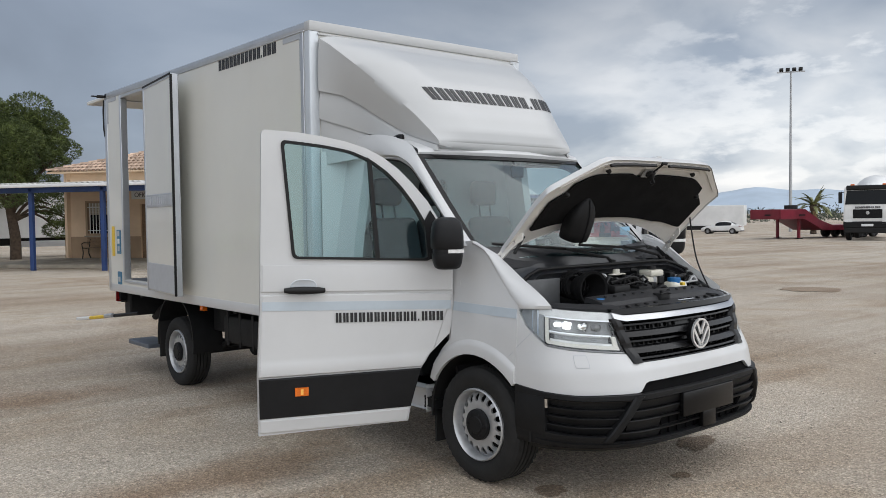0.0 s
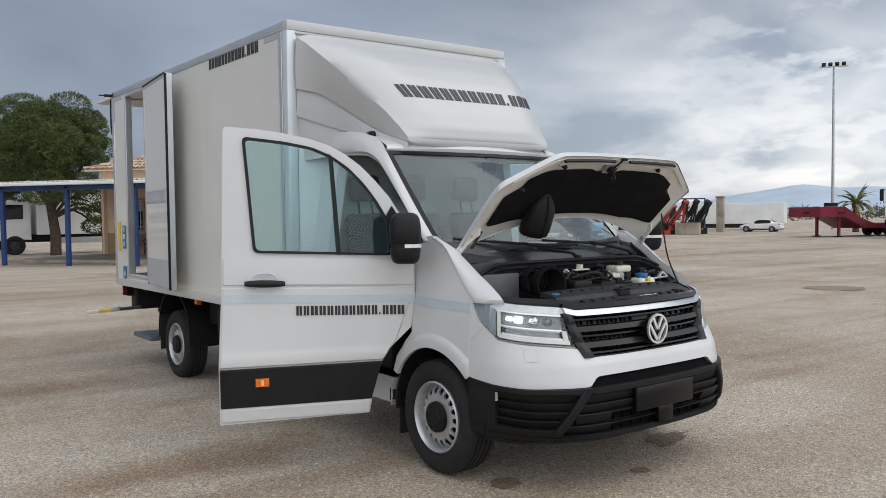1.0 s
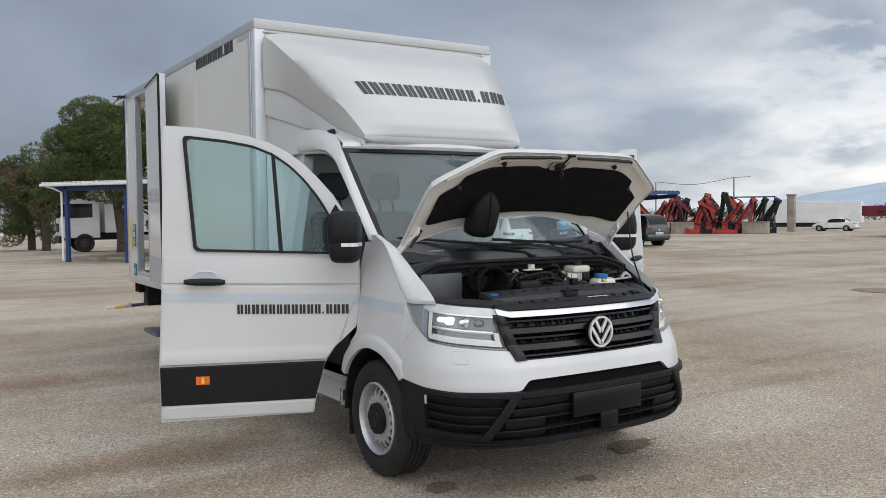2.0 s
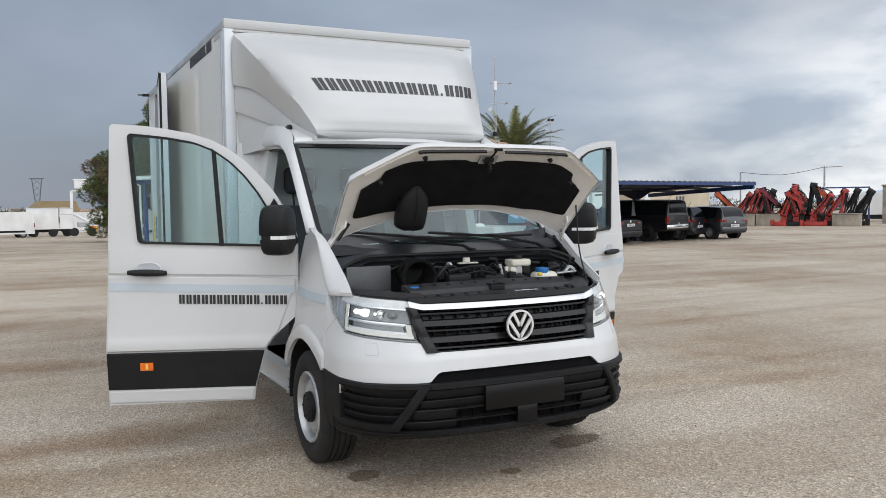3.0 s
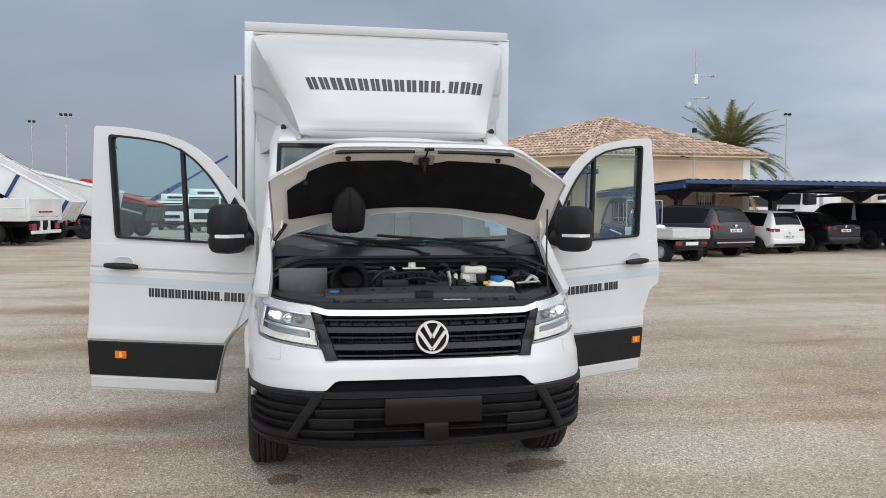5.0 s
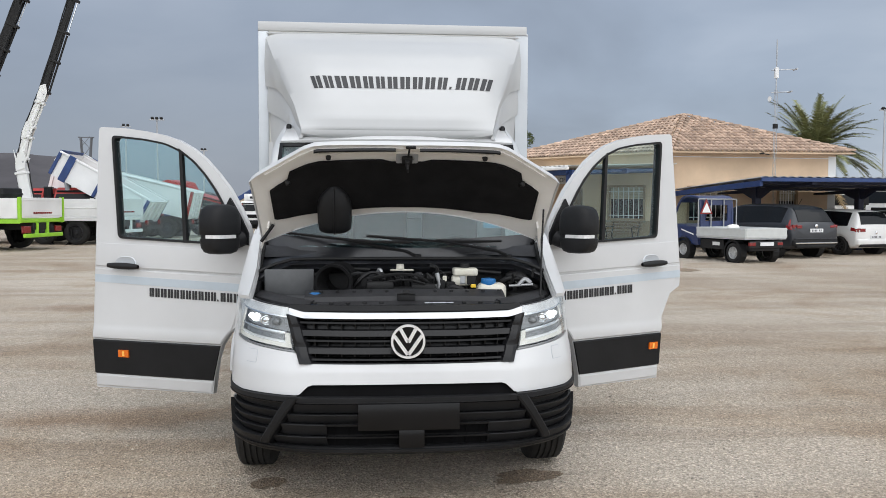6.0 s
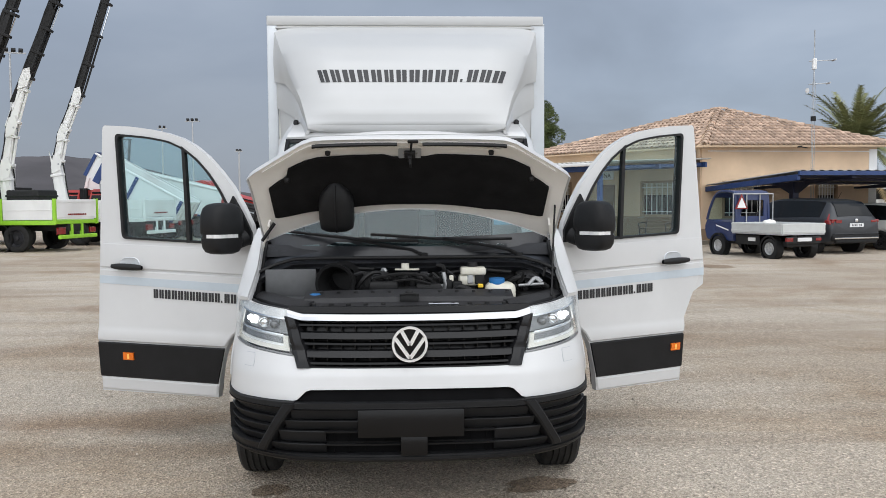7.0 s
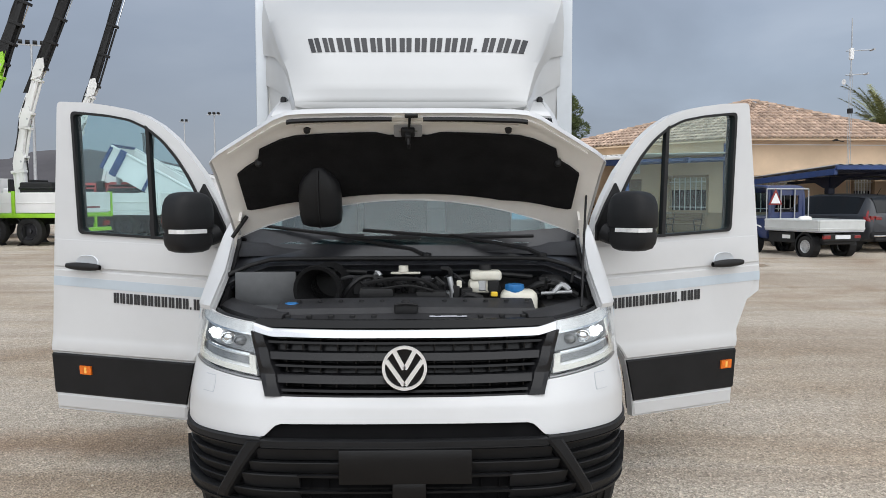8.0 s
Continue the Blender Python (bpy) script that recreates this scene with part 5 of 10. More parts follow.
for sg in (-1, 1):
    rows_o, rows_i = [], []
    ths = [radians(41 + k * (150 - 41) / 72) for k in range(73)]
    for step, f in ((0, 0), (.05, 0), (.068, 0), (.078, 0), (.088, 0), (.088, .12), (.088, .3), (.088, .55), (.088, .8), (.088, 1.0)):
        ro, ri = [], []
        for th in ths:
            R = max(fen_out(th) or AR + .05, AR + .02)
            r = min(AR + step + max(0, R - AR - .088) * f, R)
            y, z = AX - r * math.cos(th), AZ + r * math.sin(th)
            x = fender_x(y, z) + lerp_table([(0, .013), (.05, .017), (.068, .014), (.078, .006), (.088, 0)], step)
            ro.append(Vector((sg * x, y, z)))
            ri.append(Vector((sg * (x - .025), y, z)))
        rows_o.append(ro)
        rows_i.append(ri)
    fen = part("fender", shell(B(), rows_o, rows_i), WHITE, truck, smooth=28)
    # shoulder that turns in towards the engine bay
    ro, ri = [], []
    for (y, z), (xi, yi, zi) in (((.572, 1.104), (.877, .392, 1.106)), ((.580, 1.112), (.872, .44, 1.140)), ((.64, 1.162), (.866, .53, 1.195)), ((.72, 1.242), (.863, .63, 1.250)),
                                 ((.78, 1.30), (.866, .72, 1.312)), ((.86, 1.38), (.872, .84, 1.392)), ((.90, 1.415), (.874, .92, 1.424)), ((1.0, 1.462), (.872, 1.05, 1.455))):
        x = fender_x(y, z)
        a, b = Vector((sg * (x + .002), y, z)), Vector((sg * xi, yi, zi))
        row = [a] + [a.lerp(b, q) + Vector((sg * .020, -.010, 0)) * math.sin(math.pi * q ** .75) for q in (.1, .22, .36, .52, .7, .86)] + [b, b + Vector((-sg * .006, .004, -.03))]
        ro.append(row)
        ri.append([p - Vector((sg * .006, 0, .02)) for p in row])
    part("shoulder", shell(B(), ro, ri), WHITE, fen, smooth=55)
    # joint between nose panel and fender
    line = [front_out(sg * (5.75 + 1.25 * k / 8), .965 - .125 * k / 8, -.0005) for k in range(9)] + [Vector((sg * (fender_x(y, z) - .0005), y, z)) for y, z in ((.592, .828), (.615, .806))]
    part("panel_joint", tube(B(), line, .0022, 5), GREYTAPE, fen)
    # arch liner
    o, i = [], []
    for th in [radians(-4 + k * 188 / 24) for k in range(25)]:
        o.append([Vector((sg * x, AX - .43 * math.cos(th), AZ + .43 * math.sin(th))) for x in (.985, .62)])
        i.append([Vector((sg * x, AX - .445 * math.cos(th), AZ + .445 * math.sin(th))) for x in (.985, .62)])
    part("arch_liner", shell(B(), o, i), UNDER, fen, smooth=40)
    bm = box(B(), sg * .68, sg * .95, 1.33, 1.345, .16, .56, .004)
    part("mud_flap", bm, RUBBER, fen)
    # side stripe that goes on from the door
    o, i = [], []
    for z in (1.00, 1.055):
        o.append([Vector((sg * (fender_x(y, z + dz) + .004), y, z + dz)) for y, dz in ((.575, .026), (.75, .030), (.95, .033), (1.118, .035))])
        i.append([Vector((sg * (fender_x(y, z + dz) - .004), y, z + dz)) for y, dz in ((.575, .026), (.75, .030), (.95, .033), (1.118, .035))])
    part("stripe", shell(B(), o, i), STRIPE, fen)


# --- wheels ---
def wheel(parent, x, y, out, low=0.0):
    """A van wheel with its axle along x; out is the side that faces away."""
    m = pose(x, y, .352 - low, 0, 0, 0 if out > 0 else 180)
    w = .112
    prof = [(-w * .8, .215), (-w, .25), (-w * 1.04, .30), (-w * .93, .335), (-w * .78, .350)]
    for k, c in enumerate((-.052, -.018, .018, .052)):
        prof += [(c - .006, .353), (c - .004, .343), (c + .004, .343), (c + .006, .353)]
    prof += [(w * .78, .350), (w * .93, .335), (w * 1.04, .30), (w, .25), (w * .8, .215)]
    bm = lathe(B(), prof, m, 96, False)
    mi = m.inverted()
    for v in bm.verts:  # cut shallow cross grooves into the tread shoulders
        p = mi @ v.co
        r = math.hypot(p.y, p.z)
        if abs(p.x) > .06 and r > .325 and int(round(math.atan2(p.z, p.y) / math.tau * 96)) % 2:
            p.y, p.z = p.y * (1 - .006 / r), p.z * (1 - .006 / r)
            v.co = m @ p
    wh = part("wheel", bm, RUBBER, parent, "wheel with black tyre and silver steel rim", smooth=30)
    bm = lathe(B(), [(-.09, .225), (.080, .222), (.106, .222), (.113, .214), (.104, .206), (.075, .199), (.046, .195), (.044, .21)], m, 48, False)
    part("rim", bm, STEEL, wh, smooth=40)
    part("brake_disc", lathe(B(), [(-.06, .185), (-.005, .185), (.0, 0)], m, 32, False), UNDER, wh, smooth=40)
    holes = [circle(.163 * math.cos(a), .163 * math.sin(a), .0175, 12, .024, a) for a in [k * math.tau / 18 for k in range(18)]]

    def put(u, v, d):
        r = math.hypot(u, v)
        dish = lerp_table([(0, .102), (.085, .102), (.10, .094), (.135, .088), (.163, .083), (.185, .062), (.2, .045)], r)
        return m @ Vector((dish - d, u, v))
    rings = [circle(0, 0, .196, 48)]
    bm = slab(B(), rings[0], holes, put, .012)
    part("rim_disc", bm, STEEL, wh, smooth=25)
    bm = lathe(B(), [(.09, .096), (.112, .094), (.118, .085), (.118, .055), (.124, .050), (.124, .0)], m, 32, False)
    for k in range(6):
        a = k * math.tau / 6
        lathe(bm, [(.10, .010), (.122, .009), (.125, .005), (.125, 0)], m @ pose(0, .072 * math.cos(a), .072 * math.sin(a)), 8, False)
    part("hub_cap", bm, BLACK, wh, smooth=35)
    return wh


for x, y, o in ((-.885, .90, -1), (.885, .90, 1), (-.875, 5.44, -1), (.875, 5.44, 1)):
    wheel(truck, x, y, o, .078 if y > 3 else 0)

# --- cab shell ---
WS = [  # windscreen half outline, bottom to top: side x, side y, z, middle y
    (1.36, .862, 1.00, .72), (1.44, .856, 1.074, .79), (1.62, .845, 1.254, 1.00), (1.80, .835, 1.428, 1.235), (1.95, .832, 1.565, 1.43), (2.045, .830, 1.652, 1.57)]


def ws_row(k, grow=0.0, off=0.0):
    z, x, ys, ym = WS[k]
    n = 16
    return [Vector(((x + grow) * f, ym + (ys - ym) * abs(f) ** 2.2 + off * .64, z + off * .77)) for f in [(-1 + 2 * i / n) for i in range(n + 1)]]


o = [ws_row(k, 0, .004) for k in range(len(WS))]
i = [ws_row(k, 0, -.004) for k in range(len(WS))]
screen = part("windscreen", shell(B(), o, i), SCREEN, truck, "rain-spotted windscreen", smooth=60)
screen.visible_shadow = False
o = [[a.lerp(b, f) + Vector((0, -.004, .004)) for a, b in zip(ws_row(5, 0, .004), ws_row(4, 0, .004))] for f in (0, .14, .28)]
part("top_border", shell(B(), o, [[p + Vector((0, .004, -.005)) for p in r] for r in o]), GLOSSBLACK, screen, smooth=50)
for sg in (-1, 1):
    # black glass border and the white A pillar
    o, i = [], []
    for z, x, ys, ym in WS:
        o.append([Vector((sg * (x - .024), ys - .022, z + .006)), Vector((sg * (x + .004), ys - .002, z + .006))])
        i.append([Vector((sg * (x - .024), ys - .014, z - .004)), Vector((sg * (x + .004), ys + .006, z - .004))])
    part("screen_border", shell(B(), o, i), GLOSSBLACK, screen, smooth=50)
    # pillar and roof rail: one pressing from the fender up over the door opening
    inner_edge = catmull([(.876, 1.01, 1.420), (.868, 1.06, 1.45), (.848, 1.25, 1.62), (.838, 1.425, 1.80), (.834, 1.56, 1.95), (.828, 1.65, 2.045), (.808, 1.74, 2.115), (.802, 1.88, 2.175), (.825, 2.04, 2.210), (.842, 2.2, 2.222), (.85, 2.52, 2.226)], 44)
    outer_edge = catmull([(.925, 1.09, 1.435), (.921, 1.14, 1.49), (.911, 1.275, 1.62), (.903, 1.37, 1.71), (.895, 1.475, 1.81), (.890, 1.57, 1.90), (.888, 1.65, 1.975), (.887, 1.74, 2.025), (.886, 1.85, 2.055), (.884, 2.1, 2.072), (.880, 2.52, 2.078)], 44)
    o, i = [], []
    for e, f in zip(inner_edge, outer_edge):
        bulge = Vector((.008, -.004, .007))
        row = [e + Vector((.004, -.006, .002)), e.lerp(f, .25) + bulge * .8, e.lerp(f, .5) + bulge, e.lerp(f, .78) + bulge * .75, f, f + Vector((-.012, .012, -.012)), f + Vector((-.06, .015, -.012))]
        o.append([Vector((sg * p.x, p.y, p.z)) for p in row])
        i.append([Vector((sg * (p.x - .02), p.y + .012, p.z - .02)) for p in row])
    part("a_pillar", shell(B(), o, i), WHITE, truck, "white pillar and roof rail", smooth=50)
    bm = tube(B(), [Vector((sg * (f.x - .045), f.y + .022, f.z - .028)) for f in outer_edge], .016, 6)
    part("door_seal", bm, SEAL, truck, smooth=60)
    # sill, B pillar, roof rail
    bm = box(B(), sg * .70, sg * .965, 1.40, 2.50, .36, .50, .02)
    part("door_sill", bm, WHITE, truck, smooth=40)
    bm = box(B(), sg * .66, sg * .93, 1.34, 2.36, .44, .47, .01)
    box(bm, sg * .60, sg * .97, 1.30, 1.42, .38, .44, .01)
    part("step", bm, BLACK, truck, smooth=40)
    o, i = [], []
    for z, x in ((.44, .975), (.8, .985), (1.2, .98), (1.45, .95), (1.9, .875), (2.12, .84)):
        o.append([Vector((sg * x, y, z)) for y in (2.24, 2.30, 2.44, 2.50)])
        i.append([Vector((sg * (x - .08), y, z)) for y in (2.24, 2.30, 2.44, 2.50)])
    part("b_pillar", shell(B(), o, i), WHITE, truck, smooth=50)
    # quarter panel that closes the cab towards the box
    o, i = [], []
    for z, x in ((1.0, .985), (1.2, .98), (1.45, .95), (1.9, .875), (2.12, .84)):
        o.append([Vector((sg * x, 2.47, z)), Vector((sg * (x * .6 + .41), 2.525, z)), Vector((sg * 1.02, 2.57, z))])
        i.append([p + Vector((-sg * .03, .006, 0)) for p in o[-1]])
    part("quarter_panel", shell(B(), o, i), WHITE, truck, smooth=60)
    # front door post inside the opening
    o, i = [], []
    for z, x in ((.82, .965), (.9, .965), (1.2, .955), (1.42, .90)):
        o.append([Vector((sg * x, y, z)) for y in (1.08, 1.18)])
        i.append([Vector((sg * (x - .12), y, z)) for y in (1.08, 1.18)])
    part("hinge_post", shell(B(), o, i), WHITE, truck, smooth=50)
# roof with the edges rolled down to the door tops
o, i = [], []
for y, z, w in ((1.652, 2.046, .830), (1.644, 2.064, .826), (1.658, 2.088, .818), (1.70, 2.105, .812), (1.76, 2.130, .806), (1.88, 2.176, .802), (2.04, 2.211, .825), (2.2, 2.223, .842), (2.5, 2.227, .85)):
    row = [Vector((w * f, y - .085 * (1 - f * f) * max(0, 1 - max(0, y - 1.655) * 3), z + .012 * (1 - f * f))) for f in [-1 + 2 * k / 20 for k in range(21)]]
    o.append(row)
    i.append([p - Vector((p.x * .03, -.01, .025)) for p in row])
part("cab_roof", shell(B(), o, i), WHITE, truck, smooth=50)
bm = box(B(), -.93, .93, 2.46, 2.50, .45, 1.50, .01)
box(bm, -.84, .84, 2.44, 2.50, 1.50, 2.16, .01)
part("cab_back_wall", bm, material("grey_cab_lining", (0.46, 0.47, 0.47), 0.8, vary=0.1, scale=3), truck)
bm = box(B(), -.90, .90, 1.05, 2.46, .44, .50, .01)
part("cab_floor", bm, UNDER, truck)
bm = B()
o, i = [], []
for y, z in ((1.66, 2.03), (1.75, 2.06), (2.0, 2.11), (2.44, 2.13)):
    o.append([Vector((f * .80, y, z)) for f in (-1, -.5, 0, .5, 1)])
    i.append([Vector((f * .80, y, z + .015)) for f in (-1, -.5, 0, .5, 1)])
part("headliner", shell(bm, o, i), material("pale_headliner", (0.55, 0.55, 0.53), 0.9, vary=0.05, scale=4), truck)
for sg in (-1, 1):
    bm = B()
    rows = [[Vector((sg * (.790 + w * math.cos(q)), y, 2.186 + h * math.sin(q))) for q in [k * math.pi / 8 for k in range(9)]] for y, w, h in ((1.86, .010, .014), (1.864, .018, .020), (1.90, .021, .023), (1.94, .019, .018), (1.97, .010, .008))]
    rows2 = [[p - Vector((0, 0, .04)) for p in r] for r in rows]
    shell(bm, rows, rows2)
    part("marker_light", bm, GLOSSBLACK, truck, "small black roof marker lamp", smooth=40)

# --- air deflector on the cab roof ---
# rows from the lip to the top: y of the middle, z, half width at the hard crease, y of the crease
FA = [(1.575, 2.125, .675, 1.595), (1.565, 2.150, .680, 1.600), (1.575, 2.225, .704, 1.665), (1.64, 2.34, .744, 1.775), (1.73, 2.46, .804, 1.905), (1.85, 2.60, .872, 2.065), (2.02, 2.745, .940, 2.24), (2.24, 2.875, .997, 2.41), (2.50, 2.985, 1.033, 2.545)]


def fa(u, k, off=0.0):
    """A place on the deflector's front face: u across from -1 to 1, k from 0 at the lip to 1 at the top."""
    q = k * (len(FA) - 1)
    a = min(int(q), len(FA) - 2)
    y, z, w, ye = (FA[a][c] + (FA[a + 1][c] - FA[a][c]) * (q - a) for c in range(4))
    swept = max(0, (abs(u) - .55) / .45) ** 2.1
    fold = .006 * math.exp(-((abs(u) - .66) / .05) ** 2) * math.sin(math.pi * min(1, max(0, (k - .5) / .5)))
    drop = .025 * max(0, (abs(u) - .9) / .1) ** 2 * max(0, (k - .9) / .1)
    return Vector((u * w, y + (ye - y) * swept, z - drop)) + Vector((0, -.72, .69)) * (off + fold)


rows = [[fa(-1 + 2 * c / 36, k / 32) for c in range(37)] for k in range(33)]
inner = [[fa(-1 + 2 * c / 36, k / 32, -.03) for c in range(37)] for k in range(33)]
fairing = part("air_deflector", shell(B(), rows, inner), FAIRING, truck, "white roof air deflector with black lettering", smooth=50)
for sg in (-1, 1):
    lower = [(1.605, 2.12, .682), (1.74, 2.160, .703), (1.872, 2.205, .735), (2.109, 2.342, .80), (2.27, 2.45, .865), (2.40, 2.53, .935), (2.555, 2.572, 1.04)]
    waist = [(1.605, 2.080, .70), (1.75, 2.110, .745), (1.88, 2.163, .775), (2.05, 2.203, .80), (2.25, 2.243, .835), (2.42, 2.31, .93), (2.564, 2.366, 1.03)]
    o, i = [], []
    for j in range(7):
        f = j / 6
        ro, ri = [], []
        for k in range(25):
            q = k / 24
            up = fa(sg, q)
            lo_q = q * (len(lower) - 1)
            a = min(int(lo_q), len(lower) - 2)
            ly, lz, lx = (lower[a][c] + (lower[a + 1][c] - lower[a][c]) * (lo_q - a) for c in range(3))
            p = up.lerp(Vector((sg * lx, ly, lz)), f)
            bulge = .010 * math.sin(math.pi * f) * q
            ro.append(p + Vector((sg * bulge, 0, 0)))
            ri.append(p + Vector((sg * (bulge - .03), 0.02, 0)))
        o.append(ro)
        i.append(ri)
    part("deflector_side", shell(B(), o, i), FAIRING, fairing, smooth=40)
    # recessed panels between the wing, the cab roof and the box

    def along(table, q):
        f = q * (len(table) - 1)
        k = min(int(f), len(table) - 2)
        y, z, x = (table[k][c] + (table[k + 1][c] - table[k][c]) * (f - k) for c in range(3))
        return Vector((sg * x, y, z))
    o, i = [], []
    for f in range(17):
        q = f / 16
        top, bot = along(lower, q) + Vector((-sg * .022, .01, .02)), along(waist, q) + Vector((-sg * .004, .01, 0))
        row = [top.lerp(bot, g / 6) + Vector((sg * .006 * math.sin(math.pi * g / 6), 0, 0)) for g in range(7)]
        o.append(row)
        i.append([p - Vector((sg * .025, 0, 0)) for p in row])
    part("filler_panel", shell(B(), o, i), FAIRING, fairing, smooth=40)
    o, i = [], []
    for f in range(13):
        q = .64 + .36 * f / 12
        top = along(waist, q) + Vector((-sg * .020, .012, .02))
        bot = Vector((sg * (.868 + .132 * f / 12), top.y + .02, 2.06 - .04 * f / 12))
        row = [top.lerp(bot, g / 6) for g in range(7)]
        o.append(row)
        i.append([p - Vector((sg * .025, 0, 0)) for p in row])
    part("corner_panel", shell(B(), o, i), FAIRING, fairing, smooth=40)
bm = B()
LIP = ((.004, .03), (.008, .012), (.005, -.012), (-.01, -.032))


def lip(u, d, dz, back=0.0):
    """The rolled lower edge, which dies out towards the corners."""
    k = 1 - abs(u) ** 5
    return fa(u, 0, d * k - back) + Vector((0, back, dz * (.25 + .75 * k)))


o = [[lip(-1 + 2 * c / 30, d, dz) for c in range(31)] for d, dz in LIP]
i = [[lip(-1 + 2 * c / 30, d, dz, .02) for c in range(31)] for d, dz in LIP]
part("deflector_lip", shell(bm, o, i), FAIRING, fairing, smooth=50)


# lettering is the operator's name: plain bars, one pair for each character
WIDTHS = [.85, .8, 1.05, .95, .9, .8, .9, .9, .9, .9, .85, .35, .9, .95, 1.05]


def lettering(parent, put, height, total, label="black block lettering"):
    """Rows of plain bars along put(u, v, d): u from 0 to total, v from 0 to height."""
    unit = total / (sum(WIDTHS) + .26 * 14)
    u, bm = 0.0, B()
    for w in WIDTHS:
        a, b = u, u + w * unit
        if w < .5:
            prism(bm, [(a, 0), (a + .22 * unit, 0), (a + .22 * unit, height * .22), (a, height * .22)], put, .002)
        else:
            for c, d in ((a, a + .43 * (b - a)), (b - .43 * (b - a), b)):
                prism(bm, [(c, 0), (d, 0), (d, height), (c, height)], put, .002)
        u = b + .26 * unit
    return part("lettering", bm, INK, parent, label)


lettering(fairing, lambda u, v, d: fa((-.605 + u) / .81, .490 + v * .98, .003 + d), .088, 1.295)

# --- box body ---
X0, X1, Y0, Y1, Z0, Z1 = -1.10, 1.10, 2.575, 7.09, .845, 3.092
bm = B()
slab(bm, [(Y0 + .05, Z0 + .04), (Y1 - .05, Z0 + .04), (Y1 - .05, Z1 - .06), (Y0 + .05, Z1 - .06)],
     [[(5.62, .965), (6.57, .965), (6.57, 2.985), (5.62, 2.985)]], lambda u, v, d: Vector((X0 + .004 + d, u, v)), .05)
body = part("cargo_box", bm, PANEL, truck, "white panelled cargo box, rear open")
bm = box(B(), X1 - .054, X1 - .004, Y0 + .05, Y1 - .05, Z0 + .04, Z1 - .06)
part("side_wall", bm, PANEL, body)
bm = box(B(), X0 + .06, X1 - .06, Y0 + .01, Y0 + .06, Z0 + .04, Z1 - .05)
part("front_wall", bm, PANEL, body)
bm = box(B(), X0 + .055, X1 - .055, Y0 + .06, Y1 - .04, Z1 - .065, Z1 - .012)
part("roof_panel", bm, PANEL, body)
bm = box(B(), X0 + .055, X1 - .055, Y0 + .06, Y1, Z0 + .035, .94)
part("load_floor", bm, material("dark_grey_load_floor", (0.09, 0.09, 0.095), 0.6, vary=0.2, scale=5, bump=0.2, bump_scale=120), body)
for sg in (-1, 1):
    bm = box(B(), sg * 1.10, sg * 1.035, Y0 + .075, Y1, Z1 - .062, Z1, .010, 2)
    box(bm, sg * 1.104, sg * 1.09, Y0 + .075, Y1, Z1 - .070, Z1 - .060, .003, 1)
    part("top_rail", bm, ALU, body, "grey aluminium top rail", smooth=40)
    bm = box(B(), sg * 1.10, sg * 1.02, Y0 + .075, Y1, Z0 - .03, Z0 + .06, .008, 2)
    part("bottom_rail", bm, WHITE, body, smooth=40)
    # front corner posts: rounded white profile with a groove
    bm = box(B(), sg * 1.10, sg * 1.015, Y0, Y0 + .085, Z0 - .03, Z1 - .07, .010, 2)
    part("corner_post", bm, LIGHTALU, body, smooth=50)
    bm = box(B(), sg * 1.106, sg * 1.096, Y0 + .085, Y0 + .13, Z0 + .06, Z1 - .08, .003, 1)
    part("corner_strip", bm, ALU, body, smooth=40)
    bm = box(B(), sg * 1.104, sg * 1.02, Y1 - .07, Y1, Z0, Z1 - .07, .008, 2)
    part("rear_post", bm, ALU, body, smooth=40)
bm = box(B(), -1.10, 1.10, Y0 - .004, Y0 + .08, Z1 - .075, Z1 + .002, .008, 2)
box(bm, -1.03, 1.03, Y0 - .008, Y0 + .02, Z1 - .10, Z1 - .085, .003, 1)
part("front_top_rail", bm, FAIRING, body, smooth=40)
bm = box(B(), -1.10, 1.10, Y1 - .07, Y1, Z1 - .075, Z1 + .002, .01, 2)
part("rear_top_rail", bm, ALU, body, smooth=40)
# opening frame and reflective corner tape on the visible side
bm = B()
for a, b, c, d in ((5.58, 5.625, .935, 3.015), (6.565, 6.61, .935, 3.015)):
    box(bm, -1.106, -1.03, a, b, c, d, .006, 1)
box(bm, -1.106, -1.03, 5.625, 6.565, 2.98, 3.015, .006, 1)
box(bm, -1.106, -1.03, 5.625, 6.565, .93, .96, .006, 1)
part("side_opening_frame", bm, ALU, body, smooth=40)
for ya, yb, za, zb in ((2.665, 2.72, 2.737, 3.018), (2.72, 2.968, 2.975, 3.018), (6.975, 7.03, 2.737, 3.018), (6.72, 6.975, 2.975, 3.018)):
    part("reflective_tape", box(B(), -1.1005, -1.094, ya, yb, za, zb), GREYTAPE, body)
lettering(body, lambda u, v, d: Vector((-1.0975 - d, 4.10 - u, 2.928 + v)), .090, 1.02)
NOTICE = material("blue_notice", (0.03, 0.16, 0.28), 0.4, vary=0.2, scale=30)
for z0, z1 in ((1.25, 1.52), (.905, 1.05)):
    notice = part("notice", box(B(), -1.106, -1.098, 6.67, 6.79, z0, z1, .004, 1), NOTICE, body, "blue information label")
    for k in range(int((z1 - z0) / .09)):
        part("pictogram", box(B(), -1.1085, -1.105, 6.70, 6.76, z0 + .03 + k * .085, z0 + .085 + k * .085), TRUCKWHITE if k % 2 else GREYTAPE, notice)
bm = box(B(), -1.104, -1.098, 6.87, 6.95, 1.22, 1.56, .002, 1)
part("yellow_notice", bm, YELLOW, body, "yellow warning label")
# side door folded flat against the wall, inner face outwards
DH = pose(-1.105, 5.66, 0, 0, 0, -6.5)


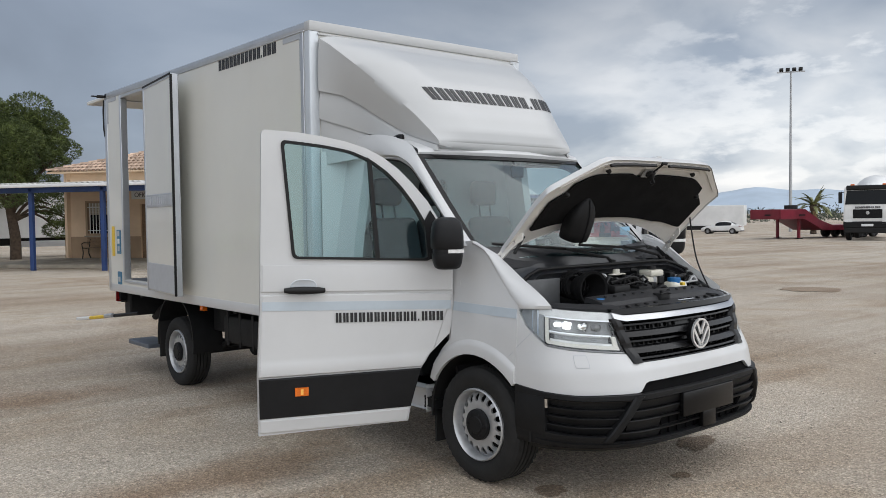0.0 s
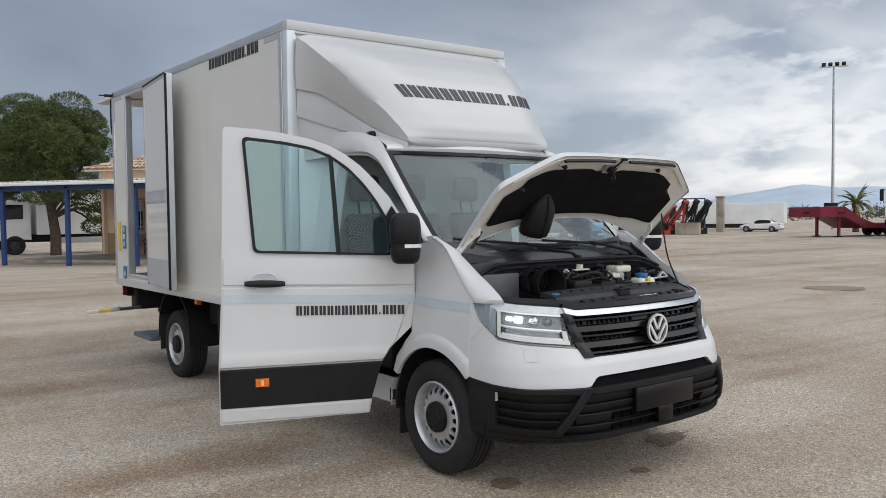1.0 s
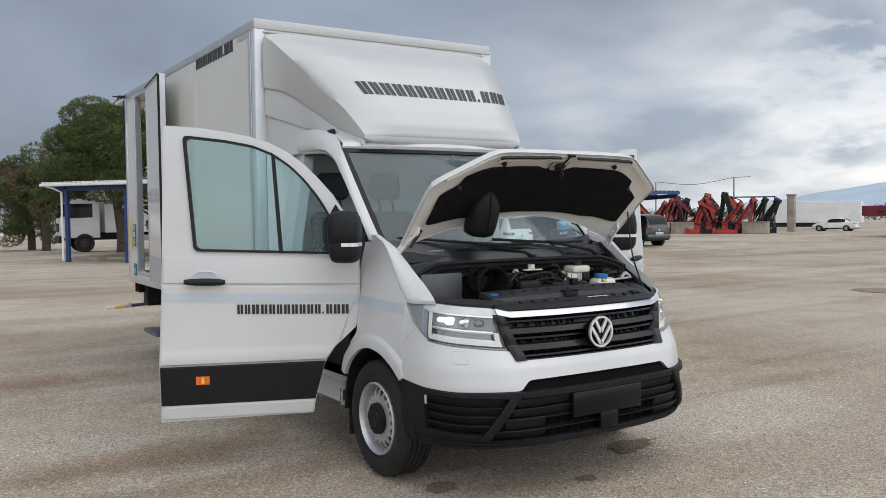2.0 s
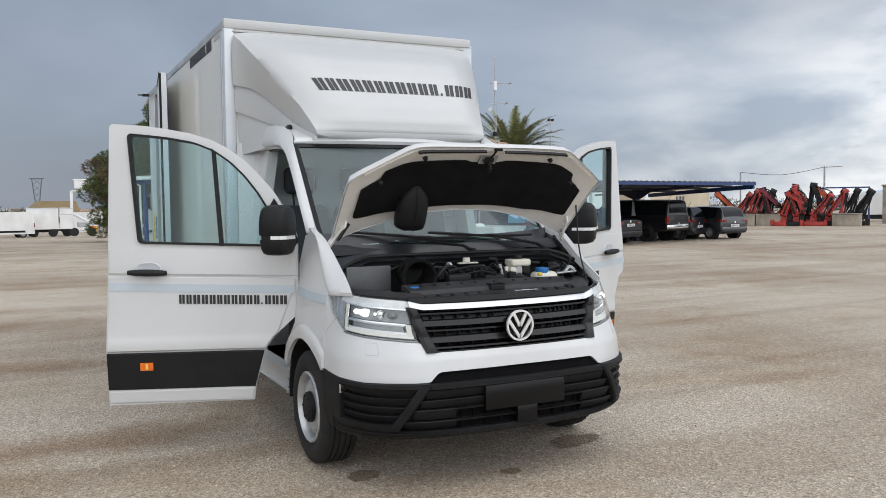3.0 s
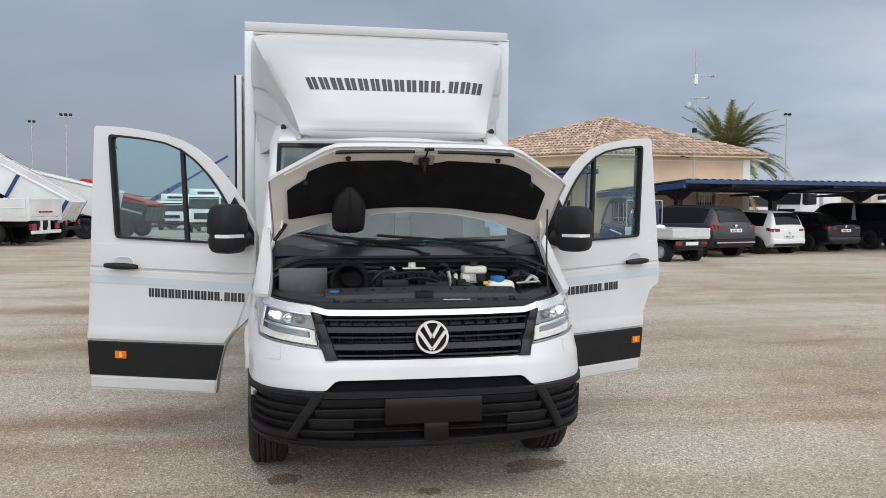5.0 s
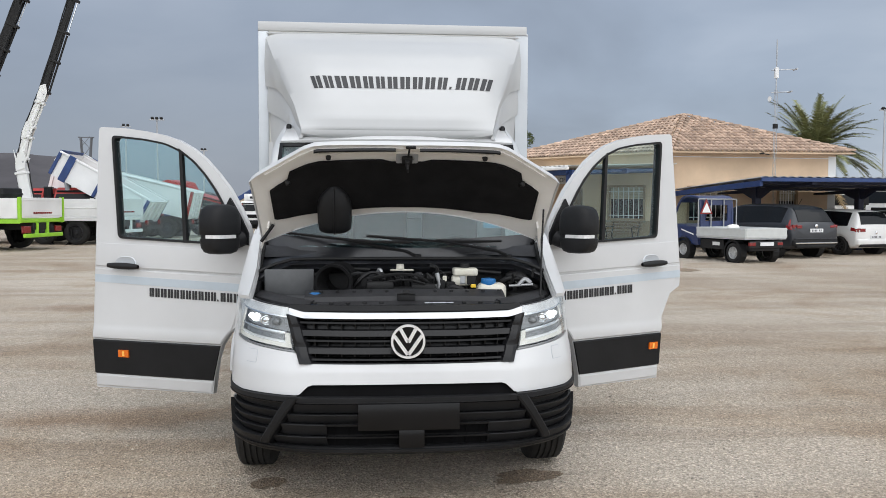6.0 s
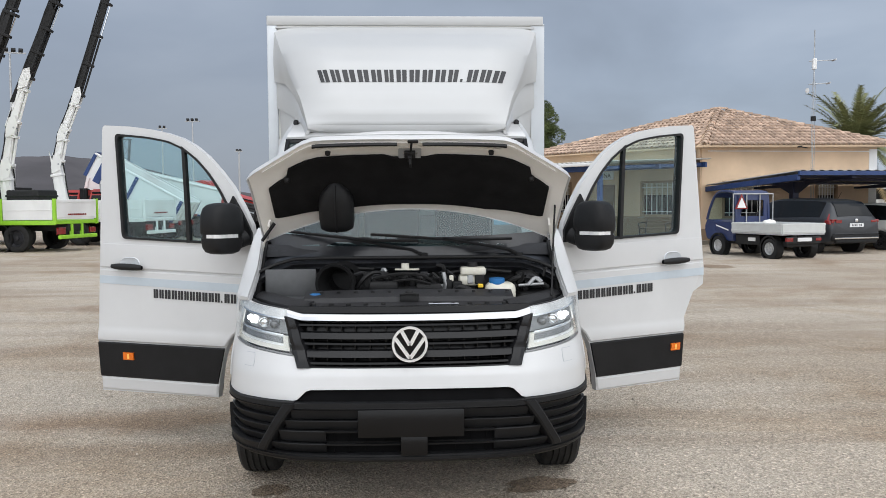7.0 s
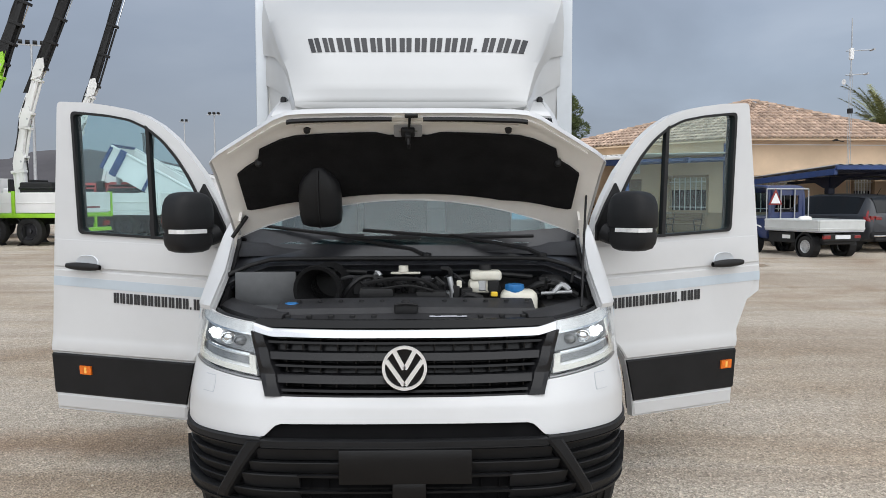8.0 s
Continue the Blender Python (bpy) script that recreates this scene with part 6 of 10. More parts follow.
def door_box(bm, a, b, c, d, e, f, bev=0.004):
    box(bm, a, b, -d, -c, e, f, bev, 1, DH)


bm = B()
door_box(bm, -.075, -.02, .0, .97, .915, 2.965)
sdoor = part("side_door", bm, PANEL, truck, "cargo side door folded open against the box")
bm = B()
door_box(bm, -.082, -.012, .95, .985, .905, 2.975)
door_box(bm, -.082, -.012, -.02, .02, .905, 2.975)
door_box(bm, -.082, -.012, .02, .95, 2.945, 2.975)
part("door_frame", bm, ALU, sdoor, smooth=40)
bm = B()
door_box(bm, -.022, -.008, .955, .978, .91, 2.97)
door_box(bm, -.022, -.008, -.012, .010, .91, 2.97)
door_box(bm, -.088, -.066, .972, .992, .91, 2.97)
door_box(bm, -.088, -.080, -.015, .98, 2.965, 2.985)
part("door_seal", bm, SEAL, sdoor)
bm = B()
door_box(bm, -.079, -.073, .02, .95, .925, 1.195)
part("kick_plate", bm, GREYTAPE, sdoor)
bm = B()
door_box(bm, -.084, -.073, .02, .95, 1.75, 1.88)
for k in range(14):
    door_box(bm, -.090, -.082, .05 + k * .065, .082 + k * .065, 1.77, 1.86, .002)
part("lashing_track", bm, ALU, sdoor)
# raised tail flap and tail lift
bm = box(B(), -1.06, 1.06, 7.11, 7.85, 3.045, 3.085, .008, 1)
flap = part("tail_flap", bm, PANEL, truck, "raised rear flap")
bm = B()
box(bm, -1.17, -1.06, 7.10, 7.15, 3.045, 3.075, .005, 1)
box(bm, -1.22, -1.08, 7.15, 7.19, 3.060, 3.072, .004, 1)
part("flap_bracket", bm, UNDER, flap)
bm = tube(B(), [(-1.10, 7.11, 3.02), (-1.105, 7.12, 2.9), (-1.105, 7.115, 2.7), (-1.10, 7.10, 2.6)], .009, 6)
part("flap_seal", bm, SEAL, flap)
bm = B()
box(bm, -.95, .95, 6.85, 7.04, .52, .80, .02)
tube(bm, [(-.62, 6.2, .66), (-.62, 6.7, .60), (-.62, 6.95, .48)], .045)
tube(bm, [(.62, 6.2, .66), (.62, 6.7, .60), (.62, 6.95, .48)], .045)
lift = part("tail_lift", bm, UNDER, truck, "folded tail lift under the box")
bm = tube(B(), [(-1.04, 6.35, .60), (-1.10, 7.25, .495)], .020, 6)
part("flag_arm", bm, SEAL, lift)
bm = tube(B(), [(-1.10, 7.0, .53), (-1.10, 7.26, .50)], .026, 6)
part("flag_collar", bm, ALU, lift)
bm = tube(B(), [(-1.10, 7.26, .495), (-1.15, 7.65, .45)], .022, 6)
part("warning_flag", bm, YELLOW, lift, "yellow warning bar")
bm = tube(B(), [(-1.15, 7.65, .45), (-1.19, 8.02, .41)], .022, 6)
part("flag_tip", bm, TRUCKWHITE, lift)

# --- chassis ---
bm = B()
for sg in (-1, 1):
    box(bm, sg * .42, sg * .34, 1.2, 7.05, .58, .76, .006, 1)
for y in (2.7, 3.4, 4.2, 4.9, 5.8, 6.5, 7.0):
    box(bm, -.95, .95, y - .04, y + .04, .76, .86, .006, 1)
chassis = part("chassis", bm, UNDER, truck, "black ladder chassis")
bm = tube(B(), [(-.80, 5.44, .275), (.80, 5.44, .275)], .06, 10)
lathe(bm, [(-.15, .02), (-.12, .15), (0, .18), (.12, .15), (.15, .02)], pose(0, 5.44, .285, 0, 0, 0), 16)
for sg in (-1, 1):
    tube(bm, [(sg * .50, 4.6, .55), (sg * .50, 5.0, .38), (sg * .50, 5.44, .32), (sg * .50, 5.8, .38), (sg * .50, 6.2, .58)], .04, 6)
part("rear_axle", bm, UNDER, chassis, smooth=40)
bm = tube(B(), [(-.8, .9, .33), (.8, .9, .33)], .05, 8)
box(bm, -.5, .5, .45, 1.4, .28, .55, .04)
part("front_subframe", bm, UNDER, chassis)
part("fuel_tank", box(B(), .46, .92, 3.0, 4.3, .42, .72, .05, 3), UNDER, chassis, smooth=40)
bm = box(B(), -.90, -.46, 3.85, 4.55, .46, .72, .03, 2)
for y in (3.95, 4.2, 4.45):
    box(bm, -.905, -.89, y - .02, y + .02, .44, .76, .004, 1)
box(bm, -.80, -.44, 4.62, 4.98, .52, .78, .02, 2)
tube(bm, [(-.70, 4.7, .55), (-.72, 4.85, .40), (-.68, 5.0, .36)], .03, 6)
part("battery_box", bm, UNDER, chassis, smooth=40)
bm = tube(B(), [(.1, 1.6, .42), (.15, 2.6, .45), (.2, 3.4, .46), (.25, 4.8, .5)], .05, 8)
tube(bm, [(0, 1.6, .5), (0, 5.3, .4)], .035, 8)
part("prop_shaft", bm, UNDER, chassis)
for sg in (-1, 1):
    o, i = [], []
    for th in [radians(-12 + k * 204 / 24) for k in range(25)]:
        o.append([Vector((sg * x, 5.44 - .44 * math.cos(th), .40 + .44 * math.sin(th))) for x in (1.01, .70)])
        i.append([Vector((sg * x, 5.44 - .455 * math.cos(th), .40 + .455 * math.sin(th))) for x in (1.01, .70)])
    part("mudguard", shell(B(), o, i), BLACK, chassis, smooth=40)
    bm = box(B(), sg * .70, sg * 1.0, 5.84, 5.86, .18, .55, .004, 1)
    part("rear_flap", bm, RUBBER, chassis)
    bm = box(B(), sg * .985, sg * 1.02, 4.72, 4.78, .755, .84, .006, 1)
    part("side_marker", bm, AMBER, chassis)
    bm = box(B(), sg * .60, sg * 1.0, 6.95, 7.05, .70, .84, .02, 2)
    part("tail_lamp_box", bm, BLACK, chassis)
    bm = box(B(), sg * .70, sg * 1.02, 7.045, 7.075, .70, .83, .015, 2)
    part("tail_lamp", bm, REDLENS, chassis)
bm = box(B(), -1.02, -.72, 6.15, 6.75, .225, .275, .012)
part("step_board", bm, material("blue_grey_steel", (0.13, 0.15, 0.18), 0.45, 0.3, vary=0.15, scale=12), chassis, "grey metal step board")

# --- open hood ---
def hood_at(f, t, w=0.0):
    """On the hood: f from -1 to 1 across, t from 0 at the rear edge to 1 at the nose, w above the skin."""
    u = .885 * f
    vf = lerp_table([(0, .795), (.50, .795), (.56, .775), (.86, .57), (.885, .54), (.905, .47)], abs(u))
    vr = .215 * (1 - f * f)
    v = vr + (vf - vr) * t
    w = w + .062 * (1 - f * f) - .035 * max(0, t - .8) * 5 * (1 - .6 * abs(f))
    u *= 1 - .025 * (1 - t) * abs(f)
    return Vector((u + .010, .85 - .730 * v + .684 * w, 1.41 + .684 * v + .730 * w))


HF = [-1, -.985, -.95] + [-.9 + 1.8 * k / 28 for k in range(29)] + [.95, .985, 1]
HT = [0, .015, .06] + [.12 + .8 * k / 12 for k in range(13)] + [.965, .99, 1]


def hood_edge(f, t):
    return -.030 if (abs(f) > .99 or t < .01 or t > .995) else (-.006 if (abs(f) > .97 or t < .03 or t > .98) else 0)


hood = part("hood", shell(B(), [[hood_at(f, t, hood_edge(f, t)) for f in HF] for t in HT],
                          [[hood_at(f, t, hood_edge(f, t) - .012) for f in HF] for t in HT]), WHITE, truck, "white hood propped open, black lining underneath", smooth=40)


def hood_patch(f0, f1, t0, t1, w, d, nf=24, nt=8, shape=None):
    rows = []
    for off in (w, w - d):
        g = []
        for j in range(nt + 1):
            r = []
            for k in range(nf + 1):
                f = f0 + (f1 - f0) * k / nf
                a, b = shape(f) if shape else (t0, t1)
                r.append(hood_at(f, a + (b - a) * j / nt, off))
            g.append(r)
        rows.append(g)
    return shell(B(), *rows)


part("inner_frame", hood_patch(-.988, .988, .008, .992, -.025, .012, 36, 14), HOODIN, hood, "pale grey inner frame", smooth=40)


def pad_shape(f):
    return (lerp_table([(0, .10), (.5, .13), (.8, .235), (.87, .275), (.885, .30)], abs(f)), lerp_table([(0, .735), (.10, .735), (.16, .765), (.60, .785), (.755, .81), (.765, .725), (.80, .72), (.83, .72), (.88, .70)], abs(f)))


part("sound_lining", hood_patch(-.885, .885, 0, 1, -.042, .014, 90, 12, pad_shape), MATTE, hood, "black felt sound lining", smooth=50)
# folded ribs round the lining
for f0, f1, t0, t1 in ((-.55, .55, .855, .885), (-.9, .9, .925, .955)):
    part("hood_rib", hood_patch(f0, f1, t0, t1, -.036, .012, 30, 2), HOODIN, hood, smooth=40)
for sg in (-1, 1):
    part("hood_seal", hood_patch(sg * .075, sg * .58, .958, .980, -.058, .018, 20, 2), SEAL, hood, smooth=40)
    for k in range(6):
        c = hood_at(sg * (.10 + .045 * k), .952, -.062)
        part("seal_clip", box(B(), c.x - .006, c.x + .006, c.y - .008, c.y + .008, c.z - .006, c.z + .006, .002, 1), SEAL, hood)
    c = hood_at(sg * .495, .845, -.045)
    part("rubber_stop", lathe(B(), [(0, .016), (.018, .014), (.024, .006), (.024, 0)], Matrix.Translation(c) @ Vector((0, -.678, -.735)).to_track_quat("X", "Z").to_matrix().to_4x4(), 14), SEAL, hood, smooth=40)
    c = hood_at(sg * .765, .70, -.045)
    part("rubber_stop", lathe(B(), [(0, .018), (.02, .015), (.028, .006), (.028, 0)], Matrix.Translation(c) @ Vector((0, -.678, -.735)).to_track_quat("X", "Z").to_matrix().to_4x4(), 14), SEAL, hood, smooth=40)
    # hinge arm: a pressed plate between the cowl side and the hood
    ha, hb = hood_at(sg * .93, .24, -.045), Vector((sg * .865, .86, 1.335))
    hd = (ha - hb).normalized()
    hs = Vector((0, hd.z, -hd.y)).normalized()
    hl = (ha - hb).length
    bm = slab(B(), [(0, -.026), (hl * .55, -.020), (hl, -.030), (hl + .03, 0), (hl, .030), (hl * .55, .020), (0, .026), (-.02, 0)], [circle(hl * .25, 0, .008, 10), circle(hl * .8, 0, .009, 10)],
              lambda u, v, d: hb + hd * u + hs * v + Vector((sg * d, 0, 0)), .012)
    part("hinge", bm, HOODIN, hood, smooth=40)
    part("hinge_bolt", lathe(B(), [(0, .013), (.010, .012), (.013, .0)], Matrix.Translation(hb + hd * (hl * .5)) @ pose(0, 0, 0, 0, 0, 180 if sg > 0 else 0), 10), GALV, hood, smooth=40)
part("gas_stay", tube(B(), [(-.846, .71, 1.395), hood_at(-.90, .22, -.05)], .010, 8), SEAL, hood, smooth=50)
# latch with its hook
c = hood_at(0, .80, -.05)
lm = Matrix.Translation(c) @ pose(0, 0, 0, -43)
bm = slab(B(), rounded_rect(.062, .036, .010), [circle(-.030, .0, .010, 10), circle(.030, .0, .010, 10)], lambda u, v, d: lm @ Vector((u, -v, -.004 - d)), .006)
latch = part("hood_latch", bm, GALV, hood, "grey metal hood latch with a black hook", smooth=40)
bm = box(B(), -.030, .030, -.022, .022, -.030, -.008, .006, 2, lm)
box(bm, -.012, .012, -.010, .030, -.052, -.028, .004, 1, lm)
part("latch_body", bm, UNDER, latch, smooth=40)
bm = tube(B(), [lm @ Vector(p) for p in ((0, 0, -.03), (.002, .02, -.075), (.004, .045, -.07), (.004, .04, -.045))], .007, 8)
part("latch_hook", bm, SEAL, latch, smooth=50)
bm = tube(B(), [lm @ Vector(p) for p in ((.004, -.02, -.02), (.008, -.07, -.03), (.010, -.105, -.035))], .006, 8)
box(bm, -.012, .045, -.118, -.100, -.042, -.030, .004, 2, lm)
part("latch_lever", bm, SEAL, latch, smooth=50)
# rubber air duct that hangs from the lining
o, i = [], []
prof = [(0, .0, .0), (.02, .035, .03), (.06, .072, .05), (.10, .093, .065), (.15, .100, .075), (.24, .100, .08), (.285, .094, .075), (.295, .08, .06), (.296, .0, .0)]
top = Vector((-.405, .515, 1.735))
down = Vector((0, .12, -.26)).normalized()
rows = []
for d, w, h in prof:
    ring = []
    for k in range(20):
        a = k * math.tau / 20
        ca, sa = math.cos(a), math.sin(a)
        ring.append(top + down * d + Vector((w * math.copysign(abs(ca) ** .7, ca), -h * math.copysign(abs(sa) ** .8, sa) * .9, h * .35 * -math.copysign(abs(sa), sa))))
    rows.append(ring)
bm = sheet(B(), rows, 0, True)
tube(bm, [r[5] + Vector((0, -.002, 0)) for r in rows[1:-1]], .006, 5)
part("air_duct", bm, BLACK, hood, "black rubber intake duct", smooth=50)
# prop rod
bm = tube(B(), catmull([(.79, .42, 1.09), (.815, .53, 1.27), (.83, .58, 1.44), (.845, .617, 1.615)], 12), .0055, 6)
part("prop_rod", bm, SEAL, hood, "thin black hood prop", smooth=50)

# --- engine bay ---
bm = B()
o = [[Vector((x, y, z)) for x in (-.86, -.4, 0, .4, .86)] for y, z in ((.16, .62), (.70, .62), (.76, .70), (.76, 1.24))]
i = [[Vector((x, y + .02, z - .02)) for x in (-.86, -.4, 0, .4, .86)] for y, z in ((.16, .62), (.70, .62), (.76, .70), (.76, 1.24))]
shell(bm, o, i)
for sg in (-1, 1):
    o = [[Vector((sg * .84, y, z)) for y in (.53, .62, .75, .9)] for z in (.62, 1.06)]
    o.append([Vector((sg * .845, y, z)) for y, z in ((.53, 1.085), (.62, 1.15), (.75, 1.26), (.9, 1.38))])
    i = [[p + Vector((sg * .02, 0, 0)) for p in r] for r in o]
    shell(bm, o, i)
bay = part("engine_bay", bm, UNDER, truck, "dark engine bay", smooth=40)
# slam panel over the radiator
o, i = [], []
for y, z, e in ((.150, 1.064, 0), (.19, 1.075, .0), (.25, 1.088, .0), (.262, 1.112, 0), (.34, 1.134, 0), (.385, 1.140, .0), (.40, 1.09, 0)):
    r = [Vector((x, y + .10 * max(0, abs(x) - .15) ** 2 * 1.2, z - .01 * (abs(x) / .6) ** 2)) for x in [-.56 + 1.12 * k / 28 for k in range(29)]]
    o.append(r)
    i.append([p - Vector((0, 0, .03)) for p in r])
slam = part("slam_panel", shell(B(), o, i), GREYPLASTIC, bay, "dark plastic panel over the radiator", smooth=30)
for k in range(12):
    x = -.50 + k * .091
    if abs(x) > .08:
        part("clip", box(B(), x - .012, x + .012, .20, .225, 1.072, 1.088, .004, 1), SEAL, slam)
        part("stud", lathe(B(), [(0, .011), (.008, .010), (.010, 0)], pose(x + .03, .33, 1.128, 0, -90, 0), 10), SEAL, slam)
bm = box(B(), -.05, .05, .235, .30, 1.085, 1.128, .008, 2)
box(bm, -.02, .02, .24, .27, 1.12, 1.145, .006, 1)
tube(bm, [(-.05, .235, 1.125), (0, .228, 1.132), (.05, .235, 1.125)], .006, 6)
part("hood_catch", bm, UNDER, slam, smooth=40)
bm = box(B(), .10, .26, .195, .215, 1.078, 1.083, .002, 1)
part("paper_label", bm, GREYTAPE, slam)
bm = box(B(), .375, .405, .36, .385, 1.145, 1.165, .004, 1)
part("dipstick", bm, YELLOW, bay)
for sg in (-1, 1):
    o, i = [], []
    for f in range(9):
        q = f / 8
        x = .52 + .36 * q
        y = .20 + .42 * q ** 1.6
        z = 1.085 + .018 * q
        o.append([Vector((sg * x, y - .05, z - .012)), Vector((sg * x, y, z + .006)), Vector((sg * (x - .02), y + .09, z + .008)), Vector((sg * (x - .03), y + .10, z - .05))])
        i.append([p - Vector((0, 0, .03)) for p in o[-1]])
    part("slam_wing", shell(B(), o, i), GREYPLASTIC, bay, smooth=40)
# cowl under the windscreen
XS = [-.875, -.83, -.76, -.66, -.5, -.3, 0, .3, .5, .66, .76, .83, .875]


def cowl_row(k):
    r = []
    for x in XS:
        a = abs(x)
        drop = max(0, (a - .62) / .255) ** 1.7
        ys = .72 + (1.0 - .72) * (a / .862) ** 2.2
        if k == 0:
            p = (x, .705 - .03 * drop, 1.235 - .10 * drop)
        elif k == 1:
            p = (x, .675 - .06 * drop, 1.262 - .10 * drop)
        elif k == 2:
            p = (x, .70 - .05 * drop, 1.280 - .085 * drop)
        elif k == 3:
            p = (x, .715 + .02 * drop, 1.272 - .04 * drop)
        elif k == 4:
            p = (x, ys - .02, 1.33)
        else:
            p = (x, ys + .035, 1.405 + .03 * (a / .9) ** 2)
        r.append(Vector(p))
    return r


o = [cowl_row(k) for k in range(6)]
i = [[p + Vector((0, .02, -.03)) for p in r] for r in o]
cowl = part("cowl", shell(B(), o, i), WETBLACK, truck, "black wet plastic cowl below the windscreen", smooth=50)
bm = tube(B(), [p + Vector((0, -.004, .012)) for p in cowl_row(2)], .011, 8)
part("cowl_seal", bm, SEAL, cowl, smooth=60)


def screen_pt(x, z):
    for (za, xa, sa, ma), (zb, xb, sb, mb) in zip(WS, WS[1:]):
        if z <= zb:
            f = (z - za) / (zb - za)
            return Vector((x, (ma + (mb - ma) * f) + ((sa - ma) + ((sb - mb) - (sa - ma)) * f) * min(1, abs(x) / (xa + (xb - xa) * f)) ** 2.2 - .012, z + .01))


for x0, z0, x1, z1 in ((-.78, 1.425, .06, 1.345), (-.22, 1.405, .62, 1.345)):
    bm = tube(B(), [screen_pt(x0 + (x1 - x0) * k / 10, max(1.37, z0 + (z1 - z0) * k / 10)) + Vector((0, -.02, .012)) for k in range(11)], .009, 6)
    wip = part("wiper", bm, SEAL, truck, "black windscreen wiper", smooth=40)
    a = screen_pt((x0 + x1) / 2, 1.385)
    bm = tube(B(), [(x1 + .03, .715, 1.30), (x1 - .04, .705, 1.335), (a.x, a.y - .035, a.z + .01)], .013, 6, .008)
    lathe(bm, [(-.01, .024), (.02, .022), (.026, .0)], pose(x1 + .03, .715, 1.295, 0, -90, 0), 12)
    part("wiper_arm", bm, BLACK, wip, smooth=40)

# engine and its surroundings
bm = B()
box(bm, -.22, .20, .44, .74, .80, 1.14, .03, 2)
for k in range(4):
    x = -.17 + k * .095
    tube(bm, [(x, .56, 1.13), (x, .55, 1.20)], .022, 8)
    tube(bm, [(x, .55, 1.19), (x + .02, .50, 1.215), (x + .05, .49, 1.19), (x + .055, .53, 1.15)], .009, 6)
box(bm, -.20, .16, .585, .625, 1.165, 1.20, .012, 2)
box(bm, -.22, -.06, .45, .53, 1.12, 1.175, .015, 2)
box(bm, .04, .18, .46, .54, 1.10, 1.16, .012, 2)
engine = part("engine_block", bm, UNDER, bay, "black engine with injectors and hoses", smooth=35)
for pts, r in (([(-.20, .50, 1.19), (-.05, .48, 1.215), (.08, .50, 1.20), (.17, .52, 1.14)], .010), ([(-.16, .47, 1.16), (0, .45, 1.185), (.12, .46, 1.16)], .007),
               ([(.20, .62, 1.16), (.20, .60, 1.24), (.16, .62, 1.25)], .012), ([(-.30, .52, 1.12), (-.26, .50, 1.18), (-.20, .52, 1.22), (-.12, .56, 1.21)], .011)):
    part("fuel_line", tube(B(), catmull(pts, 12), r, 6), SEAL, engine, smooth=50)
for pts, r in (([(.205, .56, 1.08), (.21, .54, 1.15), (.195, .55, 1.215)], .013), ([(.62, .52, 1.14), (.76, .50, 1.15)], .008), ([(.60, .60, 1.165), (.70, .58, 1.175)], .006)):
    part("metal_pipe", tube(B(), pts, r, 8), GALV, bay, smooth=50)
bm = lathe(B(), [(0, .024), (.03, .022), (.03, 0)], pose(-.02, .60, 1.235, 0, -90, 0), 12)
box(bm, -.08, .06, .58, .62, 1.225, 1.235, .004, 1)
part("oil_filler_cap", bm, RESERVOIR, engine, smooth=40)
# intake hose with an open mouth
bm = lathe(B(), [(.10, .075), (.06, .085), (.02, .105), (-.02, .115), (-.04, .11), (-.035, .095), (0, .085), (.08, .065)], pose(-.405, .50, 1.165, 0, 0, 80), 24, False)
for k in range(4):
    lathe(bm, [(.12 + k * .03, .085), (.13 + k * .03, .095), (.14 + k * .03, .085)], pose(-.405, .50, 1.165, 0, -6, 80), 20, False)
part("intake_hose", bm, MATTE, bay, "ribbed black intake hose", smooth=40)
bm = box(B(), -.82, -.53, .63, .65, 1.06, 1.235, .008, 2)
box(bm, -.80, -.55, .42, .60, .95, 1.085, .02, 2)
part("battery_cover", bm, material("mid_grey_plastic", (0.085, 0.088, 0.092), 0.5, vary=0.2, scale=8), bay, smooth=40)
bm = lathe(B(), [(0, .042), (.014, .040), (.018, .02), (.018, 0)], pose(-.50, .36, 1.108, 0, -90, 0), 18)
part("washer_cap", bm, BLUECAP, bay, "blue washer fluid cap", smooth=40)
bm = box(B(), .295, .440, .55, .66, 1.195, 1.242, .014, 3)
box(bm, .285, .40, .56, .65, 1.135, 1.20, .02, 2)
resv = part("brake_reservoir", bm, RESERVOIR, bay, "cream brake fluid reservoir", smooth=40)
bm = lathe(B(), [(0, .030), (.022, .028), (.024, 0)], pose(.365, .60, 1.245, 0, -90, 0), 14)
part("reservoir_cap", bm, SEAL, resv, smooth=40)
bm = box(B(), .43, .60, .46, .58, 1.00, 1.160, .035, 3)
tank = part("coolant_tank", bm, RESERVOIR, bay, "white coolant tank with blue cap", smooth=40)
bm = lathe(B(), [(-.03, .035), (.0, .045), (.018, .043), (.022, .02), (.022, 0)], pose(.495, .51, 1.166, 0, -90, 0), 18)
part("tank_cap", bm, BLUECAP, tank, smooth=40)
part("fuse_box", box(B(), .62, .82, .42, .70, .95, 1.10, .02, 2), SEAL, bay, "black fuse box", smooth=40)
for pts, r in (([(.24, .50, 1.10), (.28, .46, 1.14), (.34, .47, 1.12)], .018), ([(.56, .60, 1.14), (.62, .56, 1.18), (.70, .58, 1.17), (.80, .60, 1.12)], .016),
               ([(.22, .66, 1.20), (.40, .70, 1.215), (.60, .70, 1.20)], .012), ([(-.55, .68, 1.19), (-.40, .70, 1.23), (-.2, .70, 1.225)], .012)):
    part("hose", tube(B(), catmull(pts, 12), r, 8), SEAL, bay, smooth=40)
bm = box(B(), .228, .252, .53, .545, 1.165, 1.20, .004, 1)
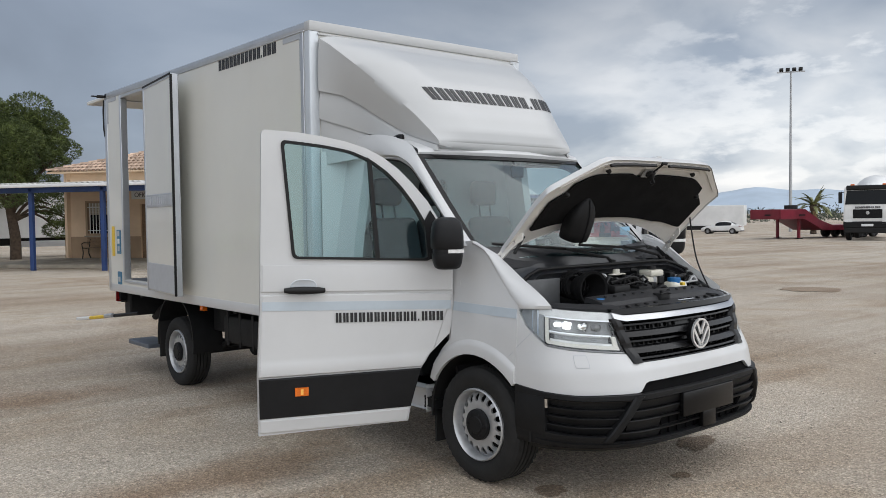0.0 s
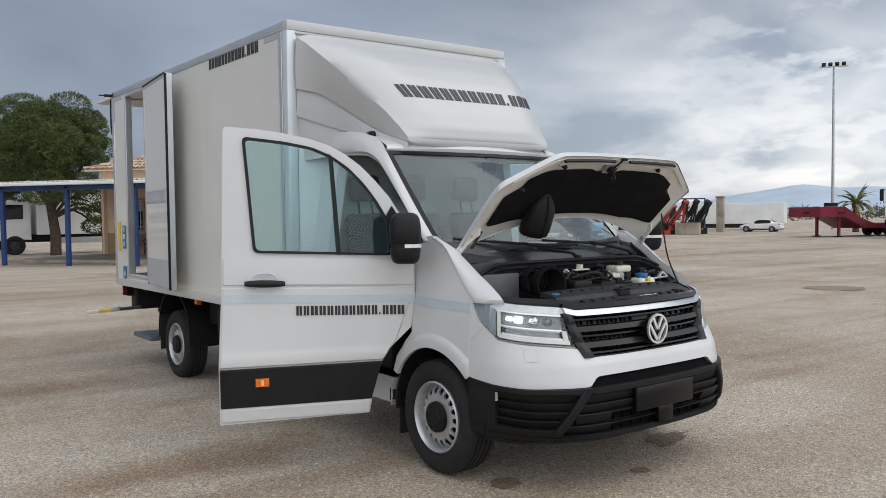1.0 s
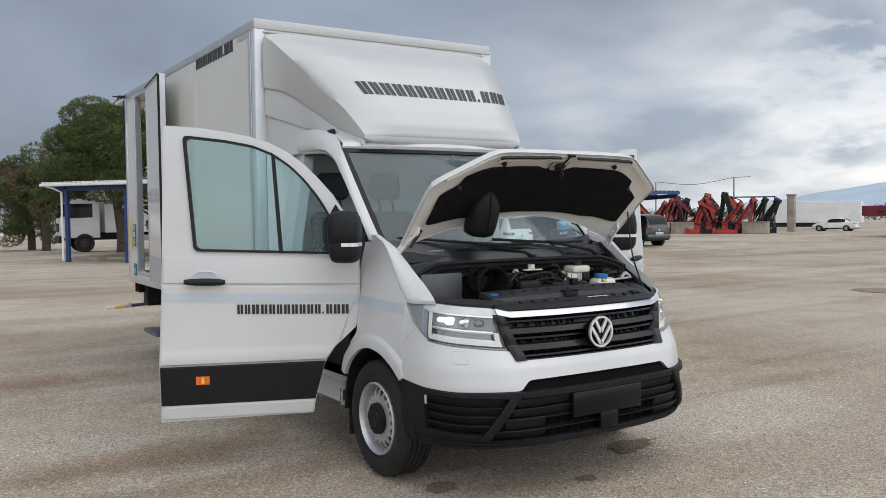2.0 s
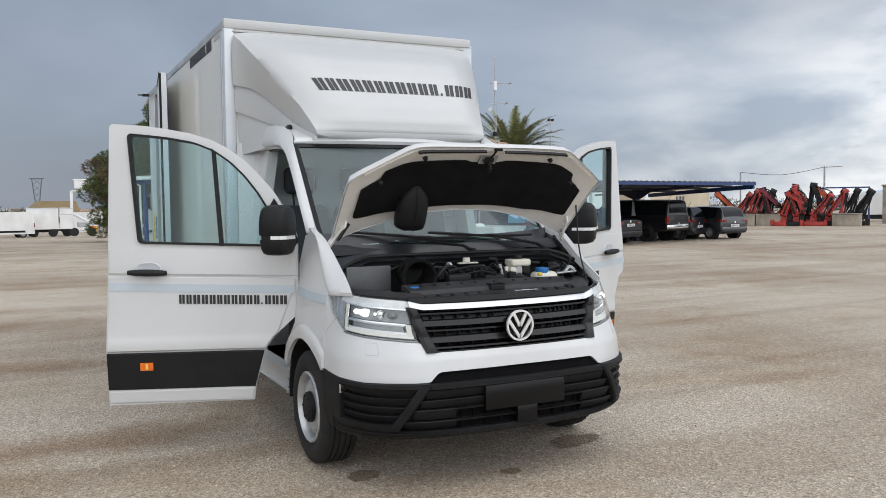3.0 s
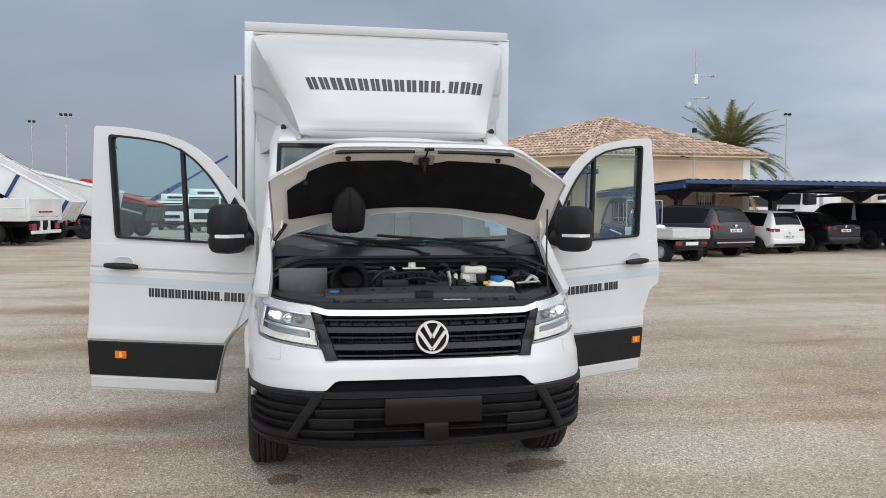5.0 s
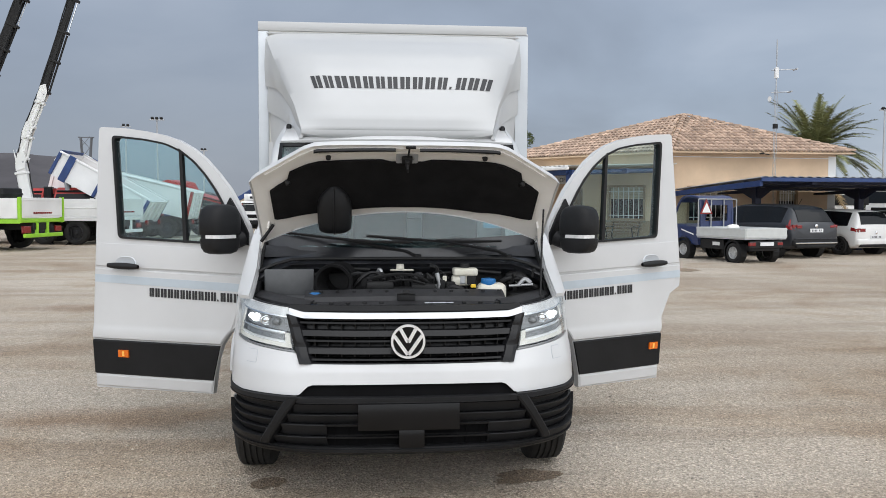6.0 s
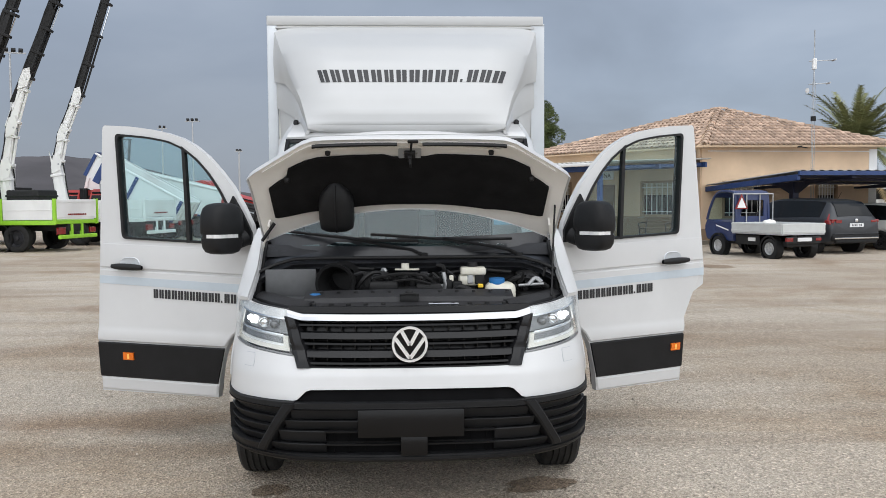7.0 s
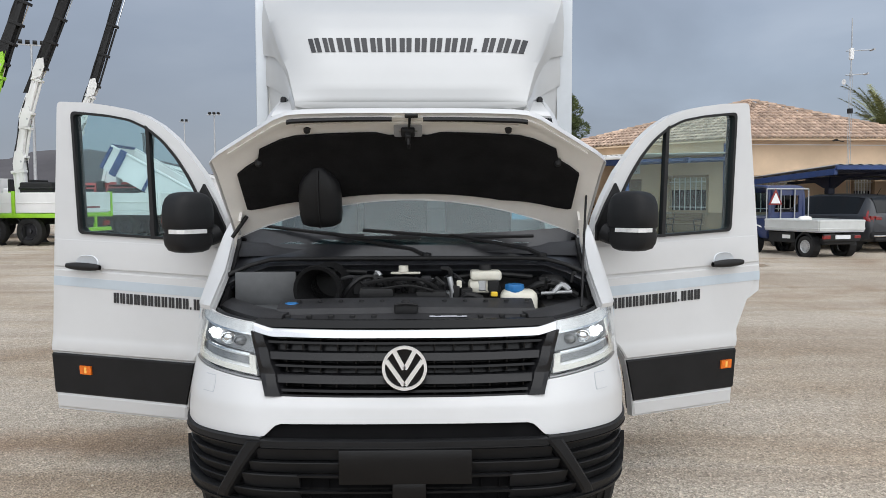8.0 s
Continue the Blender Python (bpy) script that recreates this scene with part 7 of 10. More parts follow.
part("small_label", bm, RESERVOIR, bay)
rg = random.Random(14)
for k in range(34):
    x, y = rg.uniform(-.26, .78), rg.uniform(.50, .68)
    z = 1.10 + .10 * rg.random()
    if rg.random() < .5:
        s = rg.uniform(.012, .03)
        bm = box(B(), x - s, x + s, y - s, y + s, z - .05, z + rg.uniform(.0, .04), .005, 1)
    else:
        a = Vector((x, y, z))
        e = a + Vector((rg.uniform(-.12, .12), rg.uniform(-.06, .06), rg.uniform(-.04, .04)))
        bm = tube(B(), catmull([a, a.lerp(e, .5) + Vector((0, 0, .03)), e], 6), rg.uniform(.006, .013), 6)
    part("engine_fitting", bm, rg.choice((SEAL, SEAL, GREYPLASTIC, GALV, UNDER)), bay, smooth=40)
for sg in (-1, 1):
    part("strut_top", lathe(B(), [(0, .075), (.03, .07), (.05, .05), (.055, 0)], pose(sg * .70, .72, 1.16, 0, -90, 0), 18), UNDER, bay, smooth=40)

# --- cab inside ---
bm = B()
o, i = [], []
for y, z in ((.755, 1.35), (.90, 1.368), (1.05, 1.385), (1.22, 1.37), (1.33, 1.30), (1.36, 1.15), (1.30, .85), (1.20, .60)):
    r = [Vector((x, y + (.11 * (abs(x) / .88) ** 2 if y < .8 else 0), z + .02 * math.cos(x * 3) - (.02 if y < .8 else 0))) for x in [-.88 + 1.76 * k / 16 for k in range(17)]]
    o.append(r)
    i.append([p - Vector((0, .03, .02)) for p in r])
part("dashboard", shell(bm, o, i), GREYPLASTIC, truck, "dark grey dashboard", smooth=50)
bm = B()
ring = [Vector((.42, 1.46, 1.22)) + .19 * (math.cos(a) * Vector((1, 0, 0)) + math.sin(a) * Vector((0, .45, .89))) for a in [k * math.tau / 28 for k in range(29)]]
tube(bm, ring, .016, 8)
box(bm, -.09, .09, -.03, .03, -.06, .06, .02, 2, Matrix.Translation((.42, 1.46, 1.22)) @ pose(0, 0, 0, -27))
tube(bm, [(.24, 1.46, 1.22), (.60, 1.46, 1.22)], .014, 6)
tube(bm, [(.42, 1.45, 1.20), (.42, 1.28, 1.10)], .04, 8)
part("steering_wheel", bm, SEAL, truck, "black steering wheel", smooth=50)
for x0, x1 in ((-.80, -.36), (-.34, .10), (.20, .66)):
    xm = (x0 + x1) / 2
    bm = box(B(), x0, x1, 1.65, 2.16, .78, .95, .05, 3)
    seat = part("seat", bm, SEATCLOTH, truck, "dark cloth cab seat", smooth=50)
    bm = box(B(), x0 + .01, x1 - .01, 2.05, 2.18, .92, 1.64, .06, 3, Matrix.Translation((0, 2.1, .9)) @ pose(0, 0, 0, -13) @ Matrix.Translation((0, -2.1, -.9)))
    part("backrest", bm, SEATCLOTH, seat, smooth=50)
    bm = box(B(), xm - .13, xm + .13, 2.29, 2.39, 1.71, 1.92, .048, 3)
    tube(bm, [(xm - .06, 2.30, 1.55), (xm - .06, 2.34, 1.75)], .008, 6)
    tube(bm, [(xm + .06, 2.30, 1.55), (xm + .06, 2.34, 1.75)], .008, 6)
    part("headrest", bm, SEATCLOTH, seat, smooth=50)
    bm = box(B(), x0 + .03, x1 - .03, 1.70, 2.10, .50, .80, .02)
    part("seat_base", bm, UNDER, seat)
bm = box(B(), -.06, .06, 1.50, 1.53, 1.90, 1.99, .012, 2)
tube(bm, [(0, 1.53, 1.98), (0, 1.56, 2.03)], .012, 6)
part("rain_sensor", bm, SEAL, screen)
STICKER = material("pale_blue_sticker", (0.35, 0.60, 0.80), 0.5)
for x in (.57, .66):
    p = screen_pt(x, 1.50)
    part("sticker", box(B(), x - .04, x + .04, p.y + .03, p.y + .034, 1.47, 1.53), STICKER, screen)


# --- cab doors ---
DOOR = [(.30, .355), (1.215, .345), (1.218, .70), (1.195, 1.12), (1.165, 2.11), (1.160, 2.132), (1.145, 2.141), (.95, 2.128), (.80, 2.106), (.66, 2.078), (.54, 2.04), (.434, 1.985), (.34, 1.915), (.25, 1.825), (.159, 1.72), (.08, 1.595), (.02, 1.48), (.0, 1.40), (.0, 1.0), (.03, .89), (.09, .835), (.16, .77), (.215, .69), (.25, .60), (.28, .47)]
DOORSTEP = [(.30, .355), (1.045, .345), (1.05, .68), (1.07, .935), (1.235, 1.02), (1.245, 1.12)] + DOOR[4:]
GLASS = [(1.046, 2.072), (.994, 1.392), (.155, 1.358), (.135, 1.46), (.19, 1.60), (.25, 1.70), (.33, 1.805), (.42, 1.895), (.52, 1.965), (.64, 2.015), (.80, 2.045), (.95, 2.062)]


def rounded(loop, r, steps=5):
    """The loop with its corners rounded off to about that radius, where the sides are long enough."""
    out = []
    for k, b in enumerate(loop):
        a, c = loop[k - 1], loop[(k + 1) % len(loop)]
        pa, pb, pc = Vector(a), Vector(b), Vector(c)
        ra, rc = min(r, (pa - pb).length * .45), min(r, (pc - pb).length * .45)
        s, e = pb + (pa - pb).normalized() * ra, pb + (pc - pb).normalized() * rc
        for j in range(steps + 1):
            q = j / steps
            p = s * (1 - q) ** 2 + pb * 2 * q * (1 - q) + e * q * q
            out.append((p.x, p.y))
    return out


GLASS = rounded([(.60 + (u - .60) * 1.022, 1.70 + (z - 1.70) * 1.03) for u, z in GLASS], .035)


def cab_door(sg, hinge, tip, outline, text_u):
    hx, hy = hinge
    d = Vector((tip[0] - hx, tip[1] - hy, 0)).normalized()
    n = Vector((-d.y, d.x, 0)) if sg < 0 else Vector((d.y, -d.x, 0))

    def put(u, z, dep=0.0):
        """On the outer skin; dep goes inward."""
        lean = .022 * max(0, (z - 1.35) / .8) ** 1.3 + .015 * max(0, (.9 - z) / .5) ** 2
        bulge = .012 * math.sin(math.pi * min(1, max(0, (z - .35) / 1.05)))
        return Vector((hx, hy, 0)) + d * u - n * (dep + lean - bulge) + Vector((0, 0, z))

    def inset(loop, k, c):
        return [(c[0] + (u - c[0]) * k, c[1] + (z - c[1]) * k) for u, z in loop]

    # a rounded outer skin: main plate, and a slightly smaller one proud of it
    bm = slab(B(), outline, [GLASS], lambda u, z, t: put(u, z, .008 + t), .045)
    door = part("cab_door", bm, WHITE, truck, "white cab door standing open")
    c = (.62, 1.2)
    # pressed skin below the window, built in bands so that the creases are real
    def ends(z):
        """Where the outline lies at that height: hinge side and lock side."""
        hits = []
        for a, b in zip(outline, outline[1:] + outline[:1]):
            if (a[1] - z) * (b[1] - z) <= 0 and a[1] != b[1]:
                hits.append(a[0] + (b[0] - a[0]) * (z - a[1]) / (b[1] - a[1]))
        return min(hits), max(hits)

    levels = [(.352, .010), (.365, .0), (.43, -.001), (.444, .006), (.69, .006), (.70, -.010), (.735, -.012), (.77, -.004), (.80, 0), (1.155, 0), (1.163, .010), (1.172, .010), (1.182, 0), (1.30, -.001), (1.335, .0)]
    o, i = [], []
    for z, dep in levels:
        a, b = ends(z)
        us = [a + .004, a + .014] + [a + (b - a) * k / 14 for k in range(1, 14)] + [b - .014, b - .004]
        tilt = (lambda u: .028 * (u - .62)) if z > 1.1 else (lambda u: 0)
        o.append([put(u, z + tilt(u), dep + (.006 if k in (0, len(us) - 1) else 0)) for k, u in enumerate(us)])
        i.append([put(u, z + tilt(u), .010) for u in us])
    part("door_skin", shell(B(), o, i), WHITE, door, smooth=24)
    # black cladding
    o, i = [], []
    for z in (.447, .455, .676, .684):
        a, b = ends(z)
        dep = -.008 if .45 < z < .68 else -.001
        us = [a + .006 + (b - a - .012) * k / 14 for k in range(15)]
        o.append([put(u, z, dep) for u in us])
        i.append([put(u, z, .006) for u in us])
    part("cladding", shell(B(), o, i), BLACK, door, "black plastic lower cladding", smooth=30)
    bm = B()
    for u0, u1, z0, z1 in ((.925, 1.005, .572, .622),):
        o = [[put(u, z, -.018) for u in (u0, u0 + .004, u1 - .004, u1)] for z in (z0, z1)]
        i = [[put(u, z, -.006) for u in (u0, u0 + .004, u1 - .004, u1)] for z in (z0, z1)]
        shell(bm, o, i)
    lamp = part("side_indicator", bm, AMBER, door, "orange side marker lamp")
    o = [[put(u, z, -.0195) for u in (.956, .972)] for z in (.580, .614)]
    i = [[put(u, z, -.012) for u in (.956, .972)] for z in (.580, .614)]
    part("lamp_core", shell(B(), o, i), AMBERCORE, lamp)
    o = [[put(u, z + .034 * (u - .62), -.0015) for u in [.02 + (ends(1.1)[1] - .03) * k / 10 for k in range(11)]] for z in (1.065, 1.118)]
    i = [[put(u, z + .034 * (u - .62), .004) for u in [.02 + (ends(1.1)[1] - .03) * k / 10 for k in range(11)]] for z in (1.065, 1.118)]
    part("stripe", shell(B(), o, i), STRIPE, door, "pale blue-grey stripe")
    a0, a1 = text_u
    lettering(door, lambda u, v, t: put(a0 + (a1 - a0) * u / abs(a1 - a0), .985 + .030 * ((a0 + (a1 - a0) * u / abs(a1 - a0)) - .4) + v, -.0012 - t), .058, abs(a1 - a0))
    # handle: white recess and black pull
    bm = B()
    rows = []
    for k in range(9):
        q = k / 8
        u = .82 + .24 * q
        s = math.sin(math.pi * min(1, max(0, .06 + q * .88))) ** .3
        ring = [put(u, 1.197 + .028 * (u - .9) + .023 * s * math.sin(a), -.034 + .020 * s * math.cos(a)) for a in [j * math.tau / 10 for j in range(10)]]
        rows.append(ring)
    sheet(bm, rows, 0, True)
    part("door_handle", bm, SEAL, door, "black door handle", smooth=50)
    bm = B()
    rows = [[put(.94 + r * 1.5 * math.copysign(abs(math.cos(a)) ** .7, math.cos(a)), 1.208 + r * math.sin(a) ** .8, dp) for a in [math.pi * j / 12 for j in range(13)]] for r, dp in ((.056, .004), (.051, -.006), (.042, -.001), (.001, -.001))]
    sheet(bm, rows)
    part("handle_cup", bm, LIGHTALU, door, smooth=50)
    # window: rubber frame, divider, panes
    inner = inset(GLASS, .958, (.60, 1.70))
    bm = slab(B(), GLASS, [inner], lambda u, z, t: put(u, z, -.004 + t), .06)
    part("window_frame", bm, SEAL, door, "black window frame", smooth=30)
    bm = prism(B(), [(.470, 1.36), (.496, 1.36), (.534, 1.985), (.510, 1.965)], lambda u, z, t: put(u, z, -.001 + t), .03)
    part("window_bar", bm, SEAL, door)
    bm = slab(B(), inset(GLASS, .985, (.60, 1.70)), [], lambda u, z, t: put(u, z, .016 + t), .005)
    pane = part("window_pane", bm, WINDOW, door, "tinted window glass")
    pane.visible_shadow = False
    bm = prism(B(), [(.012, 1.352), (.165, 1.358), (.185, 1.59), (.145, 1.66), (.075, 1.55), (.012, 1.43)], lambda u, z, t: put(u, z, -.010 + t), .03)
    part("mirror_base", bm, BLACK, door, smooth=30)
    # mirror: two shells on an arm, standing out across the door
    ma, mb = n * .962 + d * .274, d * .962 - n * .274

    def mir(p, q, z):
        return Vector((hx, hy, 0)) + d * .105 + n * .19 + ma * p * .84 + mb * q * 1.32 + Vector((0, 0, z))

    def loop(hp, hq, z, pw=.55):
        return [mir(hp * math.copysign(abs(math.sin(w)) ** pw, math.sin(w)), hq * math.copysign(abs(math.cos(w)) ** pw, math.cos(w)), z) for w in [k * math.tau / 28 for k in range(28)]]

    def mirror_shell(levels, mat, name, lab=""):
        bm = B()
        vs = [[bm.verts.new(p) for p in loop(*lv)] for lv in levels]
        for ra, rb in zip(vs, vs[1:]):
            for k in range(28):
                bm.faces.new((ra[k], ra[(k + 1) % 28], rb[(k + 1) % 28], rb[k]))
        bm.faces.new(vs[0][::-1])
        bm.faces.new(vs[-1])
        return part(name, bm, mat, door, lab, smooth=50)

    mirror_shell([(.138, .070, 1.428), (.143, .074, 1.436), (.144, .074, 1.50), (.138, .071, 1.548), (.122, .065, 1.584), (.096, .054, 1.604), (.055, .038, 1.614), (.02, .015, 1.617)], BLACK, "mirror_housing", "black door mirror")
    mirror_shell([(.03, .02, 1.303), (.075, .042, 1.306), (.112, .058, 1.318), (.132, .066, 1.345), (.139, .070, 1.385), (.138, .070, 1.402)], BLACK, "lower_mirror_housing", "black wide-angle mirror housing")
    mirror_shell([(.130, .064, 1.400), (.132, .066, 1.415), (.130, .064, 1.430)], SEAL, "mirror_band")
    o = [[mir(p * 1.0, q, z) for p, q in ((-.05, -.0735), (.06, -.0745), (.115, -.070), (.138, -.045), (.142, .0))] for z in (1.405, 1.426)]
    i = [[mir(p * .9, q * .85, z) for p, q in ((-.05, -.0735), (.06, -.0745), (.115, -.070), (.138, -.045), (.142, .0))] for z in (1.405, 1.426)]
    part("mirror_indicator", shell(B(), o, i), REFLECTOR, door, "clear indicator strip")
    bm = tube(B(), catmull([mir(-.06, .0, 1.375), mir(-.13, -.01, 1.38), mir(-.20, -.02, 1.40)], 6), .050, 10)
    part("mirror_arm", bm, BLACK, door, smooth=50)
    # hinge-side check strap and inner lining seen at the edge
    bm = slab(B(), inset(outline, .965, c), [inset(GLASS, 1.014, (.60, 1.70))], lambda u, z, t: put(u, z, .054 + t), .03)
    part("inner_panel", bm, GREYPLASTIC, door)
    return door


cab_door(-1, (-.970, 1.13), (-2.055, 1.55), DOOR, (.753, .075))
cab_door(1, (.985, 1.13), (1.99, 1.62), DOORSTEP, (.07, .752))

# ---- parked vehicles; local frame: rear at y = 0, nose towards +y, x to the right ----
ALLOY = material("alloy_wheel", (0.45, 0.46, 0.47), 0.35, 0.7, vary=0.1, scale=10)
DARKALLOY = material("dark_alloy_wheel", (0.05, 0.05, 0.055), 0.35, 0.6, vary=0.1, scale=10)
PLATE = material("pale_number_plate", (0.70, 0.71, 0.72), 0.4)
BAR = material("grey_plate_marks", (0.10, 0.10, 0.11), 0.5)


def road_wheel(parent, x, y, r, w, out, rim_mat, spokes=10, deep=.03):
    m = pose(x, y, r, 0, 0, 0 if out > 0 else 180)
    h = w / 2
    bm = lathe(B(), [(-h * .8, r * .60), (-h, r * .72), (-h, r * .88), (-h * .75, r), (h * .75, r), (h, r * .88), (h, r * .72), (h * .8, r * .60)], m, 28, False)
    wh = part("wheel", bm, RUBBER, parent, smooth=35)
    bm = lathe(B(), [(-h * .6, r * .62), (h * .8, r * .63), (h * .92, r * .60), (h * .6, r * .55), (h * .6 - deep, r * .5)], m, 28, False)
    lathe(bm, [(h * .75, 0), (h * .75, r * .14), (h * .5, r * .16)], m, 12, False)
    for k in range(spokes):
        a = k * math.tau / spokes
        c, s = math.cos(a), math.sin(a)
        q = [Vector((h * .62, r * (.12 * c - .05 * s), r * (.12 * s + .05 * c))), Vector((h * .62, r * (.12 * c + .05 * s), r * (.12 * s - .05 * c))), Vector((h * .78, r * (.58 * c + .06 * s), r * (.58 * s - .06 * c))), Vector((h * .78, r * (.58 * c - .06 * s), r * (.58 * s + .06 * c)))]
        f = [bm.verts.new(m @ p) for p in q]
        b = [bm.verts.new(m @ (p - Vector((.02, 0, 0)))) for p in q]
        bm.faces.new(f)
        bm.faces.new(b[::-1])
        for j in range(4):
            bm.faces.new((f[j], f[(j + 1) % 4], b[(j + 1) % 4], b[j]))
    part("rim", bm, rim_mat, wh, smooth=30)
    part("brake_drum", lathe(B(), [(-h * .5, r * .5), (h * .15, r * .5), (h * .2, 0)], m, 16, False), UNDER, wh)
    return wh


# stations: y, half width, sill z, belt z, roof half width, roof z
CARS = {
    "hatch": [(0, .70, .42, .80, .62, .84), (.04, .84, .30, .88, .66, .98), (.20, .87, .24, .93, .60, 1.36), (.45, .89, .22, .94, .58, 1.45), (1.3, .89, .20, .92, .58, 1.49), (2.2, .89, .20, .90, .56, 1.45), (2.75, .88, .20, .89, .56, 1.20), (3.1, .87, .20, .88, .66, .96), (3.7, .84, .22, .80, .64, .84), (3.98, .74, .28, .66, .60, .70), (4.05, .60, .36, .56, .50, .60)],
    "suv": [(0, .76, .52, .92, .66, .97), (.05, .92, .36, 1.00, .70, 1.10), (.30, .95, .30, 1.06, .62, 1.48), (.62, .96, .28, 1.08, .60, 1.61), (1.6, .96, .26, 1.06, .62, 1.66), (2.7, .96, .26, 1.03, .60, 1.62), (3.35, .95, .26, 1.02, .60, 1.30), (3.75, .94, .26, 1.00, .72, 1.06), (4.3, .91, .28, .92, .70, .95), (4.62, .80, .34, .78, .64, .80), (4.7, .66, .42, .66, .55, .68)],
    "sedan": [(0, .72, .46, .88, .62, .92), (.05, .88, .32, .95, .68, 1.00), (.55, .90, .26, .98, .66, 1.04), (1.15, .91, .24, .97, .56, 1.34), (1.6, .91, .22, .95, .56, 1.43), (2.4, .91, .22, .93, .56, 1.42), (2.9, .90, .22, .92, .56, 1.22), (3.3, .90, .22, .91, .70, .97), (4.1, .87, .24, .82, .66, .86), (4.5, .76, .30, .66, .60, .70), (4.6, .62, .38, .56, .50, .60)],
    "pickup": [(0, .80, .62, 1.08, .74, 1.12), (.03, .93, .50, 1.10, .76, 1.16), (.10, .93, .46, 1.12, .70, 1.70), (.40, .93, .44, 1.12, .68, 1.78), (1.6, .93, .42, 1.12, .68, 1.79), (2.4, .93, .42, 1.10, .66, 1.80), (3.2, .93, .42, 1.08, .62, 1.76), (3.75, .92, .42, 1.08, .62, 1.40), (4.1, .91, .42, 1.06, .76, 1.12), (4.9, .90, .46, 1.0, .74, 1.04), (5.15, .80, .52, .80, .66, .84)],
}


def car(kind, label, paint, m, rim=ALLOY, tail="wide", spokes=10, roof_mat=None, chrome=False):
    st = CARS[kind]
    t = thing("parked_car", label, "car", m, group="cars in the car park")
    L = st[-1][0]
    R = {"hatch": .31, "suv": .36, "sedan": .33, "pickup": .38}[kind]
    wy = {"hatch": (.68, 3.22), "suv": (.88, 3.72), "sedan": (.95, 3.76), "pickup": (1.05, 4.15)}[kind]

    fine_st = []
    N = 44
    cols = [catmull([(s[0], s[k], 0) for s in st], N) for k in range(1, 6)]
    for j in range(N + 1):
        fine_st.append((cols[0][j].x, *[c[j].y for c in cols]))

    def ring(s):
        y, w, zs, zb, wr, zr = s
        zb = min(zb, zr - .02)
        pts = [(0, zs), (w * .86, zs), (w * .97, zs + .06), (w, zs + .22), (w * 1.0, (zs + zb) / 2 + .05), (w * .985, zb - .06), (w * .955, zb)]
        for f in (.2, .5, .8):
            pts.append((w * .955 + (wr + .05 - w * .955) * f, zb + (zr - .05 - zb) * f))
        pts += [(wr + .03, zr - .03), (wr * .8, zr - .003), (0, zr + .012)]
        return [Vector((x, y, z)) for x, z in pts]

    # wheel arches: lift the sill line round the wheels
    def lifted(s):
        y = s[0]
        lift = 0
        for c in wy:
            d = abs(y - c)
            if d < R + .07:
                lift = max(lift, R + math.sqrt((R + .07) ** 2 - d * d) - s[2])
        return s, lift

    bm = B()
    for sg in (-1, 1):
        rows = []
        for s in fine_st:
            s, lift = lifted(s)
            r = ring(s)
            if lift > 0:
                for k in (2, 3, 4):
                    r[k].z = max(r[k].z, min(s[2] + lift, s[3] - .10) + (k - 2) * .006)
            rows.append([Vector((sg * p.x, p.y, p.z)) for p in r])
        sheet(bm, rows)
    bmesh.ops.remove_doubles(bm, verts=bm.verts, dist=.0008)
    edges = [e for e in bm.edges if e.is_boundary]
    bmesh.ops.holes_fill(bm, edges=edges, sides=60)
    body = part("body", bm, paint, t, smooth=38)

    def at(y, k, sg, off=0.0):
        for a, b in zip(fine_st, fine_st[1:]):
            if a[0] <= y <= b[0] + 1e-6:
                f = (y - a[0]) / max(1e-6, b[0] - a[0])
                r1, r2 = ring(a), ring(b)
                i = int(k)
                p1 = r1[i].lerp(r1[min(i + 1, len(r1) - 1)], k - i)
                p2 = r2[i].lerp(r2[min(i + 1, len(r2) - 1)], k - i)
                p = p1.lerp(p2, f)
                return Vector((sg * (p.x + off), p.y, p.z + off * .3))
        return Vector((0, y, 0))

    def patch(y0, y1, k0, k1, off, sg, n=8, skew0=0.0, skew1=0.0):
        rows = []
        for o in (off, off - .012):
            g = []
            for j in range(5):
                k = k0 + (k1 - k0) * j / 4
                g.append([at(y0 + skew0 * j / 4 + (y1 + skew1 * j / 4 - y0 - skew0 * j / 4) * q / n, k, sg, o) for q in range(n + 1)])
            rows.append(g)
        return shell(B(), *rows)

    spans = {"hatch": [(.45, 1.0), (1.05, 1.72), (1.78, 2.62)], "suv": [(.55, 1.15), (1.2, 2.1), (2.16, 3.15)], "sedan": [(1.15, 1.42), (1.47, 2.05), (2.1, 2.85)], "pickup": [(.2, 1.55), (1.75, 2.5), (2.56, 3.5)]}[kind]
    for sg in (-1, 1):
        part("window_band", patch(spans[0][0] - .06, spans[-1][1] + .10, 6.15, 9.75, .003, sg, 14), GLOSSBLACK, t)
        for a, b in spans:
            part("side_window", patch(a, b, 6.25, 9.6, .007, sg, 6, .10, -.12), DARKGLASS, t)
        part("sill_trim", patch(wy[0] + R + .1, wy[1] - R - .1, 1.2, 2.6, .008, sg, 6), BLACK, t)
        for y in wy:
            road_wheel(t, sg * (st[3][1] - .10), y, R, .215, sg, rim, spokes)
            part("wheel_well", lathe(B(), [(-.12, R + .05), (.10, R + .05), (.10, 0)], pose(sg * (st[3][1] - .16), y, R, 0, 0, 0 if sg > 0 else 180), 20), UNDER, t)
        bm = box(B(), sg * (st[4][1] - .02), sg * (st[4][1] + .17), spans[-1][1] + .02, spans[-1][1] + .12, st[4][3] - .02, st[4][3] + .12, .03, 2)
        part("mirror", bm, paint if paint is not CARTEAL else BLACK, t, smooth=40)
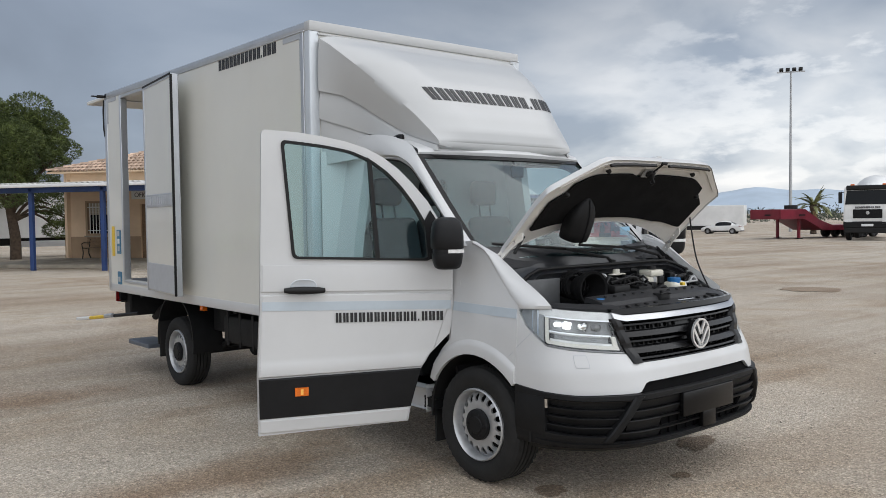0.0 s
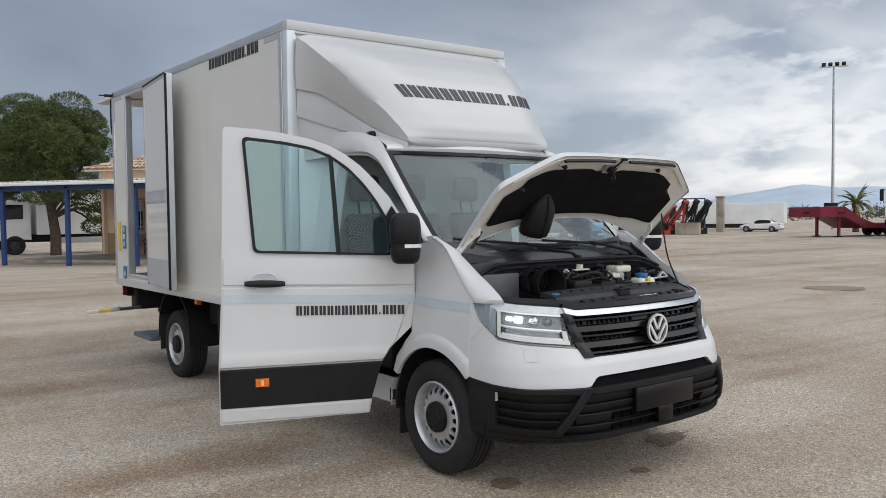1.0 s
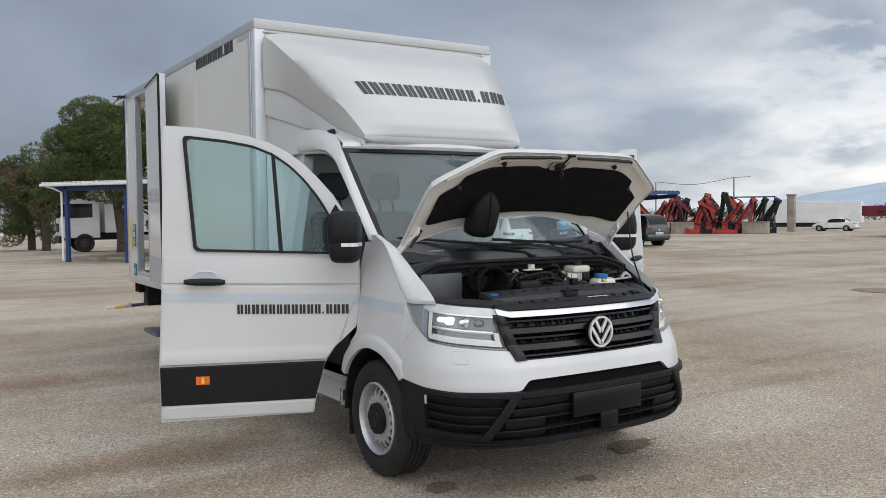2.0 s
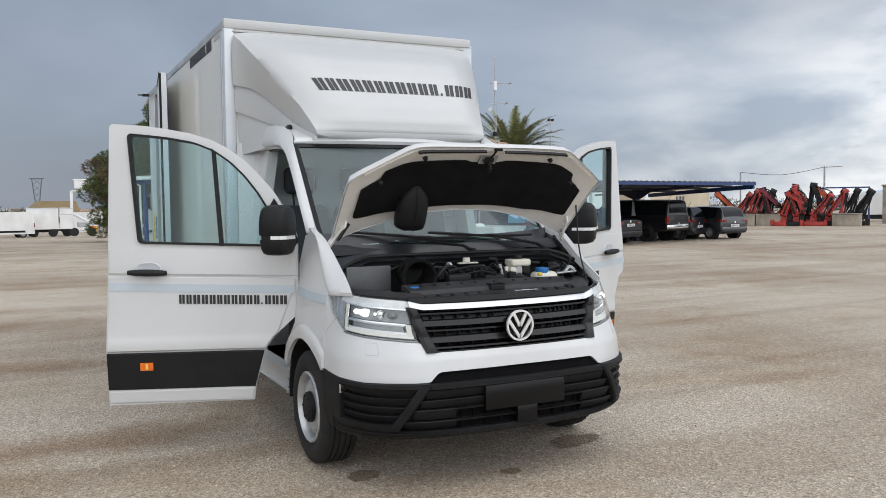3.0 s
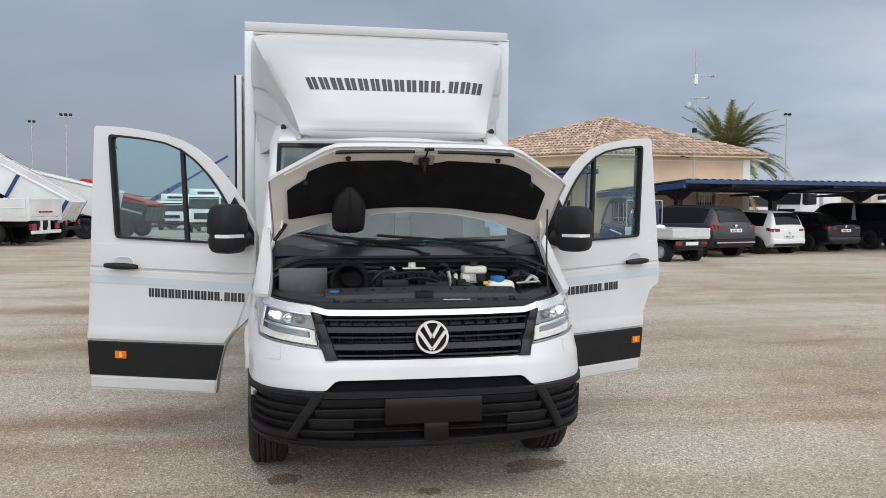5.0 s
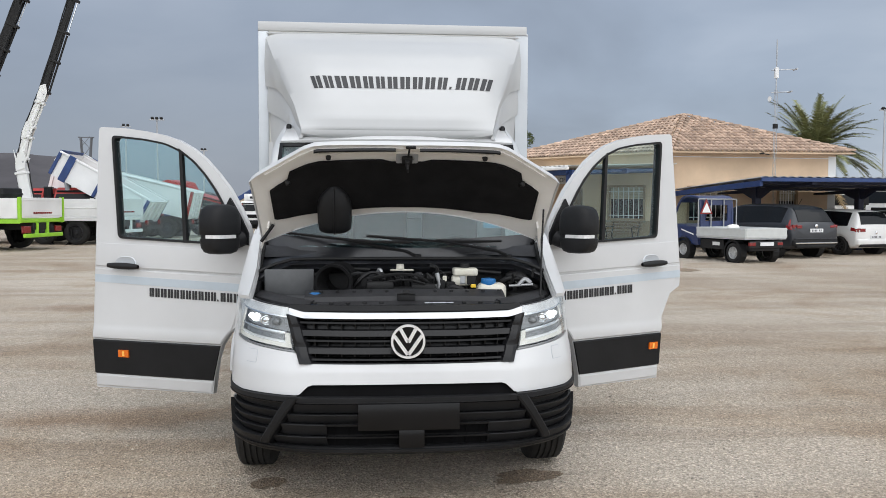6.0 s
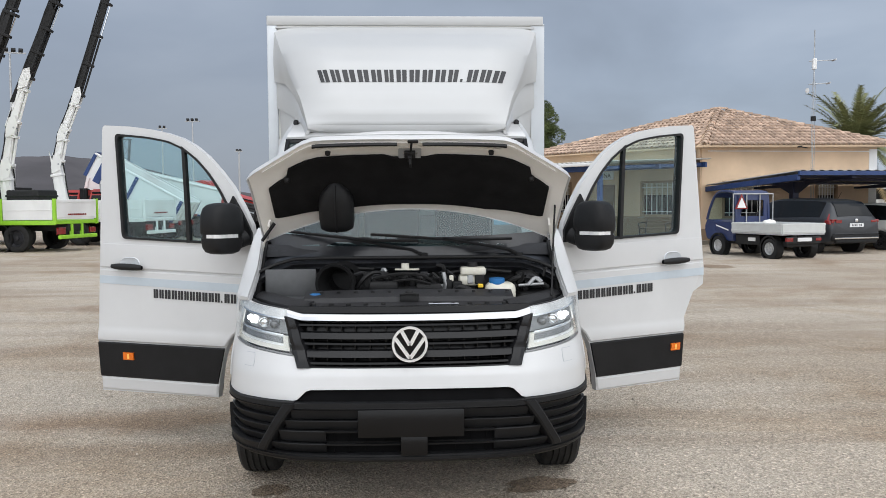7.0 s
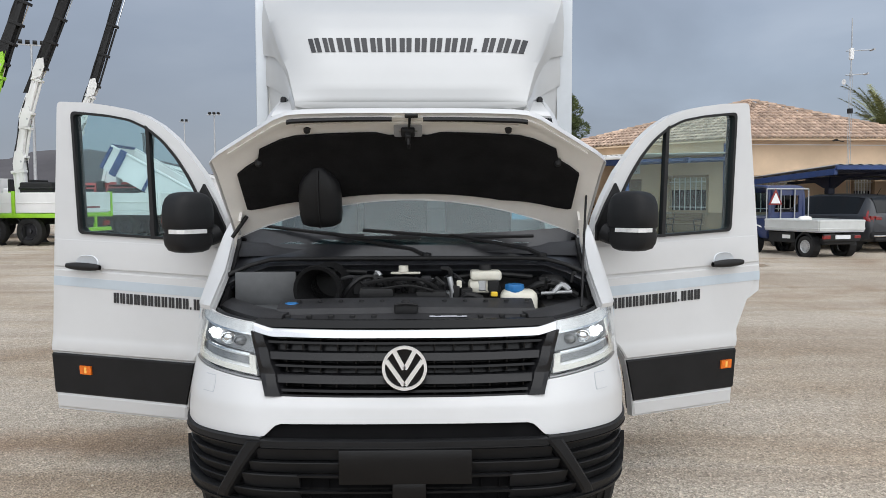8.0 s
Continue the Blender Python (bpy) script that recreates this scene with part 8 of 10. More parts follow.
        part("door_handle", patch(spans[1][0] + .1, spans[1][0] + .32, 5.0, 5.25, .02, sg, 3), paint, t)
    # rear: window, lamps, plate, bumper
    zr, zb, w = st[3][5], st[2][3], st[1][1]
    tail = fine_st[:max(range(len(fine_st)), key=lambda q: fine_st[q][5])]

    def tail_at(z):
        """Where the tail's middle line reaches that height: y and half width."""
        for p, q in zip(tail, tail[1:]):
            if p[5] <= z <= q[5]:
                f = (z - p[5]) / max(1e-6, q[5] - p[5])
                return p[0] + (q[0] - p[0]) * f, p[4] + (q[4] - p[4]) * f
        return tail[-1][0], tail[-1][4]

    z0_, z1_ = {"hatch": (1.00, 1.40), "suv": (1.12, 1.55), "sedan": (1.08, 1.38), "pickup": (1.22, 1.68)}[kind]
    rw = [[], []]
    for q in range(7):
        z = z0_ + (z1_ - z0_) * q / 6
        yy, ww = tail_at(z)
        for g, off in ((0, .010), (1, -.004)):
            rw[g].append([Vector((x * ww * .95, yy - off, z + .012 * (1 - x * x) + off * .4)) for x in (-1, -.5, 0, .5, 1)])
    part("rear_window", shell(B(), rw[0], rw[1]), DARKGLASS, t)
    for sg in (-1, 1):
        zl = {"hatch": .82, "suv": .98, "sedan": .86, "pickup": .98}[kind]
        if kind == "pickup":
            bm = box(B(), sg * .80, sg * .938, -.008, .08, .80, 1.06, .02, 2)
        elif kind == "suv":
            bm = patch(.012, .26, 4.7, 5.5, .007, sg, 6)
            box(bm, sg * .58, sg * .76, -.012, .02, zl - .04, zl + .03, .012, 2)
            box(bm, sg * .74, sg * .90, .015, .08, zl - .04, zl + .05, .012, 2)
            shell(bm, *[[[at(.10 + .02 * j + (.10 - .012 * j) * q / 3, 5.4 + 2.6 * j / 5, sg, o) for q in range(4)] for j in range(6)] for o in (.010, -.004)])
        else:
            bm = patch(.012, .24, 4.7, 5.6, .007, sg, 6)
            box(bm, sg * .50, sg * .705, -.012, .02, zl - .035, zl + .045, .012, 2)
            box(bm, sg * .68, sg * .82, .012, .07, zl - .035, zl + .05, .012, 2)
        part("tail_lamp", bm, REDLENS, t, "red tail lamp", smooth=40)
    zp = {"hatch": .60, "suv": .86, "sedan": .78, "pickup": .64}[kind]
    pl = part("number_plate", box(B(), -.26, .26, -.035, -.005, zp - .055, zp + .055, .004, 1), PLATE, t, "pale number plate with unreadable marks")
    for k in range(7):
        if k != 4:
            part("mark", box(B(), -.20 + k * .058, -.165 + k * .058, -.038, -.034, zp - .03, zp + .03), BAR, pl)
    bm = box(B(), -w * .985, w * .985, -.035, .20, st[1][2] + .02, st[1][2] + .26, .08, 4)
    part("rear_bumper", bm, CHROME if chrome else (BLACK if kind == "suv" else paint), t, smooth=40)
    bm = box(B(), -w * .85, w * .85, -.03, .16, st[1][2] - .03, st[1][2] + .08, .03, 2)
    part("bumper_skirt", bm, BLACK, t, smooth=40)
    if kind == "suv":
        part("bumper_trim", box(B(), -w * .92, w * .92, -.055, -.03, st[1][2] + .10, st[1][2] + .14, .008, 1), CHROME, t, "bright bumper trim")
        part("bumper_trim", box(B(), -w * .92, w * .92, -.050, -.03, st[1][2] + .24, st[1][2] + .27, .008, 1), paint, t)
    bm = lathe(B(), [(0, .055), (.012, .05), (.014, 0)], pose(0, -.012, zp + .14, 0, 0, -90), 16)
    part("boot_badge", bm, CHROME, t)
    bm = tube(B(), [(0, st[3][0] + .1, zr + .01), (0, st[3][0] - .05, zr + .22)], .008, 4)
    part("aerial", bm, SEAL, t)
    if roof_mat:
        bm = patch(spans[0][0] - .05, spans[0][1] + .15, 10.0, 12, .012, 1, 8)
        part("canopy_trim", bm, roof_mat, t)
        part("canopy_trim", patch(spans[0][0] - .05, spans[0][1] + .15, 10.0, 12, .012, -1, 8), roof_mat, t)
        part("canopy_arch", patch(spans[0][1] + .02, spans[0][1] + .22, 6.0, 11, .012, -1, 4, .25, .1), roof_mat, t)
    return t


def right_rear(x, y, w, rz=17.8):
    """Pose for a car whose right rear corner stands there."""
    a = radians(rz)
    return pose(x - w * math.cos(a), y - w * math.sin(a), 0, 0, 0, rz)


car("suv", "grey estate car with red tail lamps under the carport", CARGREY, right_rear(14.2, 20.15, .95), ALLOY)
car("hatch", "white hatchback parked under the carport", TRUCKWHITE, right_rear(17.1, 21.75, .9), DARKALLOY, spokes=7)
car("sedan", "dark blue saloon with red tail lamps under the carport", CARBLUE, right_rear(19.95, 22.65, .92), DARKALLOY, spokes=14)
car("pickup", "black pickup with hard canopy and chrome rear bumper", CARBLACK, right_rear(23.4, 23.65, .95), DARKALLOY, spokes=6, roof_mat=GREYTAPE, chrome=True)
car("hatch", "black hatchback parked beside the pickup", CARBLACK, right_rear(25.1, 24.35, .9, 24), ALLOY, spokes=12)
car("hatch", "dark small hatchback with pale rear badge on gravel", CARTEAL, right_rear(26.85, 23.6, .9, 3), STEEL, spokes=9)


def utility_cart(m):
    t = thing("utility_cart", "small blue electric utility truck with aluminium flatbed", "utility truck", m)
    CARTBLUE = material("cart_blue_paint", (0.012, 0.026, 0.095), 0.4, vary=0.1, scale=4, coat=0.4)
    body = slab(B(), [(2.05, .42), (3.3, .45), (3.42, .80), (3.30, 1.05), (2.96, 1.02), (2.80, .62), (2.05, .62)], [], lambda u, v, d: Vector((-.62 + d, u, v)), 1.24)
    bmesh.ops.bevel(body, geom=body.edges, offset=.03, segments=2, affect="EDGES")
    part("cab_body", body, CARTBLUE, t, "dark blue lower cab", smooth=40)
    hoop = catmull([(2.04, 0, .62), (2.02, 0, 1.2), (2.06, 0, 1.74), (2.20, 0, 1.86), (2.70, 0, 1.88), (2.96, 0, 1.74), (3.18, 0, 1.38), (3.31, 0, 1.04)], 26)
    for sg in (-1, 1):
        edge = [Vector((sg * .59, p.x, p.z)) for p in hoop]
        part("cab_hoop", tube(B(), edge, .038, 8), CARTBLUE, t, smooth=50)
        part("door_panel", prism(B(), [(2.08, .60), (2.86, .60), (3.02, .98), (2.08, .98)], lambda u, v, d: Vector((sg * (.585 + d), u, v)), .03), CARTBLUE, t, "dark blue low door with a pale stripe")
        part("stripe", prism(B(), [(2.30, .72), (2.86, .86), (2.87, .90), (2.30, .76)], lambda u, v, d: Vector((sg * (.617 + d), u, v)), .004), TRUCKWHITE, t)
    roof_line = [p for p in hoop if p.z > 1.70]
    part("cab_top", shell(B(), [[Vector((x, p.x, p.z + .03)) for x in (-.6, -.3, 0, .3, .6)] for p in roof_line], [[Vector((x, p.x, p.z - .01)) for x in (-.6, -.3, 0, .3, .6)] for p in roof_line]), CARTBLUE, t, smooth=50)
    part("cab_back", slab(B(), [(-.6, .6), (.6, .6), (.6, 1.84), (-.6, 1.84)], [[(-.42, 1.15), (.42, 1.15), (.42, 1.62), (-.42, 1.62)]], lambda u, v, d: Vector((u, 2.02 + d, v)), .04), CARTBLUE, t)
    part("cab_seat", box(B(), -.5, .5, 2.08, 2.45, .62, .86, .05, 2), BLACK, t, smooth=40)
    part("steering_wheel", tube(B(), [(.25 + .16 * math.cos(q), 2.78 + .05 * math.sin(q), 1.08 + .15 * math.sin(q)) for q in [k * math.tau / 16 for k in range(17)]], .016, 6), SEAL, t, smooth=50)
    pane = part("windscreen", shell(B(), [[Vector((x, p.x - .01, p.z)) for x in (-.56, 0, .56)] for p in hoop if p.x > 2.94 and p.z < 1.75], [[Vector((x, p.x - .016, p.z)) for x in (-.56, 0, .56)] for p in hoop if p.x > 2.94 and p.z < 1.75]), WINDOW, t, smooth=50)
    pane.visible_shadow = False
    for sg in (-1, 1):
        for y in (.55, 2.70):
            road_wheel(t, sg * .60, y, .28, .18, sg, STEEL, 14)
        part("front_arch", lathe(B(), [(-.1, .36), (.12, .36), (.12, .30)], pose(sg * .58, 2.70, .30, 0, 0, 0 if sg > 0 else 180), 18, False), BLACK, t)
        part("rear_arch", lathe(B(), [(-.1, .35), (.12, .35), (.12, .30)], pose(sg * .58, .55, .30, 0, 0, 0 if sg > 0 else 180), 18, False), BLACK, t)
        part("tail_lamp", box(B(), sg * .40, sg * .60, -.03, .02, .50, .58, .01, 1), REDLENS, t)
        bm = box(B(), sg * .62, sg * .58, 1.0, 2.0, .35, .64, .02, 1)
        part("battery_box", bm, UNDER, t, "black battery box with painted white name bar")
        bm = box(B(), sg * .628, sg * .622, 1.15, 1.45, .46, .56)
        part("name_bar", bm, TRUCKWHITE, t)
    part("frame", box(B(), -.5, .5, .05, 3.2, .34, .50, .02, 1), UNDER, t)
    part("bed_floor", box(B(), -.74, .74, 0, 2.0, .66, .70, .01, 1), ALU, t)
    SIDE = material("pale_aluminium_board", (0.58, 0.60, 0.59), 0.4, 0.3, vary=0.06, scale=4)
    for x0, x1, y0, y1 in ((-.76, -.73, 0, 2.0), (.73, .76, 0, 2.0), (-.73, .73, -.02, .01), (-.73, .73, 1.97, 2.0)):
        bm = box(B(), x0, x1, y0, y1, .70, .98, .006, 1)
        for z in (.74, .93):
            box(bm, x0 - .008, x1 + .008, y0 - .008, y1 + .008, z, z + .03, .004, 1)
        part("side_board", bm, SIDE, t, "ribbed aluminium side board")
    bm = B()
    for x in (-.72, -.24, .24, .72):
        tube(bm, [(x, 1.98, .98), (x, 1.98, 1.80)], .018, 5)
    tube(bm, [(-.72, 1.98, 1.80), (.72, 1.98, 1.80)], .018, 5)
    part("head_board", bm, GALV, t)
    sg_ = part("warning_triangle", prism(B(), [(-.70, 1.36), (-.24, 1.36), (-.47, 1.80)], lambda u, v, d: Vector((u, 1.92 + d, v)), .02), REDLENS, t, "red and white warning triangle")
    part("triangle_face", prism(B(), [(-.63, 1.40), (-.31, 1.40), (-.47, 1.70)], lambda u, v, d: Vector((u, 1.912 + d, v)), .006), TRUCKWHITE, sg_)
    part("number_plate", box(B(), -.24, .24, -.05, -.025, .49, .59, .004, 1), PLATE, t)
    part("bumper", box(B(), -.60, .60, -.02, .05, .42, .62, .02, 1), UNDER, t)
    part("load_sack", lathe(B(), [(-.2, .02), (-.16, .09), (0, .11), (.16, .09), (.2, .02)], pose(-.1, 1.2, .96), 12), HOODIN, t, smooth=60)


utility_cart(right_rear(11.38, 18.15, .62))


def lorry_wheels(t, spots, r=.48, w=.28, rim=DARKALLOY, half=1.05):
    for y in spots:
        for sg in (-1, 1):
            wh = road_wheel(t, sg * half, y, r, w, sg, rim, 0)
            wm = pose(sg * half, y, r, 0, 0, 0 if sg > 0 else 180)
            disc = slab(B(), circle(0, 0, r * .56, 24), [circle(r * .42 * math.cos(a), r * .42 * math.sin(a), r * .055, 8) for a in [k * math.tau / 8 for k in range(8)]], lambda u, v, d: wm @ Vector((w * .18 + .10 * max(0, .3 - math.hypot(u, v) / r) - d, u, v)), .015)
            lathe(disc, [(w * .20, r * .20), (w * .42, r * .18), (w * .46, r * .10), (w * .46, 0)], wm, 14, False)
            part("disc", disc, rim, wh, smooth=30)


def lorry_cab(t, y0, L, W, z0, z1, mat, roof_cap=True):
    """A cab-over cab whose nose is at y0 + L."""
    h = W / 2
    prof = [(y0, z0), (y0 + L - .05, z0), (y0 + L, z0 + .25), (y0 + L - .02, z0 + (z1 - z0) * .48), (y0 + L - .22, z1 - .15), (y0 + L - .40, z1), (y0, z1)]
    bm = slab(B(), prof, [], lambda u, v, d: Vector((-h + d, u, v)), W)
    bmesh.ops.bevel(bm, geom=[e for e in bm.edges if e.calc_length() > .2 and len(e.link_faces) == 2 and e.calc_face_angle(0) > .5], offset=.05, segments=2, affect="EDGES")
    cab = part("cab", bm, mat, t, "white lorry cab", smooth=35)
    ys, zs = y0 + L - .02, z0 + (z1 - z0) * .50
    o = [[Vector((x * h * (.93 - .05 * q), ys + .012 - .205 * q, zs + .03 + (z1 - .22 - zs) * q)) for x in (-1, -.5, 0, .5, 1)] for q in (0, .5, 1)]
    i = [[p - Vector((0, .02, .0)) for p in r] for r in o]
    part("windscreen", shell(B(), o, i), DARKGLASS, t)
    part("grille", box(B(), -h * .6, h * .6, y0 + L - .01, y0 + L + .02, z0 + .30, zs - .25, .02, 1), GLOSSBLACK, t)
    part("bumper", box(B(), -h, h, y0 + L - .15, y0 + L + .06, z0 - .25, z0 + .12, .05, 2), BLACK, t)
    for sg in (-1, 1):
        part("head_lamp", box(B(), sg * h * .62, sg * h * .95, y0 + L - .02, y0 + L + .05, z0 + .02, z0 + .22, .03, 2), REFLECTOR, t)
        part("side_window", prism(B(), [(y0 + .35, zs + .05), (y0 + L - .28, zs), (y0 + L - .42, z1 - .25), (y0 + .35, z1 - .25)], lambda u, v, d: Vector((sg * (h + .006 + d), u, v)), .01), DARKGLASS, t)
        bm = box(B(), sg * (h + .08), sg * (h + .28), y0 + L - .25, y0 + L - .12, zs + .1, zs + .75, .04, 2)
        tube(bm, [(sg * h, y0 + L - .2, zs + .7), (sg * (h + .15), y0 + L - .18, zs + .75)], .025, 5)
        part("mirror", bm, BLACK, t)
    part("sun_visor", box(B(), -h * .9, h * .9, y0 + L - .42, y0 + L - .18, z1 - .22, z1 - .12, .02, 1), GLOSSBLACK, t)
    return cab


def box_lorry(m, L, label, fridge=False, cabL=1.9, W=2.45, top=3.5, letter=False):
    t = thing("lorry", label, "lorry", m, group="parked lorries")
    lorry_cab(t, L - cabL, cabL, W * .93, .75, 2.75 if top > 3.2 else 2.45, TRUCKWHITE)
    part("cargo_box", box(B(), -W / 2, W / 2, 0, L - cabL - .25, 1.0, top, .03, 2), TRUCKWHITE, t, "white cargo box")
    part("rear_frame", slab(B(), [(-W / 2 - .01, 1.0), (W / 2 + .01, 1.0), (W / 2 + .01, top), (-W / 2 - .01, top)], [[(-W / 2 + .1, 1.12), (W / 2 - .1, 1.12), (W / 2 - .1, top - .12), (-W / 2 + .1, top - .12)]], lambda u, v, d: Vector((u, -.03 + d, v)), .06), ALU, t)
    part("chassis", box(B(), -.45, .45, .1, L - .3, .62, 1.0, .02, 1), UNDER, t)
    part("side_guard", box(B(), -W / 2, -W / 2 + .05, 2.2, L - cabL - 1.2, .55, .85, .01, 1), ALU, t)
    part("side_guard", box(B(), W / 2 - .05, W / 2, 2.2, L - cabL - 1.2, .55, .85, .01, 1), ALU, t)
    lorry_wheels(t, (1.6, L - 1.15))
    if fridge:
        bm = box(B(), -.85, .85, L - cabL - .25, L - cabL + .30, top - .55, top - .08, .12, 3)
        u = part("fridge_unit", bm, TRUCKWHITE, t, "white refrigeration unit", smooth=40)
        part("fan_grille", box(B(), -.6, .6, L - cabL + .28, L - cabL + .33, top - .42, top - .22, .05, 2), UNDER, u)
        lettering(t, lambda p, v, d: Vector((.7 - p, L - cabL - .24 + d, 2.62 + v)), .14, 1.4)
    if letter:
        lettering(t, lambda p, v, d: Vector((.6 - p, L + .004 + d, 1.60 + v)), .10, 1.2)
    return t


def van(m, label, L=5.9, H=2.55):
    t = thing("panel_van", label, "van", m, group="white vans")
    prof = [(0, .35), (L - .1, .35), (L, .6), (L - .08, .95), (L - .9, 1.25), (L - 1.75, H - .12), (L - 2.1, H), (.25, H), (.05, H - .2), (0, 1.0)]
    bm = slab(B(), prof, [], lambda u, v, d: Vector((-.98 + d, u, v)), 1.96)
    bmesh.ops.bevel(bm, geom=[e for e in bm.edges if len(e.link_faces) == 2 and e.calc_face_angle(0) > 1.2 and e.calc_length() > .3], offset=.09, segments=3, affect="EDGES")
    part("body", bm, TRUCKWHITE, t, "white high-roof body", smooth=35)
    o = [[Vector((x * .82, L - .86 - .84 * q, 1.29 + (H - .22 - 1.29) * q)) for x in (-1, 0, 1)] for q in (0, 1)]
    part("windscreen", shell(B(), o, [[p - Vector((0, .02, .02)) for p in r] for r in o]), DARKGLASS, t)
    for sg in (-1, 1):
        part("side_window", prism(B(), [(L - 2.1, 1.3), (L - 1.05, 1.28), (L - 1.62, H - .45), (L - 2.1, H - .42)], lambda u, v, d: Vector((sg * (.985 + d), u, v)), .01), DARKGLASS, t)
        part("mirror", box(B(), sg * 1.0, sg * 1.2, L - 1.3, L - 1.15, 1.25, 1.6, .04, 2), BLACK, t)
        part("tail_lamp", box(B(), sg * .82, sg * .99, -.02, .06, .95, 1.35, .02, 1), REDLENS, t)
        part("rub_strip", box(B(), sg * .975, sg * .995, .8, L - 1.3, .5, .68, .006, 1), BLACK, t)
        for y in (1.0, L - 1.0):
            road_wheel(t, sg * .86, y, .34, .22, sg, STEEL, 9)
    part("rear_bumper", box(B(), -.95, .95, -.08, .05, .38, .58, .03, 2), BLACK, t)
    return t


def toward(x, y, hx, hy):
    """Pose at the rear with the nose pointing along (hx, hy)."""
    return pose(x, y, 0, 0, 0, math.degrees(math.atan2(-hx, hy)))


# lorries behind the porch and pine
box_lorry(toward(13.7, 43.0, -1, .05), 10.6, "white box lorry parked behind the pine", top=3.35)
box_lorry(toward(-6.4, 64.6, -.01, -1), 8.0, "white refrigerated lorry facing the yard", True, top=3.25, W=2.45)
box_lorry(toward(-9.6, 74, -.05, -1), 7.5, "white refrigerated lorry facing the yard", True, top=3.1, W=2.4)
van(toward(-1.2, 90, -1, .06), "white panel van parked far off", 6.0, 2.5)
van(toward(4.6, 91, -1, .06), "white panel van parked far off", 5.9, 2.4)
van(toward(-2.2, 83, -.97, -.22), "white panel van with dark bumpers parked far off", 5.6, 2.35)
van(toward(-13.5, 92, -.95, .1), "white panel van parked far off", 6.0, 2.5)
box_lorry(toward(27.2, 46.0, -.28, -.96), 7.8, "white lorry parked behind the office", top=3.1)
box_lorry(toward(41.0, 49.3, -.93, -.30), 9, "white lorry behind the carport", top=3.3)
# two white box trailers end to end by the far pine
for x, ln, lab in ((-2.6, 2.75, "long white box trailer parked far off"), (.25, 1.15, "short white box trailer with panelled rear")):
    t = thing("box_trailer", lab, "trailer", pose(x, 84.5, 0, 0, 0, -3))
    part("cargo_box", box(B(), 0, ln, -1.1, 1.1, .72, 2.75, .04, 2), TRUCKWHITE, t)
    part("top_edge", box(B(), -.02, ln + .02, -1.12, -1.08, 2.66, 2.78, .01, 1), ALU, t)
    if ln < 2:
        part("panel_line", box(B(), .03, ln - .03, -1.115, -1.098, 2.08, 2.14, .01, 1), GREYTAPE, t)
    part("chassis", box(B(), .1, ln - .1, -.6, .6, .45, .72, .02, 1), UNDER, t)
    for x0 in (.6, ln - .5):
        part("wheel", lathe(B(), [(-.14, .2), (-.14, .40), (.14, .40), (.14, .2)], pose(x0, -.95, .40, 0, 0, 90), 18), RUBBER, t)
# bucket lift
t = thing("bucket_lift", "white lorry lift with raised work bucket", "lift truck", pose(1.5, 84.5, 0))
part("mast", tube(B(), [(-.2, 0, .8), (-.15, 0, 4.4)], .14, 8), TRUCKWHITE, t)
part("upper_arm", tube(B(), [(-.2, 0, 4.35), (1.3, 0, 4.5)], .10, 8), TRUCKWHITE, t)
part("boom", tube(B(), [(-.1, 0, 2.2), (1.4, 0, 1.3), (2.0, 0, .9)], .13, 8), TRUCKWHITE, t)
bm = box(B(), .1, 1.25, -.5, .5, 4.6, 5.5, .05, 2)
box(bm, .0, 1.35, -.56, .56, 5.42, 5.54, .02, 1)
part("bucket", bm, TRUCKWHITE, t)
part("deck", box(B(), -.4, 2.1, -1, 1, .55, .85, .03, 1), TRUCKWHITE, t)
part("engine_box", box(B(), .3, 1.2, -1.0, .6, .85, 1.35, .05, 2), GALV, t)
part("striped_tail", box(B(), 1.2, 2.1, -1.05, -.95, .45, .95), AMBER, t, "orange and yellow striped tail board")
for k in range(3):
    part("stripe", box(B(), 1.3 + k * .3, 1.42 + k * .3, -1.07, -1.05, .46, .94), YELLOW, t)
for x in (-.05, 1.5):
    part("wheel", lathe(B(), [(-.14, .2), (-.14, .42), (.14, .42), (.14, .2)], pose(x, -1.0, .42, 0, 0, 90), 18), RUBBER, t)
t = thing("far_shed", "tan gable-roofed shed beyond the yard", "building", pose(.6, 132, -.2, 0, 0, 4))
part("wall", box(B(), -3.6, 3.6, 0, 6, 0, 2.4), CREAM, t)
part("gable_roof", prism(B(), [(-4.0, 2.4), (4.2, 2.4), (3.4, 4.6), (-1.6, 4.6)], lambda u, v, d: Vector((u, -.3 + d, v)), 6.6), material("tan_roof_sheet", (0.26, 0.20, 0.11), 0.85, vary=0.15, scale=0.6), t)


